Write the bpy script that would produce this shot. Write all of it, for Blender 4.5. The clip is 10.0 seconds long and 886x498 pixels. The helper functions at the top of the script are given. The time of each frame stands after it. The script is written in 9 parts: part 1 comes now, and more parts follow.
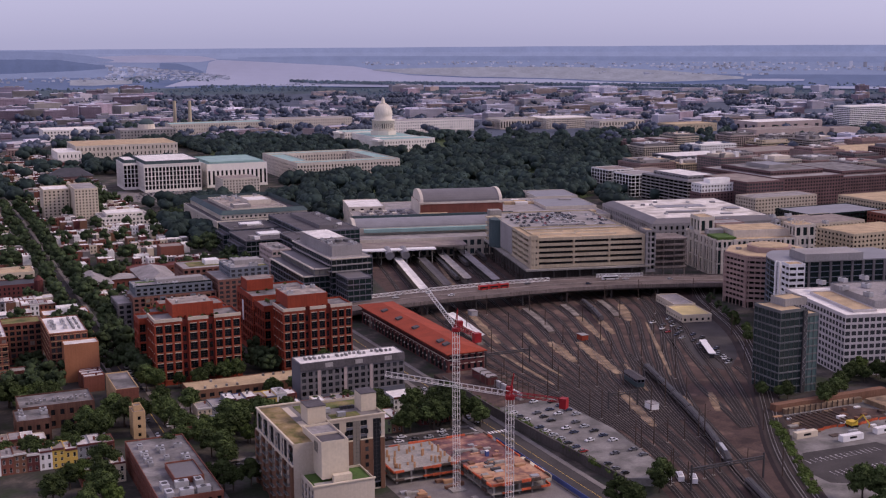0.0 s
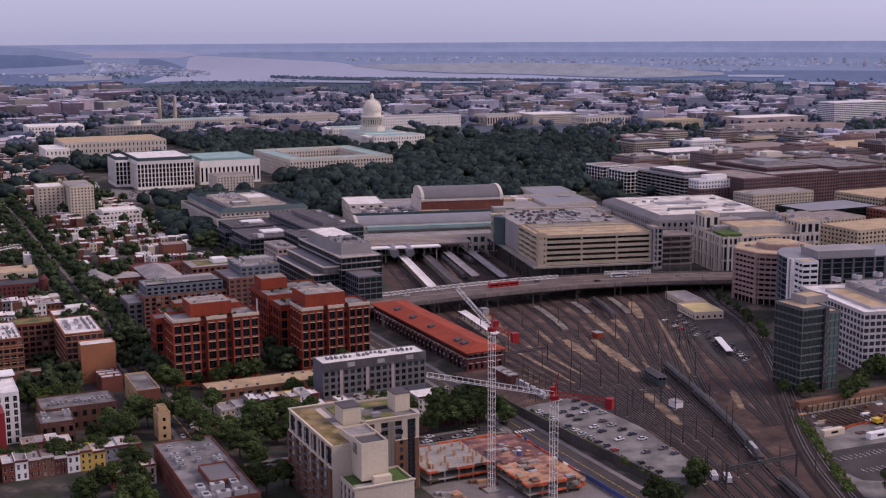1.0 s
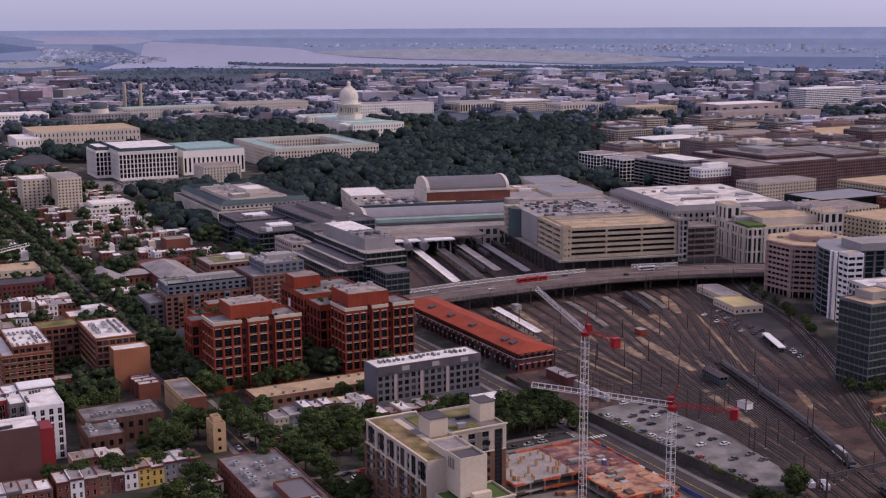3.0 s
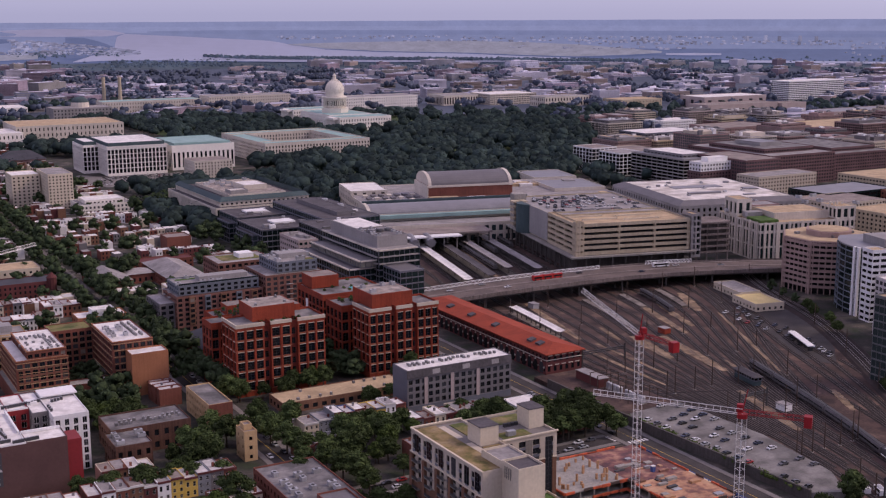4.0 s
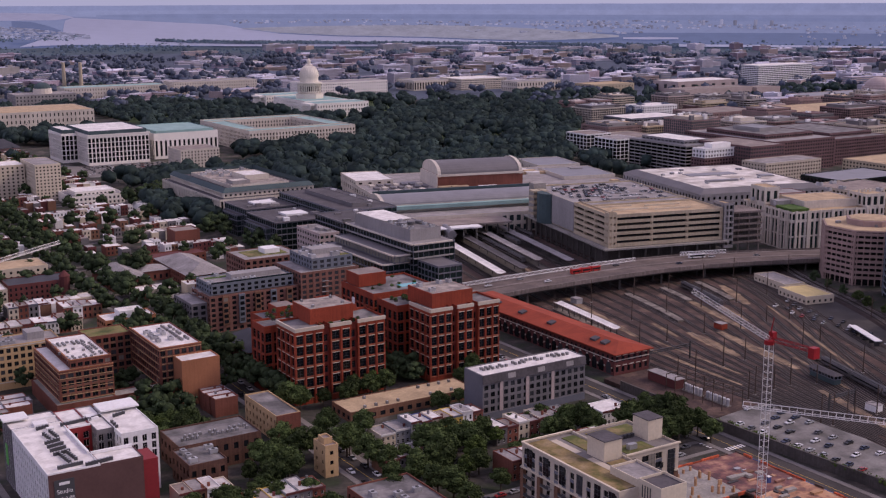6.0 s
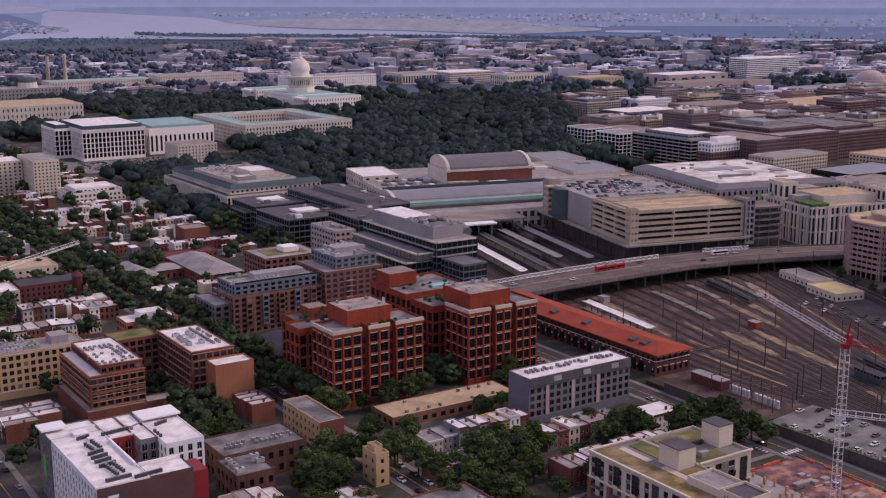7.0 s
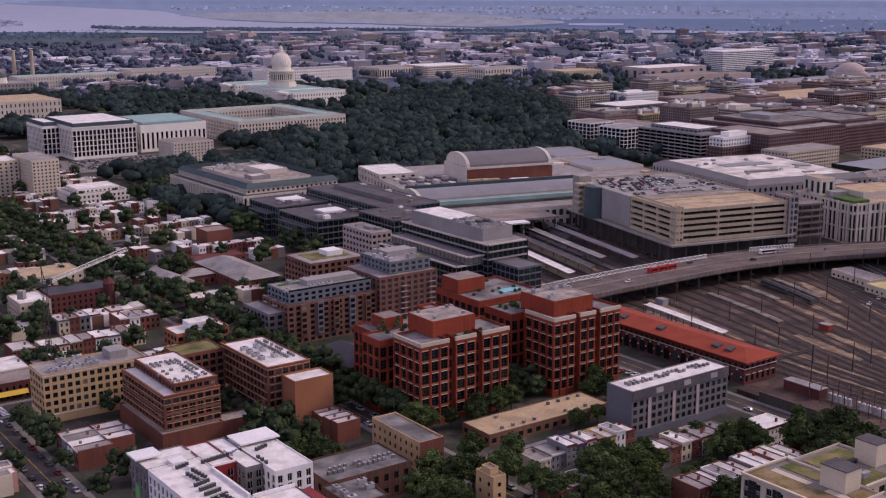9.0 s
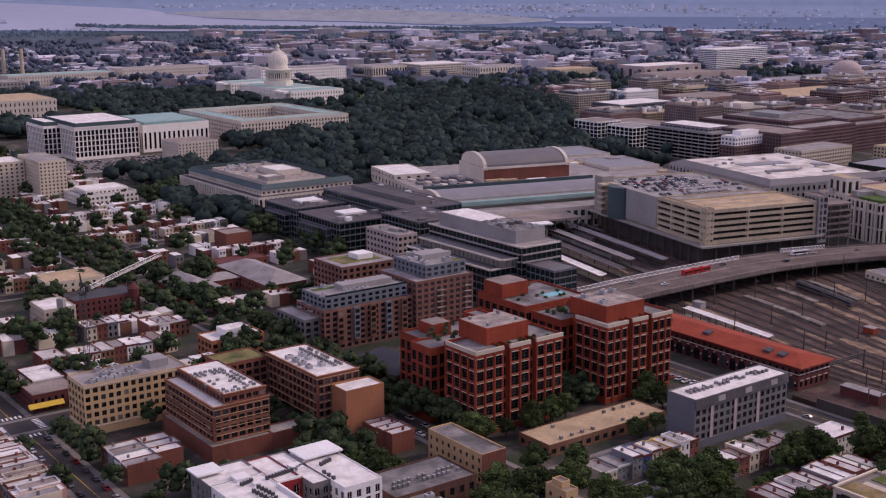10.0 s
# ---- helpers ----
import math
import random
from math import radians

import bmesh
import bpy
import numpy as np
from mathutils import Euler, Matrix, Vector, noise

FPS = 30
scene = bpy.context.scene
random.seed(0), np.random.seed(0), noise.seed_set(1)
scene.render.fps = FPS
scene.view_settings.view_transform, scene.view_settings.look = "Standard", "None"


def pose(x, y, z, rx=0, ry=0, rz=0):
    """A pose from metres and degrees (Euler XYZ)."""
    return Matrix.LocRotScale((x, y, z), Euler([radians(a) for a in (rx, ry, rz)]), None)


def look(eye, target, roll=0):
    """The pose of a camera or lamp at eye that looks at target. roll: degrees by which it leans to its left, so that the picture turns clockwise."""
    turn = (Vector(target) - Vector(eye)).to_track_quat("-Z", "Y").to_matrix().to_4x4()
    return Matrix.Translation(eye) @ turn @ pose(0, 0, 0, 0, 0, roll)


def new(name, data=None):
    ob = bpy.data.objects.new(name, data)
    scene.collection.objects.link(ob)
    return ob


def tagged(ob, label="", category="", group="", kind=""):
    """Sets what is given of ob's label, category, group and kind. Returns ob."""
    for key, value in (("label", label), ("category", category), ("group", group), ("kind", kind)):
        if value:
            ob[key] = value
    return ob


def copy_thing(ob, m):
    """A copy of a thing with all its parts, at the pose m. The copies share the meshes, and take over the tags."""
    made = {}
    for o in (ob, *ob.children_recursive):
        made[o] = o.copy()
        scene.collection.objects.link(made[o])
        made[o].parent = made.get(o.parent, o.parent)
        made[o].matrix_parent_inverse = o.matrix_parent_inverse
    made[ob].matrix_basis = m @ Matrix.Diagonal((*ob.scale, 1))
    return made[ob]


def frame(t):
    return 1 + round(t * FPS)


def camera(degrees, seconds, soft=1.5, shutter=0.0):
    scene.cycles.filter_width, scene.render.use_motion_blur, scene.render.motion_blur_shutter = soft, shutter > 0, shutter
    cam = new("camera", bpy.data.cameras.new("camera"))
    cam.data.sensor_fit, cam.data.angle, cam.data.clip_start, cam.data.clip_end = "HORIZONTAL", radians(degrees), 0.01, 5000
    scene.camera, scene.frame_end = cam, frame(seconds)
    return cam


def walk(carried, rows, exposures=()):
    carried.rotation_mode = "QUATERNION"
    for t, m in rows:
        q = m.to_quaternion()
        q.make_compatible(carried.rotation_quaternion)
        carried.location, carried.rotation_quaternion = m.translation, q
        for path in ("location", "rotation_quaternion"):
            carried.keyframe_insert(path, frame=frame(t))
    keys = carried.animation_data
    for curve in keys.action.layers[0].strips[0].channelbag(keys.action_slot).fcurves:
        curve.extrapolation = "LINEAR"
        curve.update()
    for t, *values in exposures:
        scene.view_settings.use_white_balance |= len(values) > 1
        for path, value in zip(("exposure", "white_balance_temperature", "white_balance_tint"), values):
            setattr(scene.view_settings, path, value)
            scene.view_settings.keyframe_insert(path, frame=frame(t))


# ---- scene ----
cam = camera(40.16, 10.0, 1.2)
PATH = [
    (0, look((300.81, 791.71, 179.30), (260.675, 701.696, 162.373), -0.33)),
    (0.5, look((311.65, 786.26, 179.92), (270.581, 696.697, 162.834), -0.27)),
    (1, look((321.03, 779.06, 180.46), (279.085, 689.950, 163.161), -0.28)),
    (1.5, look((330.37, 768.21, 180.91), (287.431, 679.630, 163.334), -0.25)),
    (2, look((339.33, 756.01, 181.18), (295.404, 667.963, 163.323), -0.25)),
    (2.5, look((347.99, 743.20, 180.94), (303.163, 655.667, 162.804), -0.25)),
    (4, look((373.13, 700.65, 181.14), (325.267, 614.947, 162.090), -0.23)),
    (4.5, look((381.81, 686.35, 181.13), (332.818, 601.355, 161.744), -0.24)),
    (5, look((390.06, 671.53, 180.94), (340.068, 587.204, 161.216), -0.19)),
    (5.5, look((398.45, 656.68, 180.63), (347.495, 572.993, 160.610), -0.18)),
    (7, look((422.92, 612.35, 179.84), (369.376, 530.510, 158.988), -0.13)),
    (7.5, look((431.07, 597.76, 179.43), (376.612, 516.579, 158.378), -0.13)),
    (8, look((439.15, 583.01, 179.21), (383.749, 502.500, 158.020), -0.13)),
    (8.5, look((447.29, 568.32, 178.97), (391.005, 488.460, 157.674), -0.11)),
    (9, look((455.26, 553.78, 178.99), (398.240, 474.470, 157.592), -0.13)),
    (9.5, look((463.16, 538.91, 178.79), (405.469, 460.103, 157.302), -0.15)),
    (10, look((470.68, 523.79, 178.48), (412.304, 445.514, 156.929), -0.11)),
]
walk(cam, PATH, [(0.0, 0.04, 6430, 25), (10.0, 0.0, 6430, 26)])

# ---- light ----
SUN_AZ, SUN_EL = 292.0, 38.0
world = bpy.data.worlds.new("sky")
scene.world = world
world.use_nodes = True
wn = world.node_tree
sky = wn.nodes.new("ShaderNodeTexSky")
sky.sky_type = "NISHITA"
sky.sun_disc = False
sky.sun_elevation = radians(SUN_EL)
sky.sun_rotation = radians(SUN_AZ)
sky.air_density, sky.dust_density, sky.ozone_density = 1.0, 1.0, 1.5
hs = wn.nodes.new("ShaderNodeHueSaturation")
hs.inputs["Saturation"].default_value = 0.35
tint = wn.nodes.new("ShaderNodeVectorMath")
tint.operation = "MULTIPLY"
tint.inputs[1].default_value = (0.96, 0.95, 1.05)
wn.links.new(sky.outputs[0], hs.inputs["Color"])
wn.links.new(hs.outputs[0], tint.inputs[0])
veil = wn.nodes.new("ShaderNodeVectorMath")
veil.operation = "MULTIPLY_ADD"
veil.inputs[1].default_value = (0.35, 0.35, 0.35)
# hazy lilac-blue horizon under a neutral overcast
tc = wn.nodes.new("ShaderNodeTexCoord")
sep = wn.nodes.new("ShaderNodeSeparateXYZ")
wn.links.new(tc.outputs["Generated"], sep.inputs[0])
up = wn.nodes.new("ShaderNodeMapRange")
up.inputs[1].default_value, up.inputs[2].default_value = 0.02, 0.40
wn.links.new(sep.outputs["Z"], up.inputs[0])
cloud = wn.nodes.new("ShaderNodeMix")
cloud.data_type = "RGBA"
cloud.inputs[6].default_value = (1.66, 1.80, 2.72, 1)
cloud.inputs[7].default_value = (2.60, 2.42, 3.32, 1)
wn.links.new(up.outputs[0], cloud.inputs[0])
wn.links.new(cloud.outputs[2], veil.inputs[2])
wn.links.new(tint.outputs[0], veil.inputs[0])
wn.links.new(veil.outputs[0], wn.nodes["Background"].inputs[0])
wn.nodes["Background"].inputs[1].default_value = 0.15
sun = new("sun", bpy.data.lights.new("sun", "SUN"))
sun.data.energy, sun.data.angle, sun.data.color = 1.82, radians(14), (1.0, 0.835, 0.64)
sun.matrix_world = look((math.sin(radians(SUN_AZ)) * 100, math.cos(radians(SUN_AZ)) * 100, math.tan(radians(SUN_EL)) * 100), (0, 0, 0))

# ---- materials ----


def mat(name, col, rough=0.85, var=0.25, big=0.05, fine=1.2, bump=0.0, metal=0.0, rand=0.0, island=0.0, streak=0.0, spec=0.3):
    """A surface with stains at one scale and grain at another, in metres."""
    m = bpy.data.materials.new(name)
    m.use_nodes = True
    nt = m.node_tree
    n, ln = nt.nodes, nt.links
    bs = n["Principled BSDF"]
    bs.inputs["Roughness"].default_value = rough
    bs.inputs["Metallic"].default_value = metal
    bs.inputs["Specular IOR Level"].default_value = spec
    geo = n.new("ShaderNodeNewGeometry")
    pos = geo.outputs["Position"]
    fac = None
    for k, (scale, w) in enumerate(((big, var), (fine, var * 0.6))):
        no = n.new("ShaderNodeTexNoise")
        no.inputs["Scale"].default_value = scale
        no.inputs["Detail"].default_value = 4.0 if k == 0 else 2.0
        ln.new(pos, no.inputs["Vector"])
        mr = n.new("ShaderNodeMapRange")
        mr.inputs[1].default_value, mr.inputs[2].default_value = 0.3, 0.7
        mr.inputs[3].default_value, mr.inputs[4].default_value = 1.0 - w, 1.0 + w
        ln.new(no.outputs["Fac"], mr.inputs[0])
        if fac is None:
            fac = mr.outputs[0]
        else:
            mu = n.new("ShaderNodeMath")
            mu.operation = "MULTIPLY"
            ln.new(fac, mu.inputs[0])
            ln.new(mr.outputs[0], mu.inputs[1])
            fac = mu.outputs[0]
        grain = no.outputs["Fac"]
    if streak:
        sp = n.new("ShaderNodeVectorMath")
        sp.operation = "MULTIPLY"
        sp.inputs[1].default_value = (1.3, 1.3, 0.06)
        ln.new(pos, sp.inputs[0])
        no = n.new("ShaderNodeTexNoise")
        no.inputs["Scale"].default_value = 1.0
        ln.new(sp.outputs[0], no.inputs["Vector"])
        mr = n.new("ShaderNodeMapRange")
        mr.inputs[1].default_value, mr.inputs[2].default_value = 0.35, 0.65
        mr.inputs[3].default_value, mr.inputs[4].default_value = 1.0 - streak, 1.0
        ln.new(no.outputs["Fac"], mr.inputs[0])
        mu = n.new("ShaderNodeMath")
        mu.operation = "MULTIPLY"
        ln.new(fac, mu.inputs[0])
        ln.new(mr.outputs[0], mu.inputs[1])
        fac = mu.outputs[0]
    for amount, node, socket in ((rand, "ShaderNodeObjectInfo", "Random"), (island, "ShaderNodeNewGeometry", "Random Per Island")):
        if amount:
            oi = n.new(node)
            mr = n.new("ShaderNodeMapRange")
            mr.inputs[3].default_value, mr.inputs[4].default_value = 1.0 - amount, 1.0 + amount
            ln.new(oi.outputs[socket], mr.inputs[0])
            mu = n.new("ShaderNodeMath")
            mu.operation = "MULTIPLY"
            ln.new(fac, mu.inputs[0])
            ln.new(mr.outputs[0], mu.inputs[1])
            fac = mu.outputs[0]
    vm = n.new("ShaderNodeVectorMath")
    vm.operation = "SCALE"
    vm.inputs[0].default_value = col
    ln.new(fac, vm.inputs["Scale"])
    ln.new(vm.outputs[0], bs.inputs["Base Color"])
    if bump:
        bn = n.new("ShaderNodeBump")
        bn.inputs["Strength"].default_value = bump
        bn.inputs["Distance"].default_value = 0.9 if "foliage" in name else 0.1
        ln.new(grain, bn.inputs["Height"])
        ln.new(bn.outputs[0], bs.inputs["Normal"])
    return m


def glass_mat(name, col, rough=0.08, rand=0.5):
    """Dark glazing; behind some panes hang grey or pale blinds."""
    m = mat(name, col, rough, 0.1, 0.3, 2.0, rand=rand, spec=0.35)
    nt = m.node_tree
    oi = nt.nodes.new("ShaderNodeObjectInfo")
    cr = nt.nodes.new("ShaderNodeValToRGB")
    cr.color_ramp.interpolation = "CONSTANT"
    cr.color_ramp.elements[0].color = (0, 0, 0, 1)
    cr.color_ramp.elements[1].position, cr.color_ramp.elements[1].color = 0.965, (0.20, 0.175, 0.14, 1)
    e = cr.color_ramp.elements.new(0.80)
    e.color = (0.035, 0.035, 0.036, 1)
    nt.links.new(oi.outputs["Random"], cr.inputs[0])
    bs = nt.nodes["Principled BSDF"]
    old = bs.inputs["Base Color"].links[0].from_socket
    ad = nt.nodes.new("ShaderNodeVectorMath")
    nt.links.new(old, ad.inputs[0])
    nt.links.new(cr.outputs[0], ad.inputs[1])
    nt.links.new(ad.outputs[0], bs.inputs["Base Color"])
    return m


def patchy(m, cols, scale):
    """Gives a ground several surfaces in uneven patches."""
    nt = m.node_tree
    geo = nt.nodes.new("ShaderNodeNewGeometry")
    no = nt.nodes.new("ShaderNodeTexNoise")
    no.inputs["Scale"].default_value, no.inputs["Detail"].default_value = scale, 6.0
    nt.links.new(geo.outputs["Position"], no.inputs["Vector"])
    cr = nt.nodes.new("ShaderNodeValToRGB")
    while len(cr.color_ramp.elements) < len(cols):
        cr.color_ramp.elements.new(0.5)
    for i, c in enumerate(cols):
        cr.color_ramp.elements[i].position = 0.36 + 0.28 * i / (len(cols) - 1)
        cr.color_ramp.elements[i].color = (*c, 1)
    nt.links.new(no.outputs["Fac"], cr.inputs[0])
    sc = [n for n in nt.nodes if n.type == "VECT_MATH" and n.operation == "SCALE"][0]
    nt.links.new(cr.outputs[0], sc.inputs[0])
    return m


MT = dict(
    asphalt=mat("asphalt", (0.052, 0.046, 0.045), 0.9, 0.3, 0.08, 1.5),
    worn_road=mat("dusty_brown_road", (0.125, 0.098, 0.088), 0.92, 0.3, 0.08, 1.2),
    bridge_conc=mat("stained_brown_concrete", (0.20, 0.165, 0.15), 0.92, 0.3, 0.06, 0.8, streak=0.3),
    dome_cream=mat("cream_painted_iron", (0.74, 0.68, 0.58), 0.7, 0.1, 0.05, 0.6, streak=0.1),
    pave=mat("pavement", (0.185, 0.168, 0.158), 0.9, 0.2, 0.15, 1.5),
    city=patchy(mat("city_ground", (0.05, 0.05, 0.04), 0.95, 0.35, 0.03, 0.5), ((0.026, 0.036, 0.018), (0.036, 0.040, 0.028), (0.044, 0.041, 0.036), (0.060, 0.052, 0.044), (0.105, 0.09, 0.075)), 0.07),
    grass=mat("grass", (0.055, 0.085, 0.03), 0.95, 0.35, 0.08, 1.2),
    ballast=patchy(mat("ballast", (0.085, 0.066, 0.055), 0.95, 0.35, 0.06, 0.9), ((0.036, 0.022, 0.020), (0.076, 0.046, 0.038), (0.058, 0.036, 0.032), (0.128, 0.082, 0.062)), 0.07),
    sand=patchy(mat("sandy_strip", (0.30, 0.24, 0.165), 0.95, 0.25, 0.1, 0.8), ((0.13, 0.092, 0.065), (0.23, 0.16, 0.10), (0.31, 0.225, 0.145)), 0.16),
    rail_bright=mat("worn_rail", (0.37, 0.34, 0.325), 0.4, 0.1, 0.1, 1.0, metal=0.6),
    rail=mat("rail_steel", (0.165, 0.135, 0.122), 0.55, 0.2, 0.1, 1.0, metal=0.6),
    sleeper=mat("sleeper", (0.024, 0.018, 0.016), 0.9, 0.3, 0.1, 1.0),
    concrete=mat("concrete", (0.33, 0.31, 0.28), 0.9, 0.2, 0.06, 0.8, streak=0.2),
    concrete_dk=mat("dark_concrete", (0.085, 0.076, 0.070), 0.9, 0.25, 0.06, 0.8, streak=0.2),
    brick_or=mat("orange_brick", (0.27, 0.048, 0.022), 0.85, 0.22, 0.08, 1.6, streak=0.2, rand=0.05),
    brick_red=mat("red_brick", (0.20, 0.072, 0.05), 0.88, 0.2, 0.07, 1.6, streak=0.15, rand=0.06),
    brick_br=mat("brown_brick", (0.19, 0.098, 0.062), 0.88, 0.2, 0.07, 1.6, streak=0.15, rand=0.05),
    brick_pale=mat("pale_orange_brick", (0.36, 0.15, 0.075), 0.88, 0.12, 0.07, 1.6, streak=0.1),
    brick_dk=mat("dark_red_brick", (0.115, 0.036, 0.034), 0.88, 0.2, 0.07, 1.6, rand=0.1),
    brick_tan=mat("tan_brick", (0.52, 0.355, 0.19), 0.88, 0.12, 0.07, 1.6, streak=0.1),
    cream=mat("cream_stucco", (0.60, 0.52, 0.40), 0.85, 0.10, 0.06, 1.0, streak=0.05),
    beige=mat("beige_precast", (0.52, 0.45, 0.36), 0.85, 0.10, 0.05, 1.0, streak=0.06),
    tanconc=mat("tan_precast", (0.50, 0.42, 0.30), 0.85, 0.12, 0.05, 1.0, streak=0.2),
    marble=mat("white_marble", (0.84, 0.79, 0.72), 0.7, 0.08, 0.04, 0.6, streak=0.06),
    lime=mat("limestone", (0.60, 0.54, 0.46), 0.8, 0.12, 0.04, 0.6, streak=0.12),
    white=mat("white_paint", (0.78, 0.77, 0.76), 0.7, 0.07, 0.08, 1.0, streak=0.08),
    greyst=mat("grey_stone", (0.30, 0.285, 0.28), 0.85, 0.15, 0.05, 1.0, streak=0.12),
    greypanel=mat("grey_panel", (0.13, 0.135, 0.16), 0.6, 0.1, 0.1, 1.0),
    greylight=mat("light_grey_panel", (0.155, 0.145, 0.15), 0.7, 0.1, 0.1, 1.0),
    greenpanel=mat("grey_green_panel", (0.135, 0.142, 0.143), 0.55, 0.12, 0.1, 1.0),
    rosestone=mat("rose_tan_stone", (0.36, 0.255, 0.225), 0.85, 0.12, 0.08, 1.0, streak=0.1),
    pinkpanel=mat("pinkish_panel", (0.42, 0.34, 0.32), 0.8, 0.1, 0.1, 1.0),
    bluegrey=mat("blue_grey_panel", (0.15, 0.17, 0.20), 0.6, 0.1, 0.1, 1.0),
    darkred=mat("dark_red_panel", (0.22, 0.022, 0.025), 0.6, 0.1, 0.1, 1.0),
    maroon=mat("maroon_render", (0.105, 0.055, 0.05), 0.85, 0.1, 0.1, 1.0),
    lime_green=mat("green_panel", (0.10, 0.42, 0.08), 0.6, 0.1, 0.1, 1.0),
    roof_white=patchy(mat("white_membrane", (0.72, 0.69, 0.67), 0.8, 0.12, 0.12, 0.9), ((0.60, 0.57, 0.54), (0.70, 0.67, 0.64), (0.76, 0.73, 0.70)), 0.22),
    roof_grey=mat("grey_roof", (0.27, 0.25, 0.245), 0.9, 0.25, 0.1, 0.8),
    roof_dk=mat("dark_roof", (0.082, 0.074, 0.080), 0.85, 0.25, 0.1, 0.8),
    roof_pent=patchy(mat("worn_roof_gravel", (0.3, 0.26, 0.23), 0.9, 0.2, 0.1, 1.0), ((0.20, 0.175, 0.16), (0.29, 0.25, 0.22), (0.38, 0.33, 0.29)), 0.2),
    roof_tan=mat("tan_gravel_roof", (0.43, 0.32, 0.20), 0.95, 0.2, 0.12, 0.9),
    roof_brown=mat("brown_roof", (0.24, 0.20, 0.18), 0.95, 0.25, 0.1, 0.9),
    roof_teal=mat("verdigris_roof", (0.24, 0.37, 0.35), 0.7, 0.15, 0.08, 1.0),
    roof_tealdk=mat("dark_verdigris_roof", (0.052, 0.082, 0.088), 0.7, 0.15, 0.08, 1.0),
    roof_metal=mat("grey_metal_roof", (0.22, 0.215, 0.225), 0.5, 0.12, 0.08, 1.0, metal=0.2),
    roof_metdk=mat("dark_metal_roof", (0.15, 0.14, 0.145), 0.6, 0.12, 0.08, 1.0, metal=0.1),
    roof_red=mat("red_tile_roof", (0.275, 0.048, 0.023), 0.9, 0.18, 0.12, 1.4),
    roof_slate=mat("slate_roof", (0.055, 0.055, 0.065), 0.75, 0.2, 0.15, 1.4),
    sedum=patchy(mat("green_roof", (0.17, 0.165, 0.055), 0.95, 0.3, 0.12, 1.0), ((0.075, 0.095, 0.025), (0.14, 0.135, 0.045), (0.20, 0.155, 0.07)), 0.16),
    sedum_gr=mat("bright_green_roof", (0.065, 0.12, 0.028), 0.95, 0.3, 0.15, 1.0),
    sedum_br=patchy(mat("dry_green_roof", (0.25, 0.185, 0.085), 0.95, 0.25, 0.12, 1.0), ((0.12, 0.105, 0.035), (0.23, 0.165, 0.075), (0.27, 0.20, 0.11)), 0.16),
    glass=glass_mat("dark_window", (0.012, 0.014, 0.017)),
    glass_gr=glass_mat("green_glass", (0.012, 0.024, 0.024)),
    glass_bl=glass_mat("blue_glass", (0.03, 0.045, 0.05)),
    glass_mid=glass_mat("grey_green_glass", (0.026, 0.040, 0.040), 0.12),
    glass_lt=glass_mat("pale_green_glass", (0.075, 0.118, 0.115), 0.12),
    roof_worn=patchy(mat("stained_white_roof", (0.62, 0.58, 0.53), 0.85, 0.2, 0.08, 0.9), ((0.36, 0.32, 0.28), (0.58, 0.54, 0.49), (0.70, 0.66, 0.62)), 0.06),
    glass_dk=mat("black_window", (0.008, 0.009, 0.011), 0.14, 0.1, 0.3, 2.0, rand=0.5, spec=0.3),
    brick_wh=mat("sooty_brown_brick", (0.125, 0.062, 0.045), 0.9, 0.25, 0.1, 1.6, streak=0.3),
    brick_mix=mat("muted_red_brick", (0.215, 0.105, 0.082), 0.9, 0.2, 0.08, 1.6, streak=0.15, rand=0.05),
    deck_worn=patchy(mat("worn_platform", (0.2, 0.18, 0.16), 0.9, 0.2, 0.1, 1.0), ((0.10, 0.085, 0.075), (0.17, 0.145, 0.125), (0.23, 0.20, 0.17)), 0.2),
    pale_panel=mat("pale_grey_precast", (0.54, 0.50, 0.49), 0.8, 0.1, 0.06, 1.0, streak=0.1),
    brick_old=mat("weathered_brick", (0.26, 0.175, 0.165), 0.88, 0.2, 0.07, 1.6, rand=0.1),
    brick_dkold=mat("dark_weathered_brick", (0.135, 0.08, 0.082), 0.88, 0.2, 0.07, 1.6, rand=0.15),
    # far copies: distance haze is mixed into the base colours as pale lilac
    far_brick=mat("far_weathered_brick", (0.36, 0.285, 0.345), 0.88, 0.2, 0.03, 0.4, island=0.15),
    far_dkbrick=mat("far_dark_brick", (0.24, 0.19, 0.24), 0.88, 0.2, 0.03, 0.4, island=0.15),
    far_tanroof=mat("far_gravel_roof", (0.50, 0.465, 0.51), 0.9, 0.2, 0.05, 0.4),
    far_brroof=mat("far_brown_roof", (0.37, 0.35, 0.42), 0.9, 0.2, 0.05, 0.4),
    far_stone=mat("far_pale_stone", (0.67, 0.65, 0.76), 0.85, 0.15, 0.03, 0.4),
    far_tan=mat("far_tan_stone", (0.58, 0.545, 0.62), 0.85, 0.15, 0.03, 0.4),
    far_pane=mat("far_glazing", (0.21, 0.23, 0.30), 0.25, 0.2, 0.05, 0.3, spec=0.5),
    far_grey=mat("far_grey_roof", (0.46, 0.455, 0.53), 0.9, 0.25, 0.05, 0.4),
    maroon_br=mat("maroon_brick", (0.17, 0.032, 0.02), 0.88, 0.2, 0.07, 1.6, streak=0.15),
    # canopy colour lifted towards blue to carry the haze
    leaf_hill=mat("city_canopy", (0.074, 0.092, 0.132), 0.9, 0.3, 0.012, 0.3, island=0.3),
    trackbed=mat("dark_trackbed", (0.036, 0.025, 0.023), 0.95, 0.3, 0.1, 1.0),
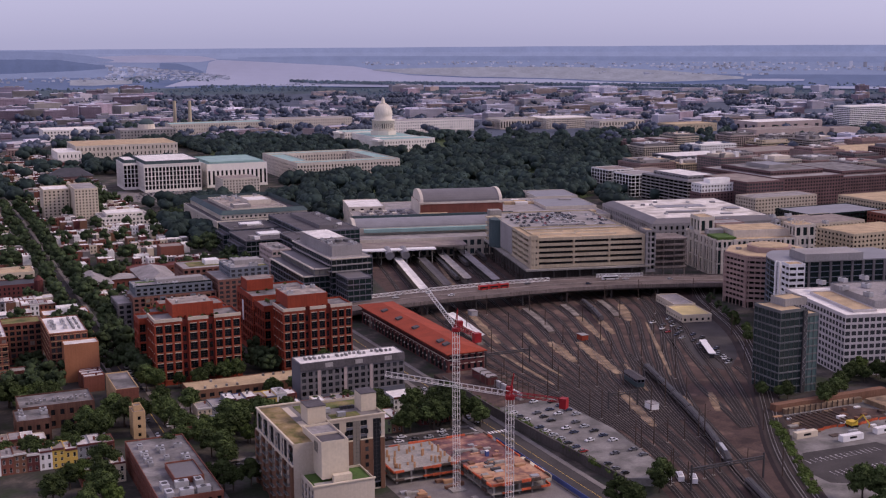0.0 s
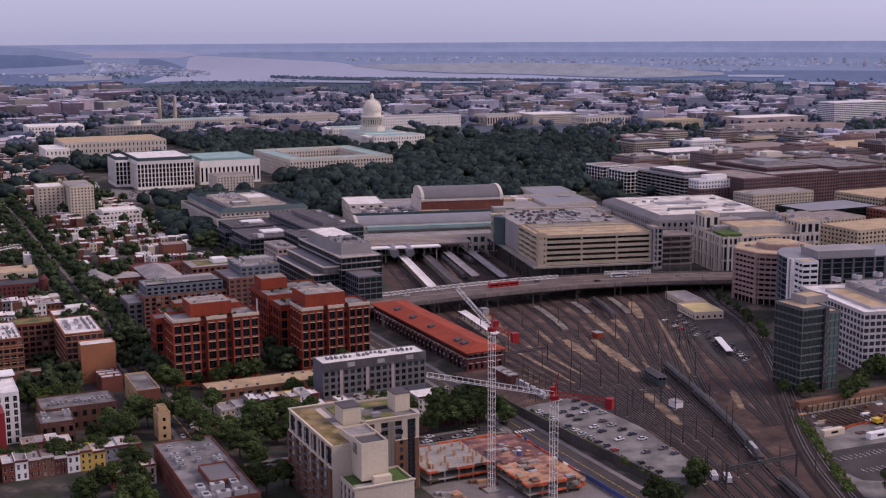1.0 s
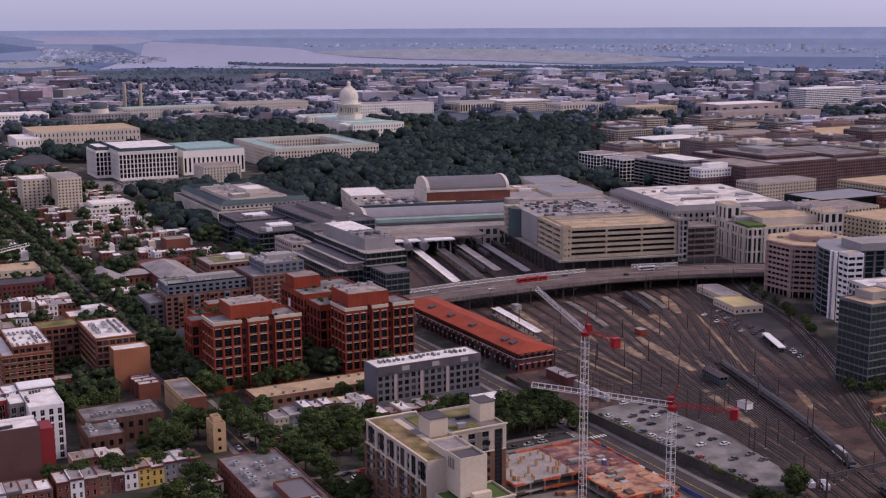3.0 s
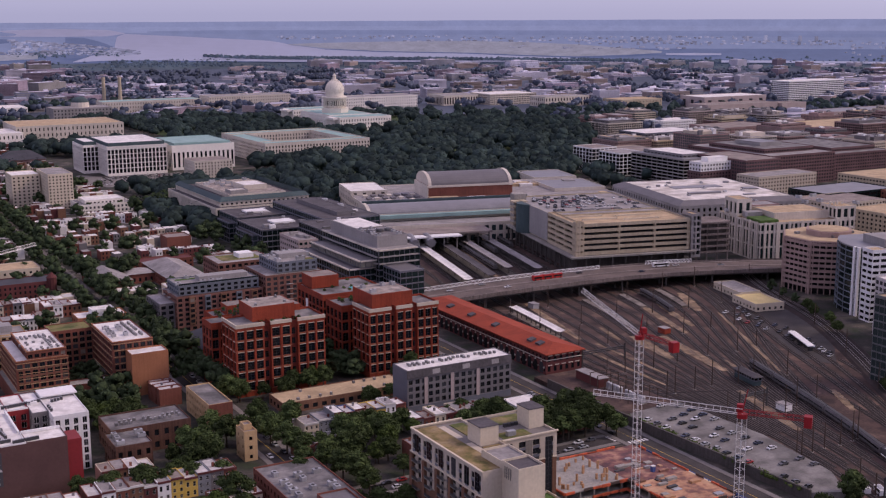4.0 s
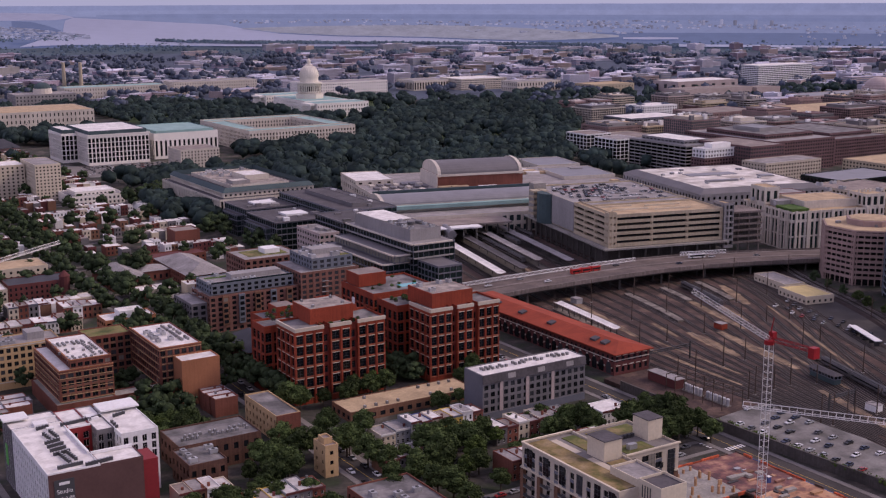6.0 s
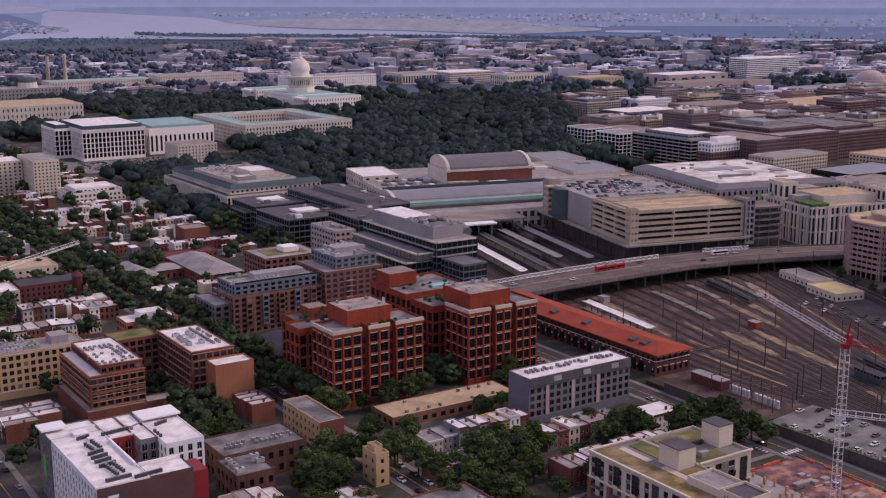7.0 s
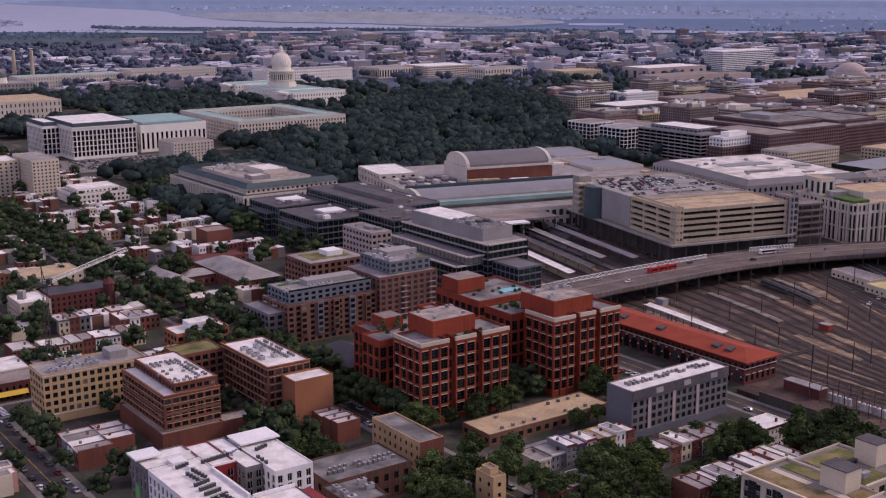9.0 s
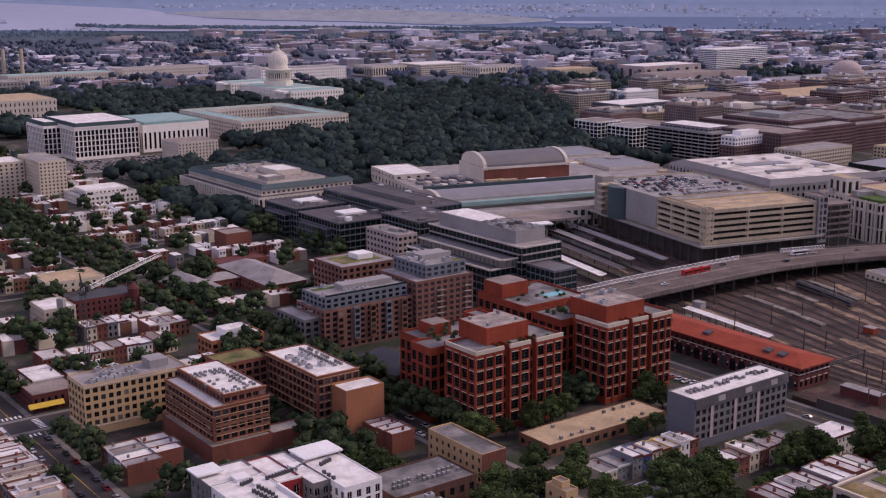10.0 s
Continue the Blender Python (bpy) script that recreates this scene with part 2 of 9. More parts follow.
    roof_mid=patchy(mat("weathered_grey_roof", (0.17, 0.16, 0.16), 0.9, 0.2, 0.1, 0.8), ((0.10, 0.095, 0.095), (0.17, 0.16, 0.16), (0.23, 0.215, 0.21)), 0.12),
    roof_yellow=mat("yellowish_roof", (0.52, 0.42, 0.20), 0.85, 0.15, 0.1, 0.9),
    frame=mat("window_frame", (0.06, 0.06, 0.065), 0.6, 0.05),
    frame_w=mat("white_frame", (0.6, 0.58, 0.55), 0.6, 0.05),
    frame_t=mat("tan_frame", (0.42, 0.24, 0.13), 0.7, 0.1),
    steel=mat("galvanised_steel", (0.42, 0.42, 0.43), 0.5, 0.15, 0.3, 2.0, metal=0.4, rand=0.2),
    steel_mid=mat("weathered_steel", (0.19, 0.185, 0.185), 0.6, 0.2, 0.3, 2.0, metal=0.2, rand=0.35),
    steel_dk=mat("dark_steel", (0.06, 0.058, 0.06), 0.6, 0.15, 0.3, 2.0, metal=0.2),
    rust=mat("rusty_pole", (0.075, 0.052, 0.042), 0.85, 0.3, 0.3, 2.0),
    crane_w=mat("crane_white", (0.72, 0.69, 0.66), 0.55, 0.12, 0.4, 2.0),
    crane_r=mat("crane_red", (0.30, 0.014, 0.018), 0.5, 0.12, 0.4, 2.0),
    orange_deck=patchy(mat("orange_formwork", (0.4, 0.2, 0.12), 0.85, 0.2, 0.1, 0.7), ((0.20, 0.10, 0.08), (0.42, 0.22, 0.13), (0.46, 0.28, 0.17)), 0.25),
    barrier=mat("orange_mesh", (0.42, 0.085, 0.035), 0.85, 0.4, 0.3, 1.5, rand=0.4),
    red_deck=patchy(mat("red_brown_deck", (0.2, 0.09, 0.08), 0.85, 0.25, 0.1, 0.7), ((0.10, 0.05, 0.055), (0.19, 0.085, 0.075), (0.34, 0.19, 0.13)), 0.22),
    leaf=mat("foliage", (0.048, 0.070, 0.024), 0.9, 0.3, 0.05, 1.3, bump=0.5, rand=0.4, island=0.35, spec=0.12),
    # blue is put into this leaf colour for haze over the park
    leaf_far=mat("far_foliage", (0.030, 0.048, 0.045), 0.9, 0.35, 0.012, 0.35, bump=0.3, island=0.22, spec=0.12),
    leaf_dk=mat("dark_foliage", (0.040, 0.060, 0.028), 0.9, 0.3, 0.05, 0.9, bump=0.5, island=0.4, spec=0.12),
    leaf_lt=mat("light_foliage", (0.062, 0.092, 0.024), 0.9, 0.25, 0.05, 0.6, island=0.3, spec=0.12),
    bark=mat("bark", (0.075, 0.058, 0.045), 0.95, 0.3, 0.4, 3.0),
    # the sky's reflection is put into the river's pale blue base colour
    water=mat("river_water", (0.28, 0.305, 0.405), 0.3, 0.06, 0.004, 0.03, spec=0.6),
    pool=mat("pool_water", (0.12, 0.40, 0.42), 0.1, 0.1),
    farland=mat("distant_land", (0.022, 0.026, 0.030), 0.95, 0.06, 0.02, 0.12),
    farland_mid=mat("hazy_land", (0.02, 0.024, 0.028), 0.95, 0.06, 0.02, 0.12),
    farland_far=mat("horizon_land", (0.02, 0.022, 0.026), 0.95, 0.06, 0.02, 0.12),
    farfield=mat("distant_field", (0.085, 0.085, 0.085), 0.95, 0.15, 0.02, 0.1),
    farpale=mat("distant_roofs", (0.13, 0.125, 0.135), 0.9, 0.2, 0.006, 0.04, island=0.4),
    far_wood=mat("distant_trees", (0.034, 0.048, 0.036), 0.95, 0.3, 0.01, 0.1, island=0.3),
    bus_red=mat("red_paint", (0.45, 0.03, 0.025), 0.4, 0.08, 0.5, 2.0),
    yellow=mat("yellow_paint", (0.62, 0.42, 0.05), 0.6, 0.08, 0.5, 2.0),
    tyre=mat("tyre", (0.02, 0.02, 0.02), 0.9, 0.1),
    train=mat("train_steel", (0.15, 0.14, 0.14), 0.5, 0.2, 0.2, 2.0, metal=0.4),
)

# blue emission paints the haze over land, fields, roofs and trees far off
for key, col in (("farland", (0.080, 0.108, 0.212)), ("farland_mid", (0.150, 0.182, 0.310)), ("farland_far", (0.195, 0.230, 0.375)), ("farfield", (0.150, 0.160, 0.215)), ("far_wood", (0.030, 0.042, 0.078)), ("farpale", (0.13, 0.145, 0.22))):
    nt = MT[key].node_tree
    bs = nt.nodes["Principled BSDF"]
    # the same mottling breaks up this painted haze glow
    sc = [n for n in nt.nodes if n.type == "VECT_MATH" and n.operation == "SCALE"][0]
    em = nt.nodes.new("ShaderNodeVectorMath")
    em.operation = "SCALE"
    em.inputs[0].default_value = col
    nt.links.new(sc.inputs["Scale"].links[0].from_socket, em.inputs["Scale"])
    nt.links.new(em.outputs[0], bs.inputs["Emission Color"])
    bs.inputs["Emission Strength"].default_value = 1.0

# ---- mesh helpers ----


class Geo:
    """Collects points and faces in world metres; each face has a material slot."""

    def __init__(self):
        self.v, self.f, self.m, self.at = [], [], [], {}

    def hexa(self, p, mi=0):
        b = len(self.v)
        self.v += [tuple(q) for q in p]
        for q in ((3, 2, 1, 0), (4, 5, 6, 7), (0, 1, 5, 4), (1, 2, 6, 5), (2, 3, 7, 6), (3, 0, 4, 7)):
            self.f.append(tuple(b + i for i in q))
            self.m.append(mi)

    def box(self, x0, x1, y0, y1, z0, z1, mi=0):
        self.hexa(((x0, y0, z0), (x1, y0, z0), (x1, y1, z0), (x0, y1, z0), (x0, y0, z1), (x1, y0, z1), (x1, y1, z1), (x0, y1, z1)), mi)

    def face(self, pts, mi=0):
        b = len(self.v)
        self.v += [tuple(q) for q in pts]
        self.f.append(tuple(range(b, b + len(pts))))
        self.m.append(mi)

    def prism(self, pts, z0, z1, mi=0):
        n, b = len(pts), len(self.v)
        self.v += [(x, y, z0) for x, y in pts] + [(x, y, z1) for x, y in pts]
        self.f += [tuple(b + i for i in reversed(range(n))), tuple(b + n + i for i in range(n))]
        self.f += [(b + i, b + (i + 1) % n, b + n + (i + 1) % n, b + n + i) for i in range(n)]
        self.m += [mi] * (n + 2)

    def cone(self, cx, cy, z0, z1, r0, r1, n=12, mi=0):
        b = len(self.v)
        for z, r in ((z0, r0), (z1, r1)):
            self.v += [(cx + r * math.cos(6.28319 * i / n), cy + r * math.sin(6.28319 * i / n), z) for i in range(n)]
        self.f += [(b + i, b + (i + 1) % n, b + n + (i + 1) % n, b + n + i) for i in range(n)]
        self.f += [tuple(b + i for i in reversed(range(n))), tuple(b + n + i for i in range(n))]
        self.m += [mi] * (n + 2)

    def tube(self, p, q, r, n=4, mi=0, r2=None):
        p, q = Vector(p), Vector(q)
        d = (q - p).normalized()
        a = d.orthogonal().normalized()
        c = d.cross(a)
        b = len(self.v)
        for o, rr in ((p, r), (q, r if r2 is None else r2)):
            self.v += [tuple(o + (a * math.cos(6.28319 * (i + 0.5) / n) + c * math.sin(6.28319 * (i + 0.5) / n)) * rr) for i in range(n)]
        self.f += [(b + i, b + (i + 1) % n, b + n + (i + 1) % n, b + n + i) for i in range(n)]
        self.f += [tuple(b + i for i in reversed(range(n))), tuple(b + n + i for i in range(n))]
        self.m += [mi] * (n + 2)

    def strip(self, left, right, mi=0):
        """A ribbon between two rows of points."""
        b, n = len(self.v), len(left)
        self.v += [tuple(q) for q in left] + [tuple(q) for q in right]
        self.f += [(b + i, b + n + i, b + n + i + 1, b + i + 1) for i in range(n - 1)]
        self.m += [mi] * (n - 1)

    def add(self, o, m=None):
        b = len(self.v)
        self.v += [tuple(m @ Vector(q)) for q in o.v] if m else o.v
        self.f += [tuple(b + i for i in q) for q in o.f]
        self.m += o.m

    def xf(self, m):
        self.v = [tuple(m @ Vector(q)) for q in self.v]
        return self

    def mesh(self, name, mats, smooth=False):
        me = bpy.data.meshes.new(name)
        me.from_pydata(self.v, [], self.f)
        for q in mats if isinstance(mats, (list, tuple)) else [mats]:
            me.materials.append(MT[q] if isinstance(q, str) else q)
        if any(self.m):
            me.polygons.foreach_set("material_index", self.m)
        if smooth:
            me.shade_smooth()
        return me


def root_at(p):
    while p.parent:
        p = p.parent
    return p.location


def part(name, g, mats, parent, label="", at=None, smooth=False):
    """Links a mesh as one part of a thing. g: a Geo in world metres, or a mesh that is shared and placed by the pose at."""
    shared = isinstance(g, bpy.types.Mesh)
    o = Vector(root_at(parent))
    if not shared:
        g = Geo_shift(g, o).mesh(name, mats, smooth)
    ob = new(name, g)
    ob.parent = parent
    if shared:
        ob.matrix_basis = Matrix.Translation(-o) @ at
    if label:
        ob["label"] = label
    return ob


def Geo_shift(g, o):
    g.v = [(a - o[0], b - o[1], c - o[2]) for a, b, c in g.v]
    return g


def thing(name, label, category, x, y, z=0.0, group="", kind=""):
    ob = new(name)
    ob.empty_display_size = 1.0
    ob.location = (x, y, z)
    return tagged(ob, label, category, group, kind)


def single(name, g, mats, label, category, group="", kind="", smooth=False):
    """A thing that is one mesh, with its origin at its base."""
    xs, ys, zs = zip(*g.v)
    o = ((min(xs) + max(xs)) / 2, (min(ys) + max(ys)) / 2, min(zs))
    ob = new(name, Geo_shift(g, o).mesh(name, mats, smooth))
    ob.location = o
    return tagged(ob, label, category, group, kind)


def rot_about(x, y, deg):
    return Matrix.Translation((x, y, 0)) @ Matrix.Rotation(radians(deg), 4, "Z") @ Matrix.Translation((-x, -y, 0))


# ---- facades ----
PANES = {}


class Grid(Geo):
    """A wall sheet whose points are shared, so that a facade with its openings is one piece."""

    def pt(self, q):
        k = (round(q[0], 3), round(q[1], 3), round(q[2], 3))
        if k not in self.at:
            self.at[k] = len(self.v)
            self.v.append(q)
        return self.at[k]

    def quad(self, pts, mi=0):
        self.f.append(tuple(self.pt(q) for q in pts))
        self.m.append(mi)

    def panel(self, o, u, n, us, zs, hole, dep, front=lambda i, j: 0, side=0, back=None):
        def P(a, z, t=0.0):
            return (o[0] + u[0] * a + n[0] * t, o[1] + u[1] * a + n[1] * t, z)

        for i in range(len(us) - 1):
            for j in range(len(zs) - 1):
                a, b, c, d = us[i], us[i + 1], zs[j], zs[j + 1]
                if not hole(i, j):
                    self.quad((P(a, c), P(b, c), P(b, d), P(a, d)), front(i, j))
                    continue
                for (p0, p1), (q0, q1) in (((a, c), (b, c)), ((b, c), (b, d)), ((b, d), (a, d)), ((a, d), (a, c))):
                    self.quad((P(p0, p1), P(p0, p1, -dep), P(q0, q1, -dep), P(q0, q1)), side)
                if back is not None:
                    self.quad((P(a, c, -dep), P(b, c, -dep), P(b, d, -dep), P(a, d, -dep)), back)


def pane_mesh(w, h, glass, frame_m, nx, nz):
    key = (round(w, 2), round(h, 2), glass, frame_m, nx, nz)
    if key not in PANES:
        g = Grid()
        t = 0.07
        us = [e for i in range(nx) for e in (-w / 2 + (w - t) * i / nx + t, -w / 2 + (w - t) * (i + 1) / nx)]
        zs = [e for i in range(nz) for e in ((h - t) * i / nz + t, (h - t) * (i + 1) / nz)]
        us, zs = [-w / 2] + us + [w / 2], [0] + zs + [h]
        g.panel((0, 0.06), (1, 0), (0, 1), us, zs, lambda i, j: i % 2 and j % 2, 0.05, back=1)
        PANES[key] = g.mesh("window", [frame_m, glass])
    return PANES[key]


STYLE = dict(wall="beige", glass="glass", frame="frame", roof="roof_grey", bay=3.6, fh=3.5, wf=0.5, hf=0.55, dep=0.3, base=0.0, top=1.2, para=0.6, nx=2, nz=1, panes="", band=None)


def vol(p, x0, x1, y0, y1, z0, z1, rot=0, pivot=None, sides="NESW", **kw):
    """One block of a building: a dark core behind a wall with real openings, a roof behind a parapet, and windows as parts."""
    s = dict(STYLE, **kw)
    px, py = pivot or ((x0 + x1) / 2, (y0 + y1) / 2)
    R = rot_about(px, py, rot)
    d = s["dep"]
    wall = Grid()
    H = z1 - z0 - s["base"] - s["top"]
    rows = max(1, round(H / s["fh"]))
    fh = H / rows
    wh = fh * s["hf"]
    sill = (fh - wh) * 0.45
    zs = [z0] + [z0 + s["base"] + fh * r + k for r in range(rows) for k in (sill, sill + wh)] + [z1]
    lay = dict(N=((x1, y1), (-1, 0), (0, 1), x1 - x0), E=((x1, y0), (0, 1), (1, 0), y1 - y0), S=((x0, y0), (1, 0), (0, -1), x1 - x0), W=((x0, y1), (0, -1), (-1, 0), y1 - y0))
    for side in "NESW":
        o, u, n, W = lay[side]
        if side not in sides:
            wall.panel(o, u, n, [0, W], [z0, z1], lambda i, j: False, d)
            continue
        cols = max(1, round(W / s["bay"]))
        bay = W / cols
        ww = bay * s["wf"]
        us = [0] + [bay * (i + 0.5) + k * ww / 2 for i in range(cols) for k in (-1, 1)] + [W]
        wall.panel(o, u, n, us, zs, lambda i, j: i % 2 and j % 2, d, (lambda i, j: 2 if i % 2 and 0 < j < 2 * rows else 0) if s["band"] else (lambda i, j: 0), back=1)
        if side in s["panes"]:
            me = pane_mesh(ww, wh, s["glass"], s["frame"], s["nx"], s["nz"])
            ang = math.atan2(n[1], n[0]) - math.pi / 2
            for r in range(rows):
                for c in range(cols):
                    k = bay * (c + 0.5)
                    m = R @ Matrix.Translation((o[0] + u[0] * k - n[0] * (d - 0.012), o[1] + u[1] * k - n[1] * (d - 0.012), z0 + s["base"] + fh * r + sill)) @ Matrix.Rotation(ang, 4, "Z")
                    part("window", me, None, p, at=m)
    # parapet: top and inner faces
    e, zr = 0.3, z1 - s["para"]
    O = ((x0, y0), (x1, y0), (x1, y1), (x0, y1))
    I = ((x0 + e, y0 + e), (x1 - e, y0 + e), (x1 - e, y1 - e), (x0 + e, y1 - e))
    for k in range(4):
        a, b, c, f = O[k], O[(k + 1) % 4], I[(k + 1) % 4], I[k]
        wall.quad(((*a, z1), (*b, z1), (*c, z1), (*f, z1)))
        wall.quad(((*f, z1), (*c, z1), (*c, zr - 0.2), (*f, zr - 0.2)))
    roof = Geo()
    roof.box(x0 + e, x1 - e, y0 + e, y1 - e, zr - 0.2, zr)
    part("wall", wall.xf(R), [s["wall"], s["glass"], s["band"] or s["wall"]], p)
    part("roof", roof.xf(R), s["roof"], p)


def building(label, vols, name="building", category="building", extra=(), group="", **kw):
    """A building of one or more blocks (x0, x1, y0, y1, z0, z1[, own settings])."""
    v = vols[0]
    p = thing(name, label, category, (v[0] + v[1]) / 2, (v[2] + v[3]) / 2, 0.0, group)
    for v in vols:
        vol(p, *v[:6], **dict(kw, **(v[6] if len(v) > 6 else {})))
    return p


def addbox(p, name, x0, x1, y0, y1, z0, z1, m, label="", rot=0, pivot=None):
    g = Geo()
    g.box(x0, x1, y0, y1, z0, z1)
    if rot:
        g.xf(rot_about(*(pivot or ((x0 + x1) / 2, (y0 + y1) / 2)), rot))
    return part(name, g, m, p, label)


# ---- ground and distance ----
CX, CY = 400.0, 650.0


def far_d(r):
    """True distance of what is drawn r metres away: the country past 4 km is folded up into 780 m."""
    u = (r - 4000) / 780
    return r if r <= 4000 else 4000 + 1500 * u / (1 - u)


def far_z(r, zg=-12.0):
    if r <= 4000:
        return zg * max(0.0, (r - 2600) / 1400)
    d = far_d(r)
    return 180 - (180 - zg + 6.5e-8 * d * d) * r / d


def far_r(d):
    return d if d <= 4000 else 4000 + 780 * (d - 4000) / (d - 2500)


def far_pt(b, d, up=0.0):
    """A point of the far land: degrees west of south, and true distance."""
    r = far_r(d)
    return (CX - r * math.sin(radians(b)), CY - r * math.cos(radians(b)), far_z(r) + up * r / d)


g = Geo()
rings = [0, 60, 200, 500, 1000, 1600, 2200, 2600, 3000, 3400, 3800, 4000] + [far_r(d) for d in (4200, 4500, 4800, 5200, 5700, 6300, 7000, 8000, 9000, 10500, 12500, 15000, 18000, 23000, 30000, 40000, 54000)]
SEG = 120
for r in rings:
    g.v += [(CX + r * math.sin(6.283185 * i / SEG), CY + r * math.cos(6.283185 * i / SEG), far_z(r)) for i in range(SEG)]
for k in range(len(rings) - 1):
    for i in range(SEG):
        j = (i + 1) % SEG
        g.f.append((k * SEG + i, k * SEG + j, (k + 1) * SEG + j, (k + 1) * SEG + i))
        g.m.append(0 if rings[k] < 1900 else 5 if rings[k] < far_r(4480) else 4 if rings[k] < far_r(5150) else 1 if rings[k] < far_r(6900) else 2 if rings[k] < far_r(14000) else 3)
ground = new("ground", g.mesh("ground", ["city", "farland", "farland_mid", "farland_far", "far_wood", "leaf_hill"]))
tagged(ground, "flat city ground of soil, grass and paving running to the horizon", "ground", kind="structure")


def far_strip(name, rows, m, label, up, kind="structure", cat="water", cuts=8):
    g = Geo()
    rr = []
    for (b0, n0, f0), (b1, n1, f1) in zip(rows, rows[1:]):
        rr += [(b0 + (b1 - b0) * k / 6, n0 + (n1 - n0) * k / 6, f0 + (f1 - f0) * k / 6) for k in range(6)]
    rr.append(rows[-1])
    # steps even in drawn depth, a little above the ground
    for c in range(cuts):
        side = []
        for k in (c / cuts, (c + 1) / cuts):
            row = []
            for b, n, f in rr:
                r = far_r(n) + (far_r(f) - far_r(n)) * k
                row.append(far_pt(b, far_d(r), up))
            side.append(row)
        g.strip(*side)
    ob = new(name, g.mesh(name, m))
    return tagged(ob, label, cat, kind=kind)


WR = "broad calm grey-blue river under a hazy sky"
far_strip("water", [(12.9, 5180, 5230), (13.4, 5230, 5700), (14.0, 5300, 6300), (14.72, 5340, 7150), (14.86, 5340, 11800), (15.2, 5340, 13700), (16.5, 5300, 12500), (19.1, 5160, 10600), (21.7, 5020, 9270), (22.3, 4990, 8500), (22.8, 4980, 7800), (24.3, 4950, 6750), (27, 4900, 6200), (30.9, 4870, 5900), (33.5, 4850, 5540), (36.1, 4840, 5300), (38.7, 4830, 5120), (42, 4830, 5060), (45, 4830, 5070), (52, 4840, 5000)], "water", WR, 6.0)
far_strip("water", [(8.6, 14000, 15000), (9.5, 12600, 18000), (12, 12000, 21000), (14.4, 12000, 18500), (15.2, 13750, 14300)], "water", "distant pale river reach behind a low point of land", 6.5)
far_strip("water", [(40.2, 5720, 5950), (41.4, 5650, 6010), (42.7, 5720, 5950)], "water", "small pale inlet of the river", 6.0)
far_strip("water", [(4.2, 4450, 4700), (5.6, 4430, 4760), (7.4, 4500, 4650)], "water", "narrow pale tributary of the river", 6.0)
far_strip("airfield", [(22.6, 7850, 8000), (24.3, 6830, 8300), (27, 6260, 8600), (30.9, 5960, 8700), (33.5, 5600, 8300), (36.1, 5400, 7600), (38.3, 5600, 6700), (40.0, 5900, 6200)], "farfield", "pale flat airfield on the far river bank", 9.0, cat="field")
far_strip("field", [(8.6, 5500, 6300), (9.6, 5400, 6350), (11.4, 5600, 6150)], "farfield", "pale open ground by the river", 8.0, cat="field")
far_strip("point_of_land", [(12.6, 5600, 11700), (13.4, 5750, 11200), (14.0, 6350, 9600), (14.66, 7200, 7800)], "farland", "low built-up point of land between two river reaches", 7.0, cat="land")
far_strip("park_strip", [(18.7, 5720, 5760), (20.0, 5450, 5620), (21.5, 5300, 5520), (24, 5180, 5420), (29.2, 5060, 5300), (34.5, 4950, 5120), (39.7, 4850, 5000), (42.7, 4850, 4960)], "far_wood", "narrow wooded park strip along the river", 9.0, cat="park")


def hill(name, rows, m, label):
    """A long low wooded rise: rows of bearing, distance, height."""
    g = Geo()
    rr = []
    for (b0, d0, h0), (b1, d1, h1) in zip(rows, rows[1:]):
        rr += [(b0 + (b1 - b0) * k / 10, d0 + (d1 - d0) * k / 10, h0 + (h1 - h0) * k / 10) for k in range(10)]
    rr.append(rows[-1])
    hw = [h * (1 + 0.02 * math.sin(4.0 * b) + 0.012 * math.sin(11.0 * b + 1)) for b, d, h in rr]
    for (ka, za), (kb, zb) in (((1.0, 0.0), (1.05, 0.62)), ((1.05, 0.62), (1.11, 1.0)), ((1.11, 1.0), (1.3, 0.0))):
        g.strip([far_pt(b, d * ka, h * za - (4 if za == 0 else 0)) for (b, d, _), h in zip(rr, hw)], [far_pt(b, d * kb, h * zb - (4 if zb == 0 else 0)) for (b, d, _), h in zip(rr, hw)])
    tagged(new(name, g.mesh(name, m, smooth=True)), label, "hill", kind="structure")


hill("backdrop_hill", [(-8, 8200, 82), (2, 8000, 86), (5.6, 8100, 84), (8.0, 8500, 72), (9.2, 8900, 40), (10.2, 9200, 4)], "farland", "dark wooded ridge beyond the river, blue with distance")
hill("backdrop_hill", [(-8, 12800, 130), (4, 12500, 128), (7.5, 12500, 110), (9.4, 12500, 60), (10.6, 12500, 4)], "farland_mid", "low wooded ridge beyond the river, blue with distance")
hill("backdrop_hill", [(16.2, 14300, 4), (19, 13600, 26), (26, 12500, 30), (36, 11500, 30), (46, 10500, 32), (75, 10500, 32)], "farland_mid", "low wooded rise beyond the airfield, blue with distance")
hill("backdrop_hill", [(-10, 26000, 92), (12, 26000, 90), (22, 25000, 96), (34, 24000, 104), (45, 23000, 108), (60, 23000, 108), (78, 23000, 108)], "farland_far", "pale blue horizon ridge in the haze")

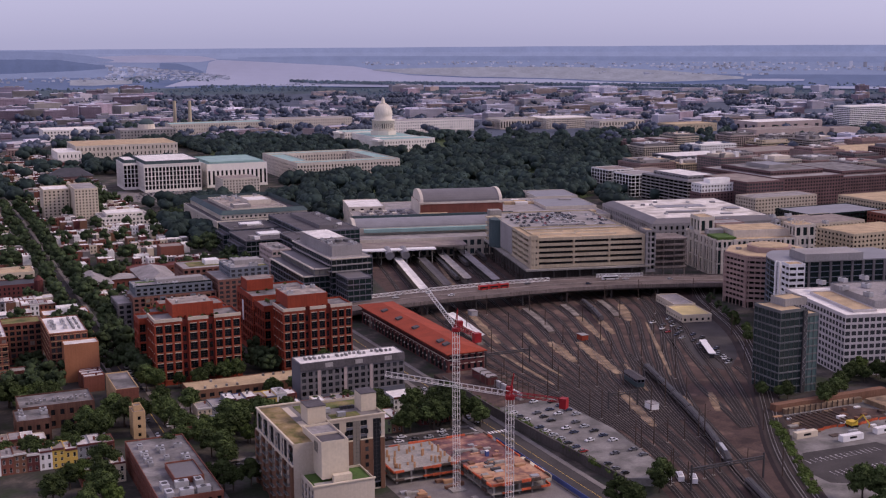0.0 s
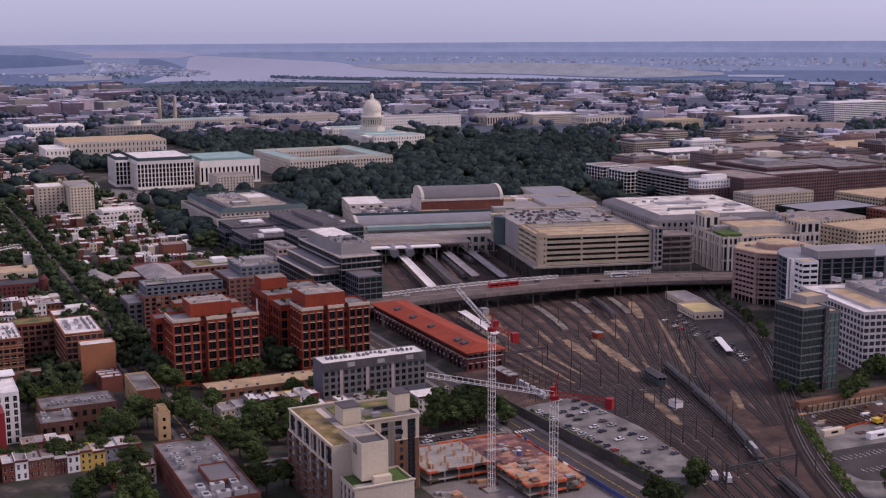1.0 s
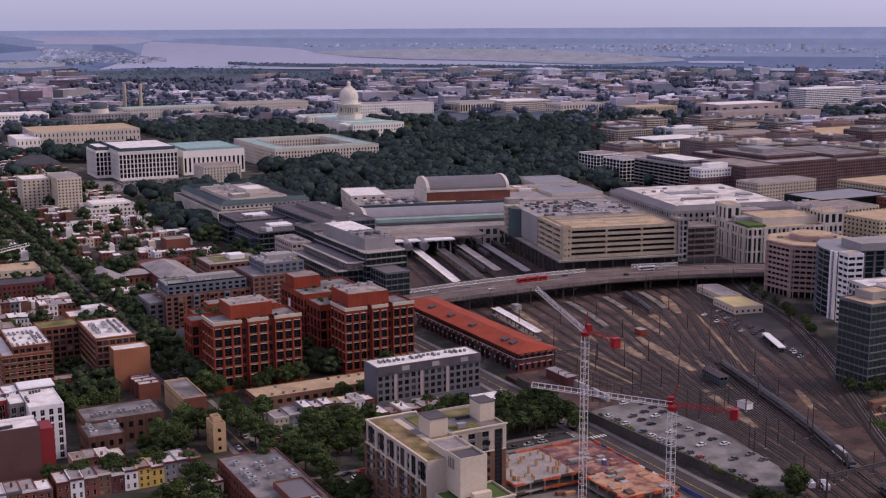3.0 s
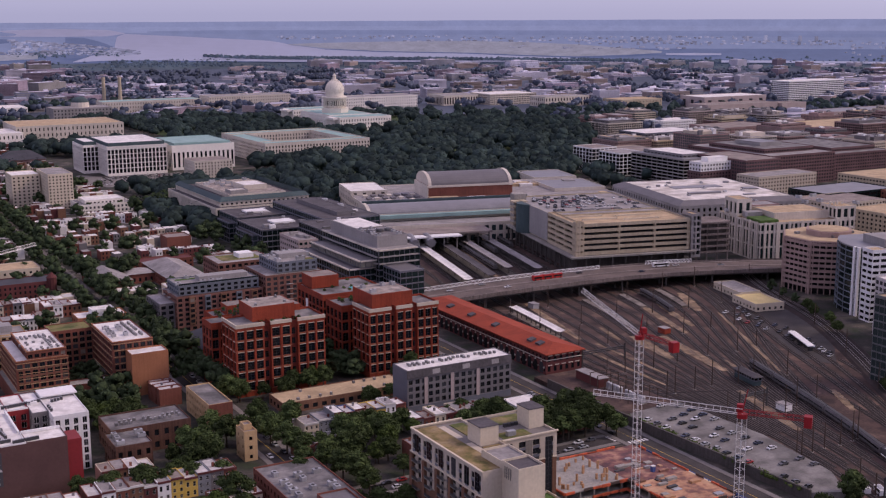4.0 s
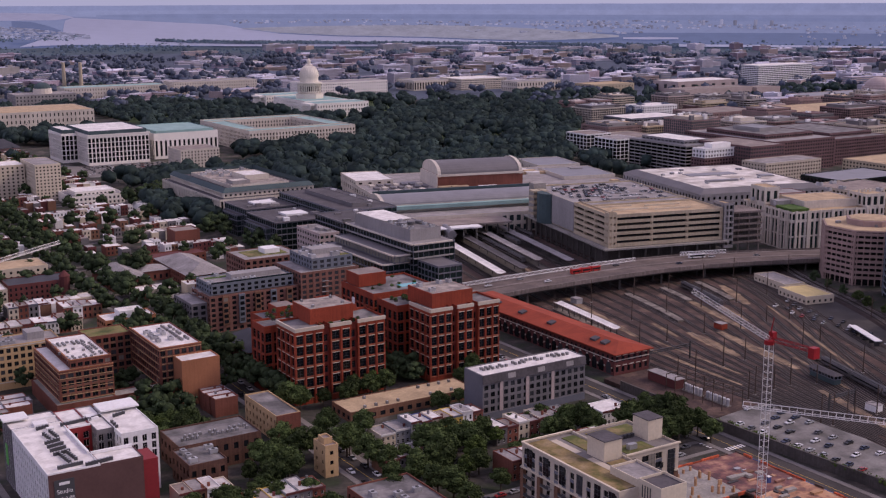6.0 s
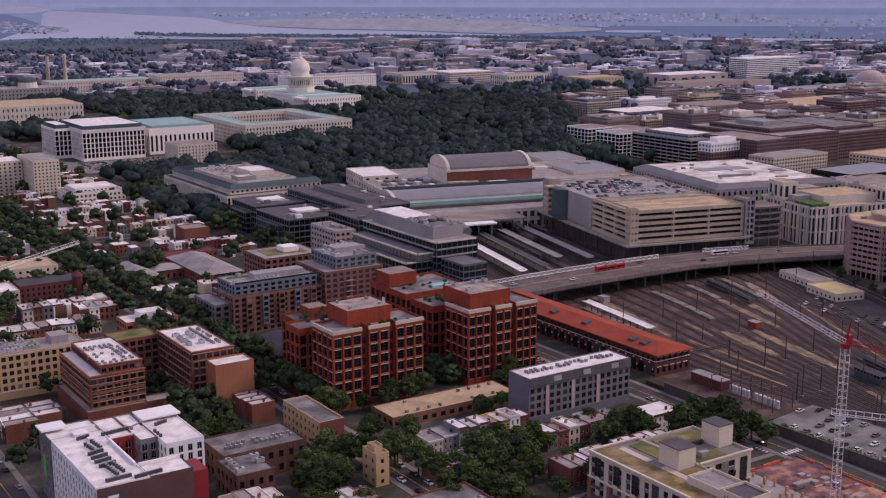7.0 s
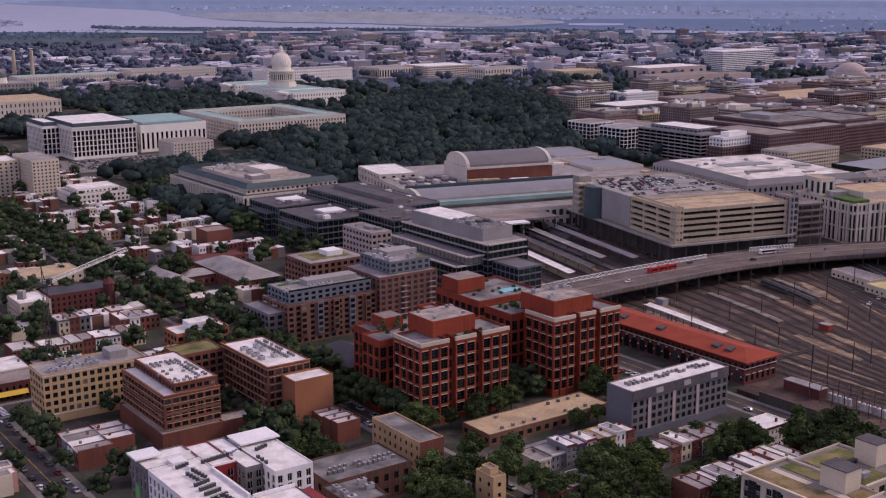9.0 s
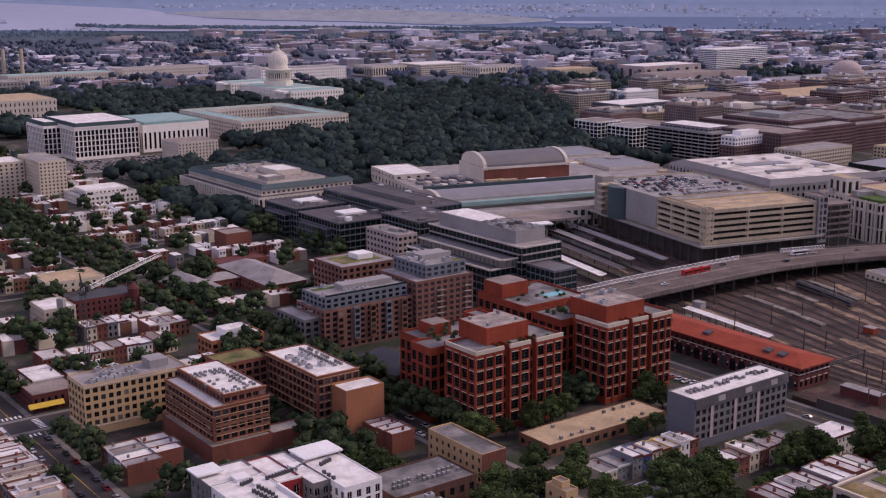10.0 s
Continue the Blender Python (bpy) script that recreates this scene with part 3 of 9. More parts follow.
# ---- roads ----


def road(name, x0, x1, y0, y1, label, z=0.04, m="asphalt", kerb=2.6):
    g = Geo()
    g.box(x0, x1, y0, y1, z - 0.3, z)
    single(name, g, m, label, "road", kind="structure")
    if kerb:
        ns = (y1 - y0) > (x1 - x0)
        for k in (0, 1):
            g = Geo()
            if ns:
                a = x0 - kerb if k == 0 else x1
                g.box(a, a + kerb, y0, y1, -0.2, z + 0.14)
            else:
                a = y0 - kerb if k == 0 else y1
                g.box(x0, x1, a, a + kerb, -0.2, z + 0.14)
            single("pavement", g, "pave", "concrete pavement with a raised kerb beside the street", "pavement", kind="structure")


road("road", 194.5, 204, -700, 480, "tree-lined asphalt street between brick buildings")
road("road", 323, 335, -700, 32, "wide asphalt street with parked cars")
road("road", 323, 335, 54, 320, "wide asphalt street with parked cars")
road("road", 52, 63, 80, 430, "asphalt street below the railway wall")
road("road", 204, 480, 36, 50, "asphalt cross street with white crosswalks", 0.03)
road("road", 66, 192, 296, 304, "narrow asphalt street of row houses", 0.03)
road("road", 130, 192, 208, 214, "narrow alley behind row houses", 0.03)
for yy in (-80, -172, -262, -352, -442, -532):
    road("road", 70, 192, yy - 5, yy + 5, "asphalt street among row houses", 0.03)
    road("road", 207, 320, yy - 5, yy + 5, "asphalt street among row houses", 0.03)
    road("road", 338, 520, yy - 5, yy + 5, "asphalt street among row houses", 0.03)

# ---- the twin orange brick loft buildings ----
LOFT = dict(panes="NE", wall="brick_or", glass="glass_dk", frame="frame", roof="roof_mid", bay=4.7, wf=0.74, hf=0.8, fh=5.1, dep=0.6, base=2.4, top=2.8, nx=2, nz=3, para=1.0)


def loft(x0, x1, y0, y1, rear, pent, label):
    p = thing("loft_building", label, "apartment building", (x0 + x1) / 2, (y0 + y1) / 2, group="twin loft buildings")
    w = x1 - x0
    # three window bays with two narrow set-back strips between them
    a, b, c, e = x0 + w * 0.31, x0 + w * 0.385, x0 + w * 0.615, x0 + w * 0.69
    vol(p, x0, a, y1 - 20, y1, 0, 35.8, sides="NW", **LOFT)
    vol(p, b, c, y1 - 20, y1, 0, 35.8, sides="N", **LOFT)
    vol(p, e, x1, y1 - 20, y1, 0, 35.8, sides="NE", **LOFT)
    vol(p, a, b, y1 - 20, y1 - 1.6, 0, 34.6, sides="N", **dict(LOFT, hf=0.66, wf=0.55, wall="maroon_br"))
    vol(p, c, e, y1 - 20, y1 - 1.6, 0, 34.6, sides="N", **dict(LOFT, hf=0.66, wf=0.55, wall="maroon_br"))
    vol(p, x0 + 1.5, x1 - 2.2, y1 - 24, y1 - 20, 0, 34.4, sides="E", **LOFT)
    for r in rear:
        vol(p, *r, sides="NEW", **LOFT)
    for q0, q1 in ((x0, a), (b, c), (e, x1)):
        addbox(p, "cornice", q0 - 0.15, q1 + 0.15, y1 - 0.55, y1 + 0.25, 34.3, 35.95, "beige", "pale stone cornice")
    addbox(p, "cornice", x1 - 0.5, x1 + 0.22, y1 - 20, y1 - 0.6, 34.3, 35.95, "beige", "pale stone cornice")
    for q0, q1 in ((x0, a), (b, c), (e, x1)):
        cols = max(1, round((q1 - q0) / 4.7))
        bw, rows = (q1 - q0) / cols, round((35.8 - 5.2) / 5.1)
        fh = (35.8 - 5.2) / rows
        for k in range(rows):
            z = 2.4 + fh * k
            for i in range(cols):
                xc = q0 + bw * (i + 0.5)
                addbox(p, "lintel", xc - bw * 0.36, xc + bw * 0.36, y1 + 0.01, y1 + 0.12, z + fh * 0.895, z + fh * 0.965, "beige", "pale stone lintel")
                if i and k == 0:
                    addbox(p, "pilaster", q0 + bw * i - 0.32, q0 + bw * i + 0.32, y1 + 0.01, y1 + 0.4, 0, 33.9, "brick_or")
            addbox(p, "sill_course", q0, q1, y1 + 0.01, y1 + 0.16, z + fh * 0.035, z + fh * 0.075, "brick_pale", "pale brick sill course")
    for k in range(6):
        addbox(p, "lintel_course", x1 + 0.01, x1 + 0.12, y1 - 20, y1, 2.4 + 5.1 * k + 4.58, 2.4 + 5.1 * k + 4.90, "beige", "pale stone lintel course")
    for yy in (y1 - 19.9, y1 - 15.3, y1 - 10.4, y1 - 5.4, y1 - 0.9):
        addbox(p, "pilaster", x1 + 0.01, x1 + 0.35, yy, yy + 0.8, 0, 33.4, "brick_or")
    for x0p, x1p, y0p, y1p, z0p, z1p, rm in pent:
        q = addbox(p, "penthouse", x0p, x1p, y0p, y1p, z0p, z1p, "brick_or", "plain red rooftop block")
        addbox(q, "penthouse_roof", x0p + 0.35, x1p - 0.35, y0p + 0.35, y1p - 0.35, z1p + 0.004, z1p + 0.05, rm)
    return p


loft(141, 187, 120, 165, [(165, 191, 126, 140, 0, 32), (150, 184, 108, 125.5, 0, 31), (141, 149.5, 108, 140, 0, 34)], [(154, 176, 139.5, 158, 34.5, 42, "roof_pent"), (146, 153, 136, 146, 33.5, 38, "roof_brown"), (166, 176, 111, 121, 30, 35, "roof_brown")], "orange-red brick loft apartment building with tall dark windows and roof terraces")
loft(78.5, 118, 120, 168, [(82, 122, 123, 143, 0, 33), (84, 122, 84, 119, 0, 34)], [(91, 114, 140, 163, 34.5, 42, "roof_pent"), (104, 120, 86, 100, 33.4, 40, "roof_brown"), (98, 104, 128, 138, 32.5, 37, "roof_brown")], "orange-red brick loft apartment building with a rooftop pool and terraces")

# ---- near buildings ----
GREYB = dict(panes="NE", wall="greylight", glass="glass", frame="frame", roof="roof_white", bay=3.5, fh=3.2, wf=0.62, hf=0.66, dep=0.35, base=3.0, top=4.2, para=0.4)
building("grey panelled apartment block with a white roof and dark mansard", [(71, 127, 211.5, 226, 0, 20.5)], "apartment_building", "apartment building", **dict(GREYB, sides="N"))
building("low brick warehouse with a tan gravel roof", [(113, 177, 180, 198, 0, 5)], "warehouse", "warehouse", **dict(wall="brick_br", roof="roof_tan", bay=4.5, fh=3.6, wf=0.55, hf=0.5, top=0.8, para=0.3))
BRICKC = dict(panes="NE", wall="brick_red", glass="glass", frame="frame", roof="roof_white", bay=3.3, fh=3.15, wf=0.72, hf=0.68, band="brick_br", dep=0.35, top=1.0, para=0.5)
p = building("brown brick courtyard apartment block with white roofs", [(257, 281, 80, 124, 7.2, 21.3), (257.3, 275.5, 80.5, 122.2, 21.35, 25.0), (216, 236, 82, 125, 7.2, 24.9, dict()), (236, 257, 68, 84, 0, 23.5, dict(roof="sedum", sides="N")), (216, 257.5, 118, 127, 0, 7.0, dict(sides="", wall="brick_red", roof="concrete")), (257.6, 283.5, 82, 127, 0, 7.1, dict(sides="", wall="brick_red", roof="concrete"))], "courtyard_building", "apartment building", **BRICKC)
for x0, x1, y0, y1, z0, z1 in ((257, 281, 80, 124, 7.2, 21.3), (257.3, 275.5, 80.5, 122.2, 21.35, 25.0), (216, 236, 82, 125, 7.2, 24.9)):
    for k in range(6) if z1 - z0 > 5 else ():
        z = z0 + (z1 - z0 - 1.0) * k / 5 - (0.0 if k < 5 else 0.1)
        addbox(p, "floor_band", x0, x1, y1 + 0.01, y1 + 0.14, z - 0.1, z + 0.1, "brick_tan", "tan brick course")
        addbox(p, "floor_band", x1 + 0.01, x1 + 0.14, y0, y1, z - 0.1, z + 0.1, "brick_tan", "tan brick course")
    addbox(p, "coping", x0 - 0.1, x1 + 0.25, y1 - 0.35, y1 + 0.25, z1 - 0.1, z1 + 0.25, "brick_pale", "orange-tan coping")
    addbox(p, "coping", x1 - 0.35, x1 + 0.25, y0, y1 - 0.4, z1 - 0.1, z1 + 0.25, "brick_pale", "orange-tan coping")
    for k in range(int((z1 - z0) / 5)):
        addbox(p, "corner_pier", x1 - 0.9, x1 + 0.2, y1 - 0.9, y1 + 0.2, z0 + 0.2 + k * 4.6, z0 + 4.5 + k * 4.6, "brick_red", "red brick corner pier")
building("tall blank orange brick stair block", [(212, 230, 126, 137, 0, 21)], "brick_block", "building", sides="", wall="brick_pale", roof="roof_white")
p = building("tan brick apartment block with dark paired windows", [(266, 311, 52, 70, 0, 21.5)], "apartment_building", "apartment building", **dict(BRICKC, wall="brick_tan", band=None, wf=0.62, hf=0.62, base=3.6, roof="roof_grey"))
addbox(p, "roof_house", 272, 280, 55, 64, 20.9, 24.5, "greyst", "grey rooftop lift house")
for z in (3.4, 20.4):
    addbox(p, "stone_band", 266, 311, 70.01, 70.2, z, z + 0.45, "lime", "pale stone band")
    addbox(p, "stone_band", 311.01, 311.2, 52, 70, z, z + 0.45, "lime", "pale stone band")
WHT = dict(panes="NE", wall="greylight", glass="glass", frame="frame_w", roof="roof_white", bay=3.4, fh=3.1, wf=0.5, hf=0.8, dep=0.3, top=1.6, para=0.35)
p = building("modern apartment block with white roofs and red and grey walls", [(299, 317, 196, 247, 0, 24.2, dict(sides="E", wall="white")), (299, 317.4, 182, 195.9, 0, 24.2, dict(sides="E", wall="greylight", panes="E")), (290.6, 298.9, 184, 207, 0, 24.2, dict(sides="N", wall="darkred")), (284.1, 290.5, 184, 213.5, 0, 24.2, dict(sides="NE", wall="greylight", bay=3.2, wf=0.6)), (270, 284, 187, 222, 0, 24.2, dict(sides="NE", wall="white")), (284, 298.9, 235, 247, 0, 24.0, dict(sides="S", wall="maroon"))], "apartment_building", "apartment building", **WHT)
addbox(p, "mural_wall", 284.2, 316.8, 247.02, 247.25, 0, 23.6, "maroon", "blank maroon rendered end wall")
addbox(p, "corner_panel", 278.5, 284, 235, 246, 0, 22, "darkred", "dark red corner bay")
addbox(p, "green_panel", 317.42, 317.6, 186, 189, 8, 16, "lime_green", "bright green facade panel")
for x0, x1, y0, y1 in ((269.0, 284, 186.5, 197), (309, 318.4, 181, 189)):
    addbox(p, "roof_canopy", x0, x1, y0, y1, 24.9, 25.5, "white", "overhanging white roof canopy")
for x0, x1, y0, y1 in ((299.3, 300.1, 207.4, 234.6), (284.4, 299, 235.2, 235.9), (290.8, 299, 206.2, 206.8), (299.4, 308.6, 190, 190.5), (304, 309, 193, 198), (286, 290, 196, 201), (303.5, 306, 202, 204)):
    addbox(p, "roof_kerb", x0, x1, y0, y1, 23.8, 24.9, "white", "low white roof kerb")
q = addbox(p, "wall_sign", 308.2, 315, 247.26, 247.4, 8.5, 21.5, "frame", "black painted sign with white lettering")
for k, (word, size) in enumerate((("Studio", 2.1), ("1- & 2-BR", 1.65), ("Apts", 2.5))):
    cu = bpy.data.curves.new("lettering", "FONT")
    cu.body, cu.size, cu.extrude, cu.align_x = word, size, 0.03, "CENTER"
    cu.materials.append(MT["white"])
    ob = new("lettering", cu)
    ob.parent = q
    ob.matrix_basis = Matrix.Translation(Vector((311.6, 247.44, 16.6 - 2.5 * k)) - Vector(root_at(p))) @ Matrix.Rotation(math.pi, 4, "Z") @ Matrix.Rotation(math.pi / 2, 4, "X")
addbox(q, "letter_bar", 309.4, 313.8, 247.41, 247.46, 9.2, 10.0, "white", "row of small white lettering")
addbox(q, "letter_bar", 309.8, 313.4, 247.41, 247.46, 19.6, 20.6, "white", "row of white lettering")
building("low brown brick warehouse with a grey flat roof", [(226, 260, 193, 215, 0, 11.8), (248, 263, 215.1, 234, 0, 11.3)], "warehouse", "warehouse", **dict(wall="brick_wh", roof="roof_mid", bay=4.2, fh=4.4, wf=0.45, hf=0.5))
p = building("narrow cream stucco block with a brick end wall", [(203, 214, 170, 203, 0, 12, dict(sides="E"))], "townhouse_block", "building", **dict(wall="brick_tan", roof="roof_mid", bay=3.8, fh=3.4, wf=0.34, hf=0.5))
addbox(p, "end_wall", 203.1, 213.9, 203.02, 203.3, 0, 11.9, "brick_red", "red brick end wall")
BEI = dict(panes="NE", wall="beige", glass="glass", frame="frame", roof="pave", bay=4.2, fh=3.3, wf=0.5, hf=0.66, dep=0.4, top=1.2, para=0.8, band="greypanel")
p = building("beige stucco apartment building with planted green roofs", [(131, 154.9, 325, 352, 0, 31.5, dict(sides="NW", bay=5.5)), (155, 176, 323, 374, 0, 31.5, dict(sides="E", panes="E")), (150, 173.5, 374.2, 390, 0, 20, dict(sides="E", roof="sedum_gr", panes="E")), (158, 168.5, 374.1, 384.5, 20.1, 34.5, dict(sides="", wall="cream", roof="roof_dk")), (157, 168, 360, 373.9, 31, 33.6, dict(sides="", wall="cream", roof="roof_grey"))], "apartment_building", "apartment building", **BEI)
for x0, x1, y0, y1, z1 in ((155.5, 163, 342, 351, 37.5), (131.5, 138, 336, 344, 38)):
    q = addbox(p, "stair_house", x0, x1, y0, y1, 30.75, z1, "cream", "cream rooftop stair block")
    addbox(q, "cap", x0 - 0.2, x1 + 0.2, y0 - 0.2, y1 + 0.2, z1, z1 + 0.3, "roof_dk")
for x0, x1, y0, y1, m in ((133, 152, 327, 335, "sedum"), (140, 152, 343, 351, "sedum"), (166.5, 175.2, 324, 372, "sedum_br"), (156, 161.5, 326, 340, "sedum"), (156, 163, 352, 359, "sedum_br")):
    addbox(p, "planting", x0, x1, y0, y1, 30.72, 30.95, m, "low roof planting")
for y0, y1 in ((326, 340), (346, 372)):
    addbox(p, "roof_path", 163.6, 166.2, y0, y1, 30.72, 30.85, "beige", "pale paved roof path")
for k in range(4):
    addbox(p, "air_unit", 139 + k * 1.6, 140.2 + k * 1.6, 337, 338.2, 30.7, 32, "steel_dk")
# tall dark glazing strips over the two upper storeys and on the north wing
ME, MN = pane_mesh(3.2, 6.6, "glass", "frame", 2, 4), pane_mesh(3.0, 26.4, "glass", "frame", 2, 16)
for y in (327.4, 336.6, 345.4, 354.6, 363.6, 370.6):
    part("window", ME, None, p, at=Matrix.Translation((176.02, y, 23.6)) @ Matrix.Rotation(-math.pi / 2, 4, "Z"))
for x in (134.6, 143.2, 151.8):
    part("window", MN, None, p, at=Matrix.Translation((x, 352.02, 3.4)))
for x0, x1 in ((131.2, 133.0), (136.2, 141.6), (144.8, 150.2)):
    addbox(p, "brick_panel", x0, x1, 352.02, 352.3, 0, 21.5, "brick_br", "brown brick lower storeys")
    addbox(p, "ledge", x0, x1, 352.02, 352.5, 21.6, 22.0, "cream", "white projecting ledge")
    for k in range(7):
        if x1 - x0 > 3:
            addbox(p, "window", (x0 + x1) / 2 - 0.7, (x0 + x1) / 2 + 0.7, 352.31, 352.36, 3.5 + 3.3 * k + (0.8 if k > 5 else 0), 5.3 + 3.3 * k + (0.8 if k > 5 else 0), "glass")
for x, y in ((146, 346), (150, 339)):
    addbox(p, "air_handler", x, x + 3.4, y, y + 1.8, 30.96, 32.8, "steel", "silver rooftop air handler")
for k in range(4):
    addbox(p, "louvre", 168.52, 168.62, 376 + k * 1.2, 376.4 + k * 1.2, 29, 33, "steel_dk")
addbox(p, "terrace_shed", 158, 165, 385.5, 388, 19.3, 22.2, "cream", "small cream terrace shed")
addbox(p, "terrace_paving", 158, 172, 384.8, 389, 19.22, 19.34, "concrete", "pale terrace paving")
addbox(p, "ledge", 176.02, 176.7, 323, 374, 22.6, 23.0, "cream", "white projecting ledge")
for j in range(6):
    addbox(p, "brick_pier", 176.02, 177.2, 323.6 + j * 9.6, 325.4 + j * 9.6, 0, 22.4, "brick_br", "brown brick pier")
for x0, x1, y0, y1, z in ((154.6, 176.4, 322.8, 323.6, 31.3), (175.7, 176.5, 323.6, 374.4, 31.3), (130.6, 154.5, 351.7, 352.5, 31.3), (149.6, 174, 389.6, 390.4, 19.8)):
    addbox(p, "coping", x0, x1, y0, y1, z, z + 0.5, "cream", "pale coping")
for k in range(6):
    for j in range(5):
        q = addbox(p, "balcony", 176.02, 177.6, 326 + j * 9.6, 330.4 + j * 9.6, 3 + k * 3.4, 3.25 + k * 3.4, "concrete")
        addbox(q, "railing", 177.5, 177.6, 326 + j * 9.6, 330.4 + j * 9.6, 3.25 + k * 3.4, 4.25 + k * 3.4, "steel_dk")
addbox(p, "brick_base", 176.05, 176.4, 325, 372, 0, 13, "brick_br", "brown brick lower storeys")
building("red brick apartment block with a cluttered grey flat roof", [(199, 223.5, 284, 358, 0, 12), (203, 214.5, 324, 343.5, 11.5, 14, dict(sides="", roof="roof_metdk"))], "apartment_building", "apartment building", **dict(wall="brick_red", roof="roof_mid", bay=3.4, fh=3.2, wf=0.45, hf=0.58))
MIX = dict(panes="", wall="brick_mix", glass="glass", frame="frame", roof="roof_grey", bay=4.0, fh=3.1, wf=0.6, hf=0.62, dep=0.35, top=0.8, para=0.5)
p = building("large apartment building of brick and blue-grey panels", [(122, 175, 3, 30, 0, 21), (124, 173, 5, 28, 21, 27, dict(wall="bluegrey")), (84, 121, -4, 32, 0, 28, dict(wall="brick_mix")), (86, 112, -2, 28, 28, 34.5, dict(wall="bluegrey")), (175.1, 184, -2, 26, 0, 17, dict(wall="greylight")), (95, 132, -52, -22, 0, 27)], "apartment_building", "apartment building", **MIX)
for i in range(5):
    x = 126 + i * 9.6
    addbox(p, "bay_panel", x, x + 3.4, 30.02, 31.2, 4, 20.4, "bluegrey" if i % 2 else "brick_br", "projecting window bay")
    for k in range(5):
        addbox(p, "bay_window", x + 0.5, x + 2.9, 31.21, 31.26, 5 + 3.1 * k, 6.9 + 3.1 * k, "glass")
for i in range(4):
    for k in range(7):
        q = addbox(p, "balcony", 175.2 if i > 1 else 86 + i * 18, 176.6 if i > 1 else 90 + i * 18, (6 + (i - 2) * 10) if i > 1 else 32.02, (10 + (i - 2) * 10) if i > 1 else 33.4, 3 + 3.1 * k, 3.2 + 3.1 * k, "greyst")
for x0, x1, y0, y1, z0, z1, m, lab in ((128, 158, 12, 20, 26.35, 29.3, "greyst", "long pale rooftop plant house"), (88, 106, 6, 16, 33.85, 37, "greyst", "pale rooftop plant house"), (142, 170, 8, 12, 26.42, 26.6, "sedum_gr", "green roof planting"), (86.5, 94, 20, 27, 33.9, 34.1, "sedum", "green roof planting"), (100, 126, -48, -30, 26.42, 26.6, "sedum", "green roof planting"), (104, 114, -44, -34, 26.61, 29.5, "white", "white rooftop lift house"), (124.4, 172.6, 27.2, 27.7, 26.9, 27.9, "glass_bl", "glass roof balustrade")):
    addbox(p, "rooftop", x0, x1, y0, y1, z0, z1, m, lab)
building("dark-roofed red brick church hall", [(164, 183, 70, 102, 0, 9)], "church", "church", **dict(wall="brick_red", roof="roof_slate", bay=4, fh=4.2, wf=0.35, hf=0.6))

# ---- railway: express building ----
p = building("long red-roofed brick railway express building", [(15.5, 37.5, 72, 207, 0, 11)], "express_building", "building", wall="brick_dk", roof="roof_dk", bay=3.6, fh=5.2, wf=0.5, hf=0.55, base=0.4, top=0.6, dep=0.4)
g = Geo()
A, B, Z0, Z1 = (14.8, 39.2), (69, 209.5), 11.4, 13.9
mx = 27.0
ridge = ((mx, B[0] + 12, Z1), (mx, B[1] - 12, Z1))
c = [(A[0], B[0], Z0), (A[1], B[0], Z0), (A[1], B[1], Z0), (A[0], B[1], Z0)]
g.face((c[1], c[2], ridge[1], ridge[0]))
g.face((c[3], c[0], ridge[0], ridge[1]))
g.face((c[2], c[3], ridge[1]))
g.face((c[0], c[1], ridge[0]))
g.box(A[0], A[1], B[0], B[1], Z0 - 0.5, Z0 - 0.01)
part("hipped_roof", g, "roof_red", p, "rust-red hipped tile roof")

# ---- station: garage, hall, concourse (turned with the tracks) ----
ROT = -13.5
NE = (-114.0, 19.0)
# dark sheets behind the deck openings stand for the shade inside
p = building("multi-storey tan concrete parking garage with open decks", [(NE[0] - 88, NE[0] - 6, NE[1] - 42, NE[1] - 0.6, 14, 36.5, dict(pivot=NE, roof="roof_tan", sides="NW")), (NE[0] - 88, NE[0] - 0.6, NE[1] - 140, NE[1] - 56.1, 14, 36.3, dict(pivot=NE, roof="roof_grey", sides="W")), (NE[0] - 88, NE[0] - 6.1, NE[1] - 56, NE[1] - 42.1, 14, 36.4, dict(pivot=NE, roof="roof_grey", sides="W")), (NE[0] - 6, NE[0], NE[1] - 56, NE[1] - 6.1, 14, 36.7, dict(pivot=NE, sides="E", bay=16, wf=0.9)), (NE[0] - 6, NE[0], NE[1] - 6, NE[1], 13, 37.8, dict(pivot=NE, sides="NE", bay=3, fh=4.6, wf=0.42, hf=0.34)), (NE[0] - 96, NE[0] - 88.2, NE[1] - 14, NE[1] + 1, 8, 40, dict(pivot=NE, sides="NE", bay=4, wf=0.7, hf=0.7, wall="greyst", glass="glass_gr"))], "parking_garage", "parking garage", wall="tanconc", glass="glass", roof="roof_tan", bay=27, fh=4.3, wf=0.96, hf=0.5, base=1.4, top=1.2, para=1.1, dep=2.2, rot=ROT)
addbox(p, "apron", NE[0] - 92, NE[0] + 4, NE[1] - 142, NE[1] + 3, 12.4, 13.6, "concrete", "concrete apron over the tracks", ROT, NE)
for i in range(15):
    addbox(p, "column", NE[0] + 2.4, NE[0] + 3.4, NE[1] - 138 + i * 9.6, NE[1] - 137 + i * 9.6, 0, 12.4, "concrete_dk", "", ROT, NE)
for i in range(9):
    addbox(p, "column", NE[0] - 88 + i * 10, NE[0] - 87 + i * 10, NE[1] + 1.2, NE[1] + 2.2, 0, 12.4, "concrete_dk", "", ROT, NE)
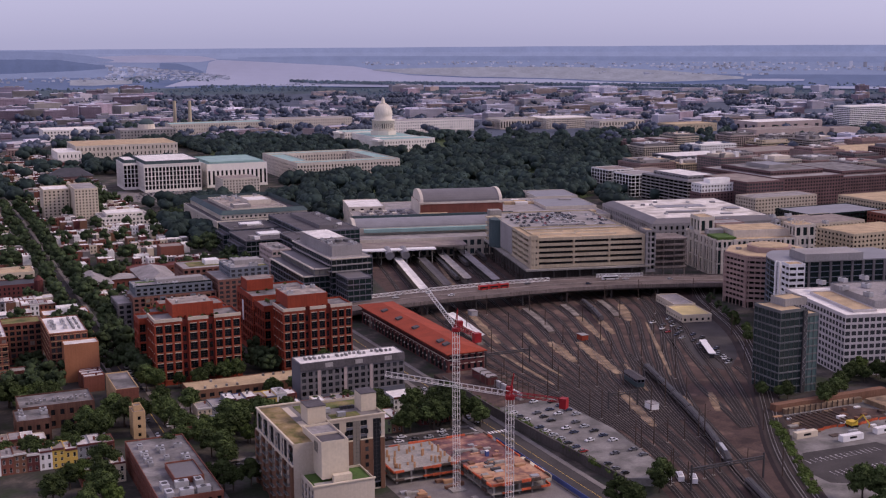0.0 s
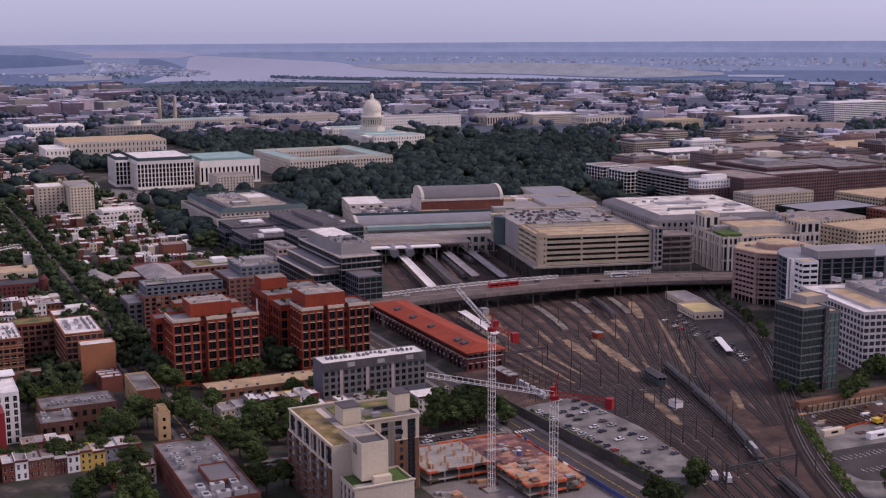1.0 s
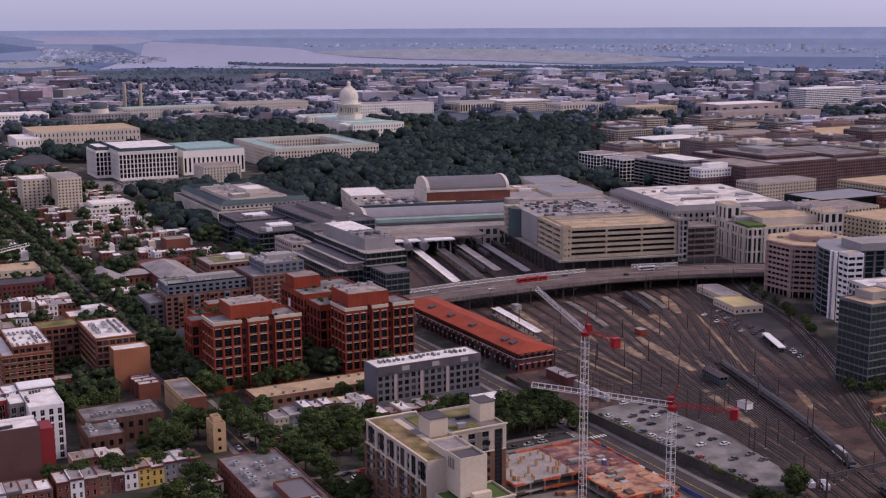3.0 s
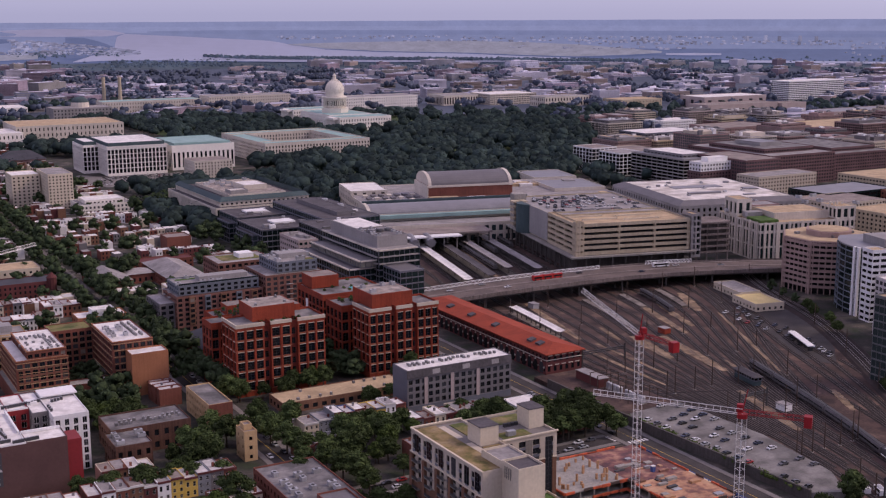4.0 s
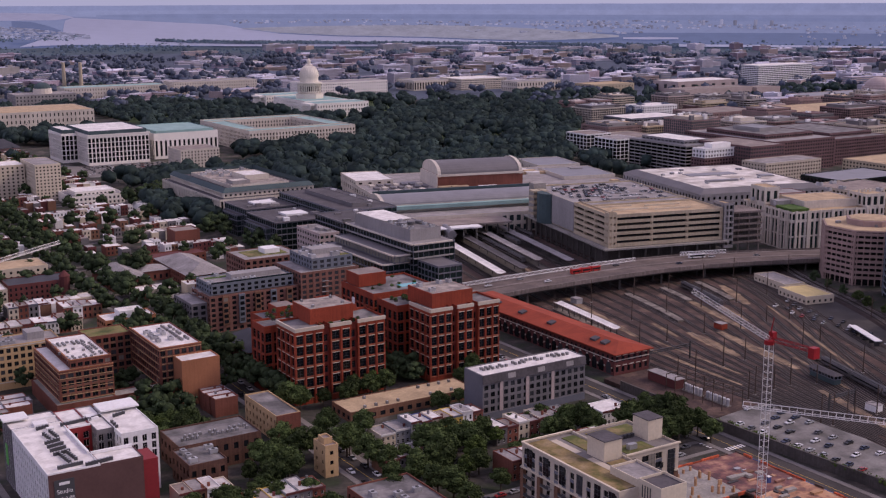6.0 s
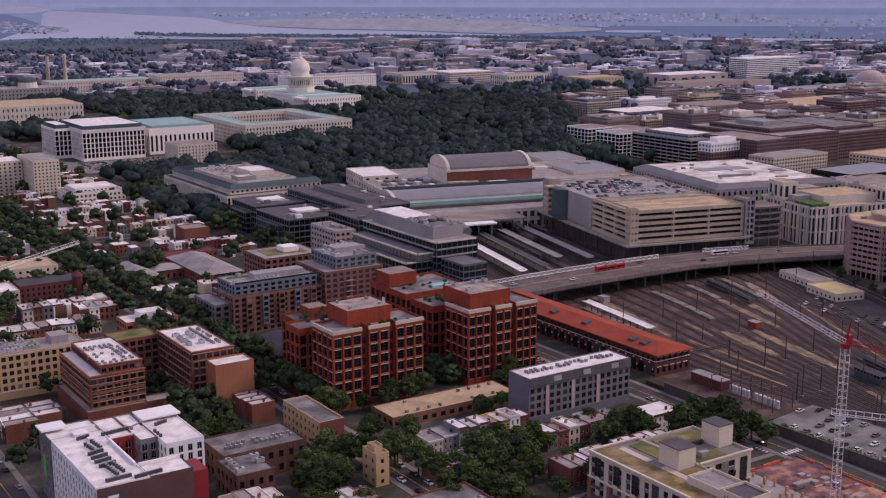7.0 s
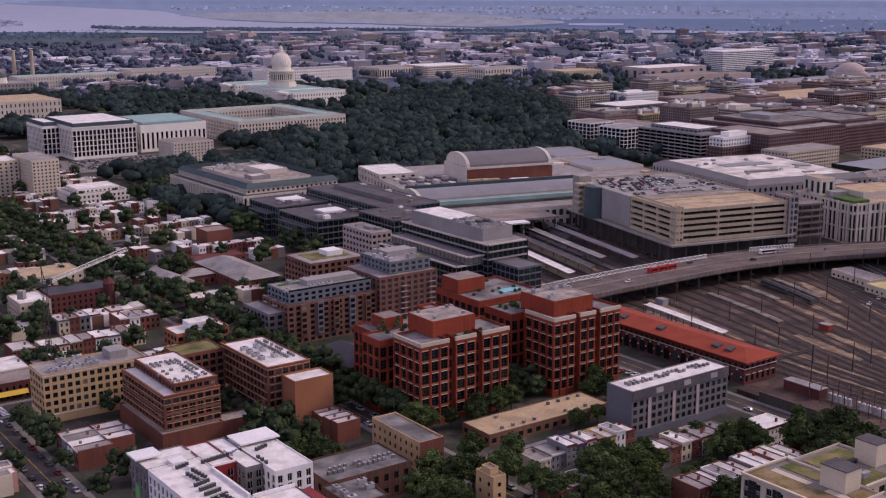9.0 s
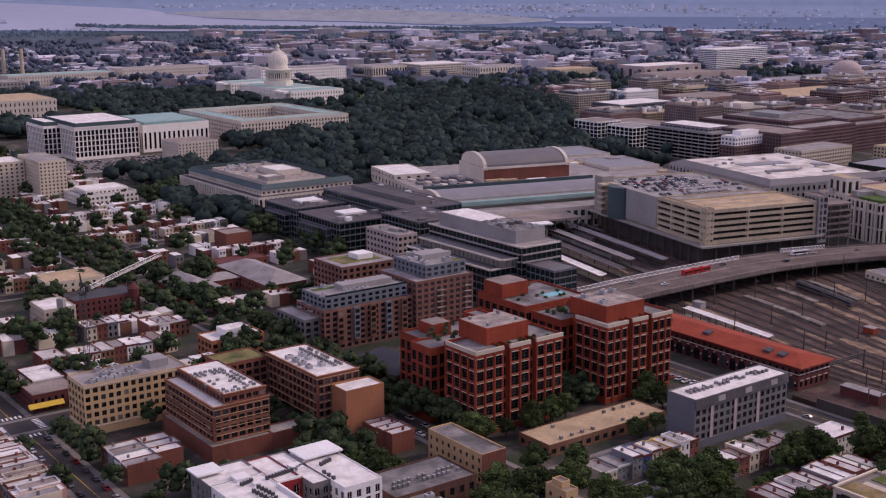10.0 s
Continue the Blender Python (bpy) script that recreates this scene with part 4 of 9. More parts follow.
# a dark block is added in place of the shade below the decks
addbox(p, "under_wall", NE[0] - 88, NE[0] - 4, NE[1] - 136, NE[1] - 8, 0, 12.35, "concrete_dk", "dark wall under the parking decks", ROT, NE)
addbox(p, "stair_wall", NE[0] - 5.6, NE[0] + 0.4, NE[1] - 95, NE[1] - 56.2, 15, 36.2, "greyst", "blank grey stair wall", ROT, NE)
g = Geo()
for i in range(9):
    a0, a1 = math.pi * i / 9 - math.pi / 2, math.pi * (i + 1) / 9 - math.pi / 2
    xc, yc = NE[0] - 2, NE[1] - 106
    g.face([(xc + 9 * math.cos(a0), yc + 10 * math.sin(a0), 13.6), (xc + 9 * math.cos(a1), yc + 10 * math.sin(a1), 13.6), (xc + 9 * math.cos(a1), yc + 10 * math.sin(a1), 36), (xc + 9 * math.cos(a0), yc + 10 * math.sin(a0), 36)])
g.face([(NE[0] - 2 + 9 * math.cos(math.pi * i / 9 - math.pi / 2), NE[1] - 106 + 10 * math.sin(math.pi * i / 9 - math.pi / 2), 36) for i in range(10)])
part("stair_drum", g.xf(rot_about(*NE, ROT)), "roof_tealdk", p, "dark green glazed stair drum")
addbox(p, "lift_tower", NE[0] - 8, NE[0] + 2, NE[1] - 136, NE[1] - 126, 13.6, 40, "concrete", "concrete lift tower", ROT, NE)
for k in range(5):
    addbox(p, "balcony", NE[0] - 6, NE[0] + 6, NE[1] - 125.8, NE[1] - 117, 17 + 4.4 * k, 18.2 + 4.4 * k, "tanconc", "", ROT, NE)
for x, y in ((-70, -14), (-40, -20), (-70, -30), (-34, -34)):
    addbox(p, "ramp_wall", NE[0] + x, NE[0] + x + 28, NE[1] + y, NE[1] + y + 0.5, 35.3, 36.6, "cream", "", ROT, NE)
addbox(p, "ramp_shed", NE[0] - 60, NE[0] - 30, NE[1] - 66, NE[1] - 60, 35.1, 37.0, "greyst", "", ROT, NE)
# an inset dark box paints the shaded voids between the ramp slabs
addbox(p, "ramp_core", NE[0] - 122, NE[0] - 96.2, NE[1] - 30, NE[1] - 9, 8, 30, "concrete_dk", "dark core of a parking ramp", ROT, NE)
for k in range(6):
    addbox(p, "ramp_slab", NE[0] - 123.5, NE[0] - 96.1, NE[1] - 31, NE[1] - 6, 9 + 4.3 * k, 10.3 + 4.3 * k, "bridge_conc", "stained concrete ramp slab", ROT, NE)
for k in range(4):
    addbox(p, "ramp_pier", NE[0] - 123 + 8.4 * k, NE[0] - 122.1 + 8.4 * k, NE[1] - 8.5, NE[1] - 7.4, 0, 30.4, "bridge_conc", "", ROT, NE)
HP = (-120.0, -215.0)


def arch_roof(p, x0, x1, y0, y1, z0, rise, m, name="barrel_roof", label="", n=14, ends=None):
    """A barrel roof along x, with end walls."""
    g = Geo()
    pts = [(y0 + (y1 - y0) * (1 - math.cos(math.pi * i / n)) / 2, z0 + rise * math.sin(math.pi * i / n)) for i in range(n + 1)]
    for (ya, za), (yb, zb) in zip(pts, pts[1:]):
        g.face(((x0, ya, za), (x1, ya, za), (x1, yb, zb), (x0, yb, zb)))
    R = rot_about(*HP, ROT)
    part(name, g.xf(R), m, p, label, smooth=True)
    if ends:
        for xa, xb in ((x0 - 1.2, x0 + 1.6), (x1 - 1.6, x1 + 1.2)):
            g = Geo()
            q = [(y, z + 0.9) for y, z in pts]
            q = [(y0 - 1.2, z0 - 2)] + q + [(y1 + 1.2, z0 - 2)]
            k = len(q)
            g.v = [(xa, y, z) for y, z in q] + [(xb, y, z) for y, z in q]
            g.f = [tuple(range(k)), tuple(reversed(range(k, 2 * k)))] + [(i, k + i, k + (i + 1) % k, (i + 1) % k) for i in range(k)]
            g.m = [0] * len(g.f)
            part("gable", g.xf(R), ends, p, "pale stone arched gable")


p = building("pale granite railway station with a tall barrel-roofed hall", [(-206, -128, -277, -231, 0, 32.5, dict(pivot=HP, wall="brick_red", sides="", roof="roof_metdk")), (-300, -66, -325, -197.5, 0, 21.5, dict(pivot=HP, roof="roof_grey", fh=6.5)), (-100, -66, -325.2, -270, 21, 25, dict(pivot=HP, roof="roof_white")), (-300, -250, -300, -240, 21, 24, dict(pivot=HP, roof="roof_metal", sides=""))], "railway_station", "railway station", wall="lime", bay=8, fh=8, wf=0.35, hf=0.55, rot=ROT)
arch_roof(p, -204.5, -129.5, -276, -232, 32.3, 9.5, "roof_metdk", "hall_roof", "dark grey barrel roof", ends="lime")
addbox(p, "cornice", -206.5, -127.5, -231.2, -230.2, 30.8, 32.6, "lime", "pale stone cornice", ROT, HP)
p = building("long glazed railway concourse under a low grey barrel roof", [(-206, -57, -192, -155, 0, 22.0, dict(pivot=HP, para=0.3, sides="")), (-206, -57, -154.9, -129, 0, 16.2, dict(pivot=HP, para=0.3))], "station_concourse", "railway station", wall="lime", glass="glass_bl", roof="roof_grey", bay=6, fh=8, wf=0.6, hf=0.6, rot=ROT)
arch_roof(p, -205, -58, -191, -156, 21.8, 5.6, "roof_metal", "concourse_roof", "pale grey barrel roof", ends="lime")
addbox(p, "skylight", -200, -66, -154.8, -150, 18.6, 21.4, "roof_teal", "pale turquoise skylight strip", ROT, HP)
addbox(p, "ledge", -206, -60, -193.6, -192.1, 17, 27.4, "roof_tealdk", "dark green roof edge", ROT, HP)
st = random.Random(3)
q = bpy.data.objects["railway_station"]
for i in range(18):
    x, y = st.uniform(-292, -80), st.choice((st.uniform(-226, -204), st.uniform(-318, -284)))
    a, b = st.uniform(3, 9), st.uniform(2, 5)
    addbox(q, "roof_block", x - a, x + a, y - b, y + b, 20.8, 21.5 + st.uniform(1, 3.0), st.choice(("lime", "roof_white", "roof_metdk", "greyst", "roof_tan")), "", ROT, HP)
addbox(q, "end_wall", -127.95, -126.9, -277, -231, 20, 32.4, "lime", "pale stone end wall", ROT, HP)
for r in range(3):
    for i in range(7):
        addbox(q, "roof_monitor", -122 + i * 7.2, -118 + i * 7.2, -262 + r * 16, -254 + r * 16, 20.8, 22.6, "roof_metdk" if (i + r) % 3 else "lime", "", ROT, HP)
for i in range(9):
    addbox(q, "roof_dormer", -126 + i * 6.2, -122 + i * 6.2, -204, -199, 20.8, 23.6, "lime", "", ROT, HP)
# deck over the platform ends
p = thing("concourse_deck", "low brown roof deck over the platform ends", "roof deck", -95, -150, 0)
addbox(p, "slab", -146, -54, -128.8, -104, 12.2, 13.6, "roof_brown", "", ROT, HP)
for i in range(10):
    addbox(p, "column", -144 + i * 9, -143.2 + i * 9, -106, -105.2, 0, 12.2, "concrete_dk", "", ROT, HP)
p = thing("canopy_bridge", "white canopy crossing over the platforms", "canopy", -70, -110, 0)
addbox(p, "roof_slab", -118, -56, -104, -94, 11.9, 12.9, "white", "", ROT, HP)
addbox(p, "arm", -55.9, -50.5, -104, -74, 10.5, 11.5, "white", "", ROT, HP)
for i in range(6):
    addbox(p, "column", -116 + i * 10.5, -115.2 + i * 10.5, -100, -99.2, 0, 11.9, "concrete", "", ROT, HP)
for i in range(2):
    g = Geo()
    cx = -92 + i * 13
    g.tube((cx, -106, 11.2), (cx, -88, 9.2), 3.4, 12)
    part("vault", g.xf(rot_about(*HP, ROT)), "roof_metal", p, "ribbed grey vault")
p = building("white-roofed stone postal building", [(-384, -268, -188, -54, 0, 27, dict(pivot=(-268, -54)))], "postal_building", "office building", wall="greyst", roof="roof_white", bay=5, fh=5, wf=0.4, hf=0.6, rot=ROT)
g = Geo()
O = ((-384, -188), (-268, -188), (-268, -54), (-384, -54))
I = ((-376, -180), (-276, -180), (-276, -62), (-376, -62))
for k in range(4):
    q, r, u, v = O[k], O[(k + 1) % 4], I[(k + 1) % 4], I[k]
    g.face(((*q, 27.0), (*r, 27.0), (*u, 30.5), (*v, 30.5)))
    g.face(((*v, 30.5), (*u, 30.5), (*u, 29.0), (*v, 29.0)))
part("mansard_rim", g.xf(rot_about(-268, -54, ROT)), "roof_metdk", p, "dark grey sloping roof rim")
g = Geo()
g.box(-376, -276, -180, -62, 26.5, 30.0)
part("flat_roof", g.xf(rot_about(-268, -54, ROT)), "roof_worn", p, "stained white membrane roof")
for x0, x1, y0, y1, z in ((-346, -300, -140, -126, 30.5), (-326, -296, -96, -92, 31.6), (-370, -358, -116, -106, 30.8), (-364, -360, -152, -148, 31.4), (-294, -291, -146, -143, 31.6), (-312, -309, -162, -159, 31.4), (-350, -340, -80, -76, 30.9)):
    addbox(p, "skylight", x0, x1, y0, y1, 29.9, z, "roof_metal", "grey roof skylight", ROT, (-268, -54))
p = building("pale stone federal office with a dark verdigris roof rim", [(-43, 48, -411, -273, 0, 21, dict(top=0.5, para=0.3)), (-38.5, 42.5, -404.5, -278.5, 21, 25.4, dict(bay=4.2, fh=3.4, wf=0.5, hf=0.5, base=0.3, top=0.6)), (-24, 28, -390, -296, 25, 28.0, dict(sides="", roof="roof_pent")), (-16, 6, -350, -320, 27.5, 32, dict(sides="", roof="roof_white", wall="lime")), (8, 24, -318, -304, 27.5, 30.5, dict(sides="", roof="roof_worn", wall="greyst"))], "judiciary_building", "office building", wall="lime", roof="roof_dk", bay=4.2, fh=9.6, wf=0.5, hf=0.78, dep=0.9)
g = Geo()
xa, xb, ya, yb, z0, z1, e = -39.5, 43.5, -405.5, -277.5, 25.4, 29.0, 3.6
O = ((xa, ya), (xb, ya), (xb, yb), (xa, yb))
I = ((xa + e, ya + e), (xb - e, ya + e), (xb - e, yb - e), (xa + e, yb - e))
for k in range(4):
    q, r, u, v = O[k], O[(k + 1) % 4], I[(k + 1) % 4], I[k]
    g.face(((*q, z0), (*r, z0), (*u, z1), (*v, z1)))
    g.face(((*v, z1), (*u, z1), (*u, 24.9), (*v, 24.9)))
part("mansard_rim", g, "roof_tealdk", p, "dark verdigris sloping roof rim")
DARK = dict(wall="greypanel", glass="glass_gr", roof="roof_dk", bay=4, fh=3.9, wf=0.95, hf=0.8, dep=0.4, top=0.8, para=0.4)
OB = dict(wall="greypanel", roof="roof_metdk", sides="NE", fh=4.2)
p = building("dark glass office block with stepped terraces and pale roof edges", [(12, 58, -66, 14, 0, 22, OB), (11.9, 51, -63, 16, 22.1, 27, OB), (10, 40, -68, 20, 0, 33.5, dict(OB, roof="roof_grey")), (14, 36, -63, 10, 33, 40.5, dict(roof="roof_mid", sides="", wall="greyst")), (20, 37, 20.2, 44, 0, 24, dict(OB, roof="roof_metdk"))], "office_building", "office building", **DARK)
addbox(p, "white_roof", 15, 35, -62, -24, 40.51, 40.8, "roof_white", "white membrane plant roof")
for x1, y0, y1, z in ((58, -66, 14, 22.0), (51, -63, 16, 27.0), (40, -68, 20, 33.5)):
    addbox(p, "roof_edge", x1 - 0.3, x1 + 0.8, y0, y1, z - 0.8, z + 0.1, "lime", "pale roof edge")
    addbox(p, "roof_edge", 12, x1 - 0.4, y1 - 0.2, y1 + 0.8, z - 0.8, z + 0.1, "lime", "pale roof edge")
for k in range(2):
    addbox(p, "sun_shade", 40.1, 41.6, -66, 19, 24.4 - 0.2 + 4.4 * k, 24.9 + 4.4 * k, "greyst", "pale floor ledge")
    addbox(p, "sun_shade", 12, 40, 20.1, 21.4, 24.2 + 4.4 * k, 24.9 + 4.4 * k, "greyst", "pale floor ledge")
for i in range(3):
    g = Geo()
    g.cone(19 + 6 * i, -8, 40.4, 42.0, 2.4, 2.4, 14)
    part("cooling_fan", g, "steel_mid", p, "round rooftop cooling fan")
p = building("dark green glass office complex with dark stepped roofs", [(8, 50, -258, -214, 0, 22), (4, 54, -204, -150, 0, 22), (-38, 7.9, -246, -136, 0, 28), (-6, 30, -135.5, -92, 0, 29), (-24, -8, -232, -150, 27.5, 30.5, dict(sides="", wall="greylight")), (36, 51, -122, -86, 0, 24, dict(wall="pinkpanel", wf=0.6, hf=0.5, roof="roof_grey")), (14, 58, -196, -160, 0, 17), (16, 55, -250, -222, 0, 17)], "office_complex", "office building", **DARK)
for x0, x1, y0, y1, z in ((8, 50, -258, -214, 22), (4, 54, -204, -150, 22), (-6, 30, -135.5, -92, 29)):
    for k in range(2):
        addbox(p, "roof_edge", x1 - 0.1 if k else x0, x1 + 0.5 if k else x1 - 0.2, y0 if k else y1 - 0.1, y1 + 0.5, z - 0.5, z + 0.06, "greylight", "pale roof edge")
q = addbox(p, "roof_plant", 18, 36, -244, -230, 21.7, 23, "white", "white rooftop plant frame")
q = addbox(p, "roof_plant", 18, 36, -186, -172, 21.7, 23, "white", "white rooftop plant frame")

# ---- west of the yard ----
p = building("slim grey-green glass office tower with a dark core", [(-112, -97, 296, 317, 0, 44.5), (-121, -112.1, 298, 317.6, 0, 41.5, dict(glass="glass_lt", wall="greenpanel")), (-120, -106, 297.5, 309, 44, 48, dict(sides="", wall="greyst"))], "office_tower", "office building", wall="greenpanel", glass="glass_mid", roof="roof_tan", bay=3.0, fh=4, wf=0.97, hf=0.8)
addbox(p, "core_wall", -113.4, -111, 316.9, 317.9, 0, 43.5, "frame", "black vertical core wall")
for k in range(10):
    g = Geo()
    g.tube((-113.2, 318.0, 3 + 4 * k), (-111.2, 318.0, 5 + 4 * k), 0.16)
    g.tube((-111.2, 318.0, 5 + 4 * k), (-113.2, 318.0, 7 + 4 * k), 0.16)
    part("zigzag_brace", g, "steel_mid", p, "grey zigzag stair brace")
for k in range(1, 11):
    addbox(p, "floor_line", -112, -97, 317.02, 317.2, 4 * k - 0.35, 4 * k - 0.05, "greenpanel", "grey metal floor line")
    addbox(p, "floor_line", -96.98, -96.8, 296, 317, 4 * k - 0.35, 4 * k - 0.05, "greenpanel", "grey metal floor line")
building("long white office block with rows of windows", [(-270, -152, 231, 303, 0, 34, dict(pivot=(-152, 303))), (-256, -176, 240, 290, 33.5, 38, dict(pivot=(-152, 303), sides="", roof="roof_grey", wall="greyst")), (-174, -160, 246, 296, 33.5, 35, dict(pivot=(-152, 303), sides="", roof="roof_tan"))], "office_building", "office building", wall="pale_panel", glass="glass", roof="roof_white", bay=3.6, fh=3.8, wf=0.78, hf=0.64, rot=-14)
SPV = (-258.7, 48.3)
p = building("cream stone office block with corner towers and tall dark bays", [(-338.7, -258.7, -14, 48.3, 0, 22.4, dict(pivot=SPV, fh=11, hf=0.9)), (-338.7, -258.7, -14, 48.3, 22.4, 29, dict(pivot=SPV)), (-271, -258.6, -5, 14, 29, 42, dict(pivot=SPV, fh=9, bay=6, wf=0.5, hf=0.66)), (-338.8, -322, 28, 48.4, 29, 38.6, dict(pivot=SPV, fh=8, bay=5.4, hf=0.72)), (-321.9, -276, 6, 38, 28.5, 34.4, dict(pivot=SPV, sides="")), (-300, -274, -13, 5.8, 28.5, 35.5, dict(pivot=SPV, sides="", wall="brick_old", roof="roof_grey"))], "office_building", "office building", wall="lime", glass="glass_gr", roof="roof_tan", bay=4.1, fh=6.4, wf=0.6, hf=0.74, dep=0.7, top=0.7, para=0.5, rot=-13)
addbox(p, "roof_garden", -275, -260, 26, 46, 28.5, 30.6, "sedum_gr", "green planted roof terrace", -13, SPV)
addbox(p, "pergola", -274, -262, 16, 25, 29, 33.4, "greyst", "grey roof pergola", -13, SPV)
for i in range(8):
    x = -334 + i * 10.2
    addbox(p, "pier", x - 0.9, x + 0.9, 48.32, 49.1, 0, 29.4, "lime", "", -13, SPV)
    if i < 6:
        addbox(p, "pier", -258.68, -257.9, -8 + i * 10.2, -6.2 + i * 10.2, 0, 29.4, "lime", "", -13, SPV)
for k in range(5):
    addbox(p, "roof_unit", -318 + k * 8, -314 + k * 8, -10 + (k % 3) * 7, -6 + (k % 3) * 7, 28.4, 31.5, "steel" if k % 2 else "greyst", "", -13, SPV)
for x in (-331, -328, -325, -335):
    addbox(p, "flue", x, x + 1.2, 36, 37.2, 38, 40.6, "lime", "", -13, SPV)
OX, OY, OR = -241.0, 130.0, 31.0
p = thing("octagonal_office", "octagonal office block of reddish-tan stone bands and dark window bands", "office building", OX, OY)


def octo(r):
    return [(OX + OR * r * math.cos(math.pi / 8 + math.pi / 4 * i), OY + OR * r * math.sin(math.pi / 8 + math.pi / 4 * i)) for i in range(8)]


g = Geo()
g.prism(octo(0.97), 0.5, 34.4)
part("window_ring", g, "glass", p, "recessed dark window bands")
for k in range(9):
    g = Geo()
    g.prism(octo(1.0), 4.2 + 3.5 * k, 6.0 + 3.5 * k)
    part("spandrel", g, "rosestone", p, "reddish-tan stone band")
OC = octo(0.99)
for i in range(8):
    (xa, ya), (xb, yb) = OC[i], OC[(i + 1) % 8]
    for j in range(6):
        k = (j + 0.5) / 6
        g = Geo()
        g.cone(xa + (xb - xa) * k, ya + (yb - ya) * k, 0, 35, 0.4, 0.4, 6)
        part("column", g, "rosestone", p)
for k, (r, z0, z1, m, nm) in enumerate(((1.0, 34.4, 35.3, "rosestone", "parapet"), (0.965, 35.3, 35.6, "roof_tan", "roof"), (0.5, 35.6, 39.2, "rosestone", "roof_drum"), (0.44, 39.2, 39.6, "roof_tan", "drum_roof"))):
    g = Geo()
    g.prism(octo(r), z0, z1)
    part(nm, g, m, p)
for x, y in octo(0.985):
    g = Geo()
    g.cone(x, y, 0, 34.4, 0.9, 0.9, 8)
    part("corner_pier", g, "rosestone", p)
for a, b in ((-8, 3), (4, 6), (9, -6), (-3, -9)):
    addbox(p, "roof_unit", OX + a * 1.9 - 1.6, OX + a * 1.9 + 1.6, OY + b * 1.9 - 1.1, OY + b * 1.9 + 1.1, 35.5, 37.2, "steel_mid")
p = thing("curved_office", "blue-grey glass office block with a bowed corner and white piers", "office building", -240, 195)
ARC = [(-238 + 45 * math.cos(radians(a)), 202 + 45 * math.sin(radians(a))) for a in range(-62, -7, 6)]
CV = [(-285, 182)] + ARC + [(-193.4, 199), (-285, 222)]
CVC = (-240, 197)
g = Geo()
g.prism([(CVC[0] + (x - CVC[0]) * 0.985, CVC[1] + (y - CVC[1]) * 0.985) for x, y in CV], 0, 41.4)
part("glazing", g, "glass_gr", p)
for k in range(11):
    g = Geo()
    g.prism(CV, 2.5 + 3.6 * k, 3.05 + 3.6 * k)
    part("floor_band", g, "bluegrey", p, "blue-grey metal floor band")
g = Geo()
g.prism(CV, 41.4, 42.2)
part("roof", g, "roof_metal", p)
for k in range(13):
    x, y = -198 - 7.1 * k, 200.3 + 1.785 * k
    addbox(p, "white_pier", x - 0.7, x + 0.7, y - 0.5, y + 0.5, 0, 41.6, "greylight", "pale facade pier", -14)
for x, y in ARC[1::2]:
    g = Geo()
    g.cone(x, y, 0, 41.5, 0.28, 0.28, 6)
    part("mullion", g, "bluegrey", p)
for x, y in (ARC[-1], (-193.4, 199)):
    g = Geo()
    g.box(x - 0.7, x + 0.9, y - 0.8, y + 0.8, 0, 42.4)
    part("corner_pier", g, "white", p, "white corner pier")
addbox(p, "roof_plant", -252, -213, 184, 206, 42.2, 47, "greyst", "pale grey louvred roof plant", -14, (-213, 184))
vol(p, -200.5, -190, 204.5, 215, 0, 44, wall="white", glass="glass", roof="roof_tan", bay=5, fh=3.6, wf=0.84, hf=0.5, dep=0.5, rot=-14, pivot=(-190, 204.5))

cu = random.Random(31)
for x0, x1, y0, y1, z in ((-36, 6, -244, -138, 27.8), (-4, 28, -133, -94, 28.8), (10, 48, -256, -216, 21.8), (6, 52, -202, -152, 21.8), (36, 50, -120, -88, 23.8)):
    for k in range(5):
        x, y, a, b = cu.uniform(x0 + 3, x1 - 3), cu.uniform(y0 + 3, y1 - 3), cu.uniform(1.0, 3.4), cu.uniform(0.8, 2.6)
        g = Geo()
        g.box(x - a, x + a, y - b, y + b, z - 0.2, z + cu.uniform(0.9, 2.6))
        single("roof_unit", g, cu.choice(("steel", "greyst", "roof_metdk", "white", "steel_mid")), "boxy metal rooftop unit on a dark flat roof", "air unit", "roof units")
# ---- Capitol hill ----
building("white marble senate office block with deep window bays", [(-33, 36, -780, -686, 0, 33), (-34, 37, -781, -685, 33, 34.2, dict(sides="", wall="marble")), (-31, 34, -778, -688, 34, 38, dict(sides="", wall="roof_tealdk", roof="roof_white")), (36.1, 54, -780, -726, 0, 33), (38, 52, -778, -728, 32.5, 37, dict(sides="", wall="roof_tealdk", roof="roof_white"))], "senate_office", "office building", wall="marble", glass="glass", roof="roof_white", bay=4.4, fh=5.8, wf=0.74, hf=0.88, dep=0.7, top=2.5, base=3)
building("white marble senate office block with a verdigris roof", [(-121, -44, -792, -702, 0, 29.5), (-117, -48, -788, -706, 29, 31.8, dict(sides="", wall="roof_teal", roof="roof_teal"))], "senate_office", "office building", wall="marble", glass="glass", roof="roof_teal", bay=5.6, fh=17, wf=0.46, hf=0.86, top=7, base=2)
building("pale stone senate office block round an open court", [(-302, -160, -724, -700, 0, 26), (-302, -160, -862, -838, 0, 26), (-184, -160, -837.9, -724.1, 0, 26), (-302, -278, -837.9, -724.1, 0, 26)], "senate_office", "office building", wall="lime", glass="glass", roof="roof_teal", bay=4.2, fh=5, wf=0.4, hf=0.62, top=3, para=1.2)
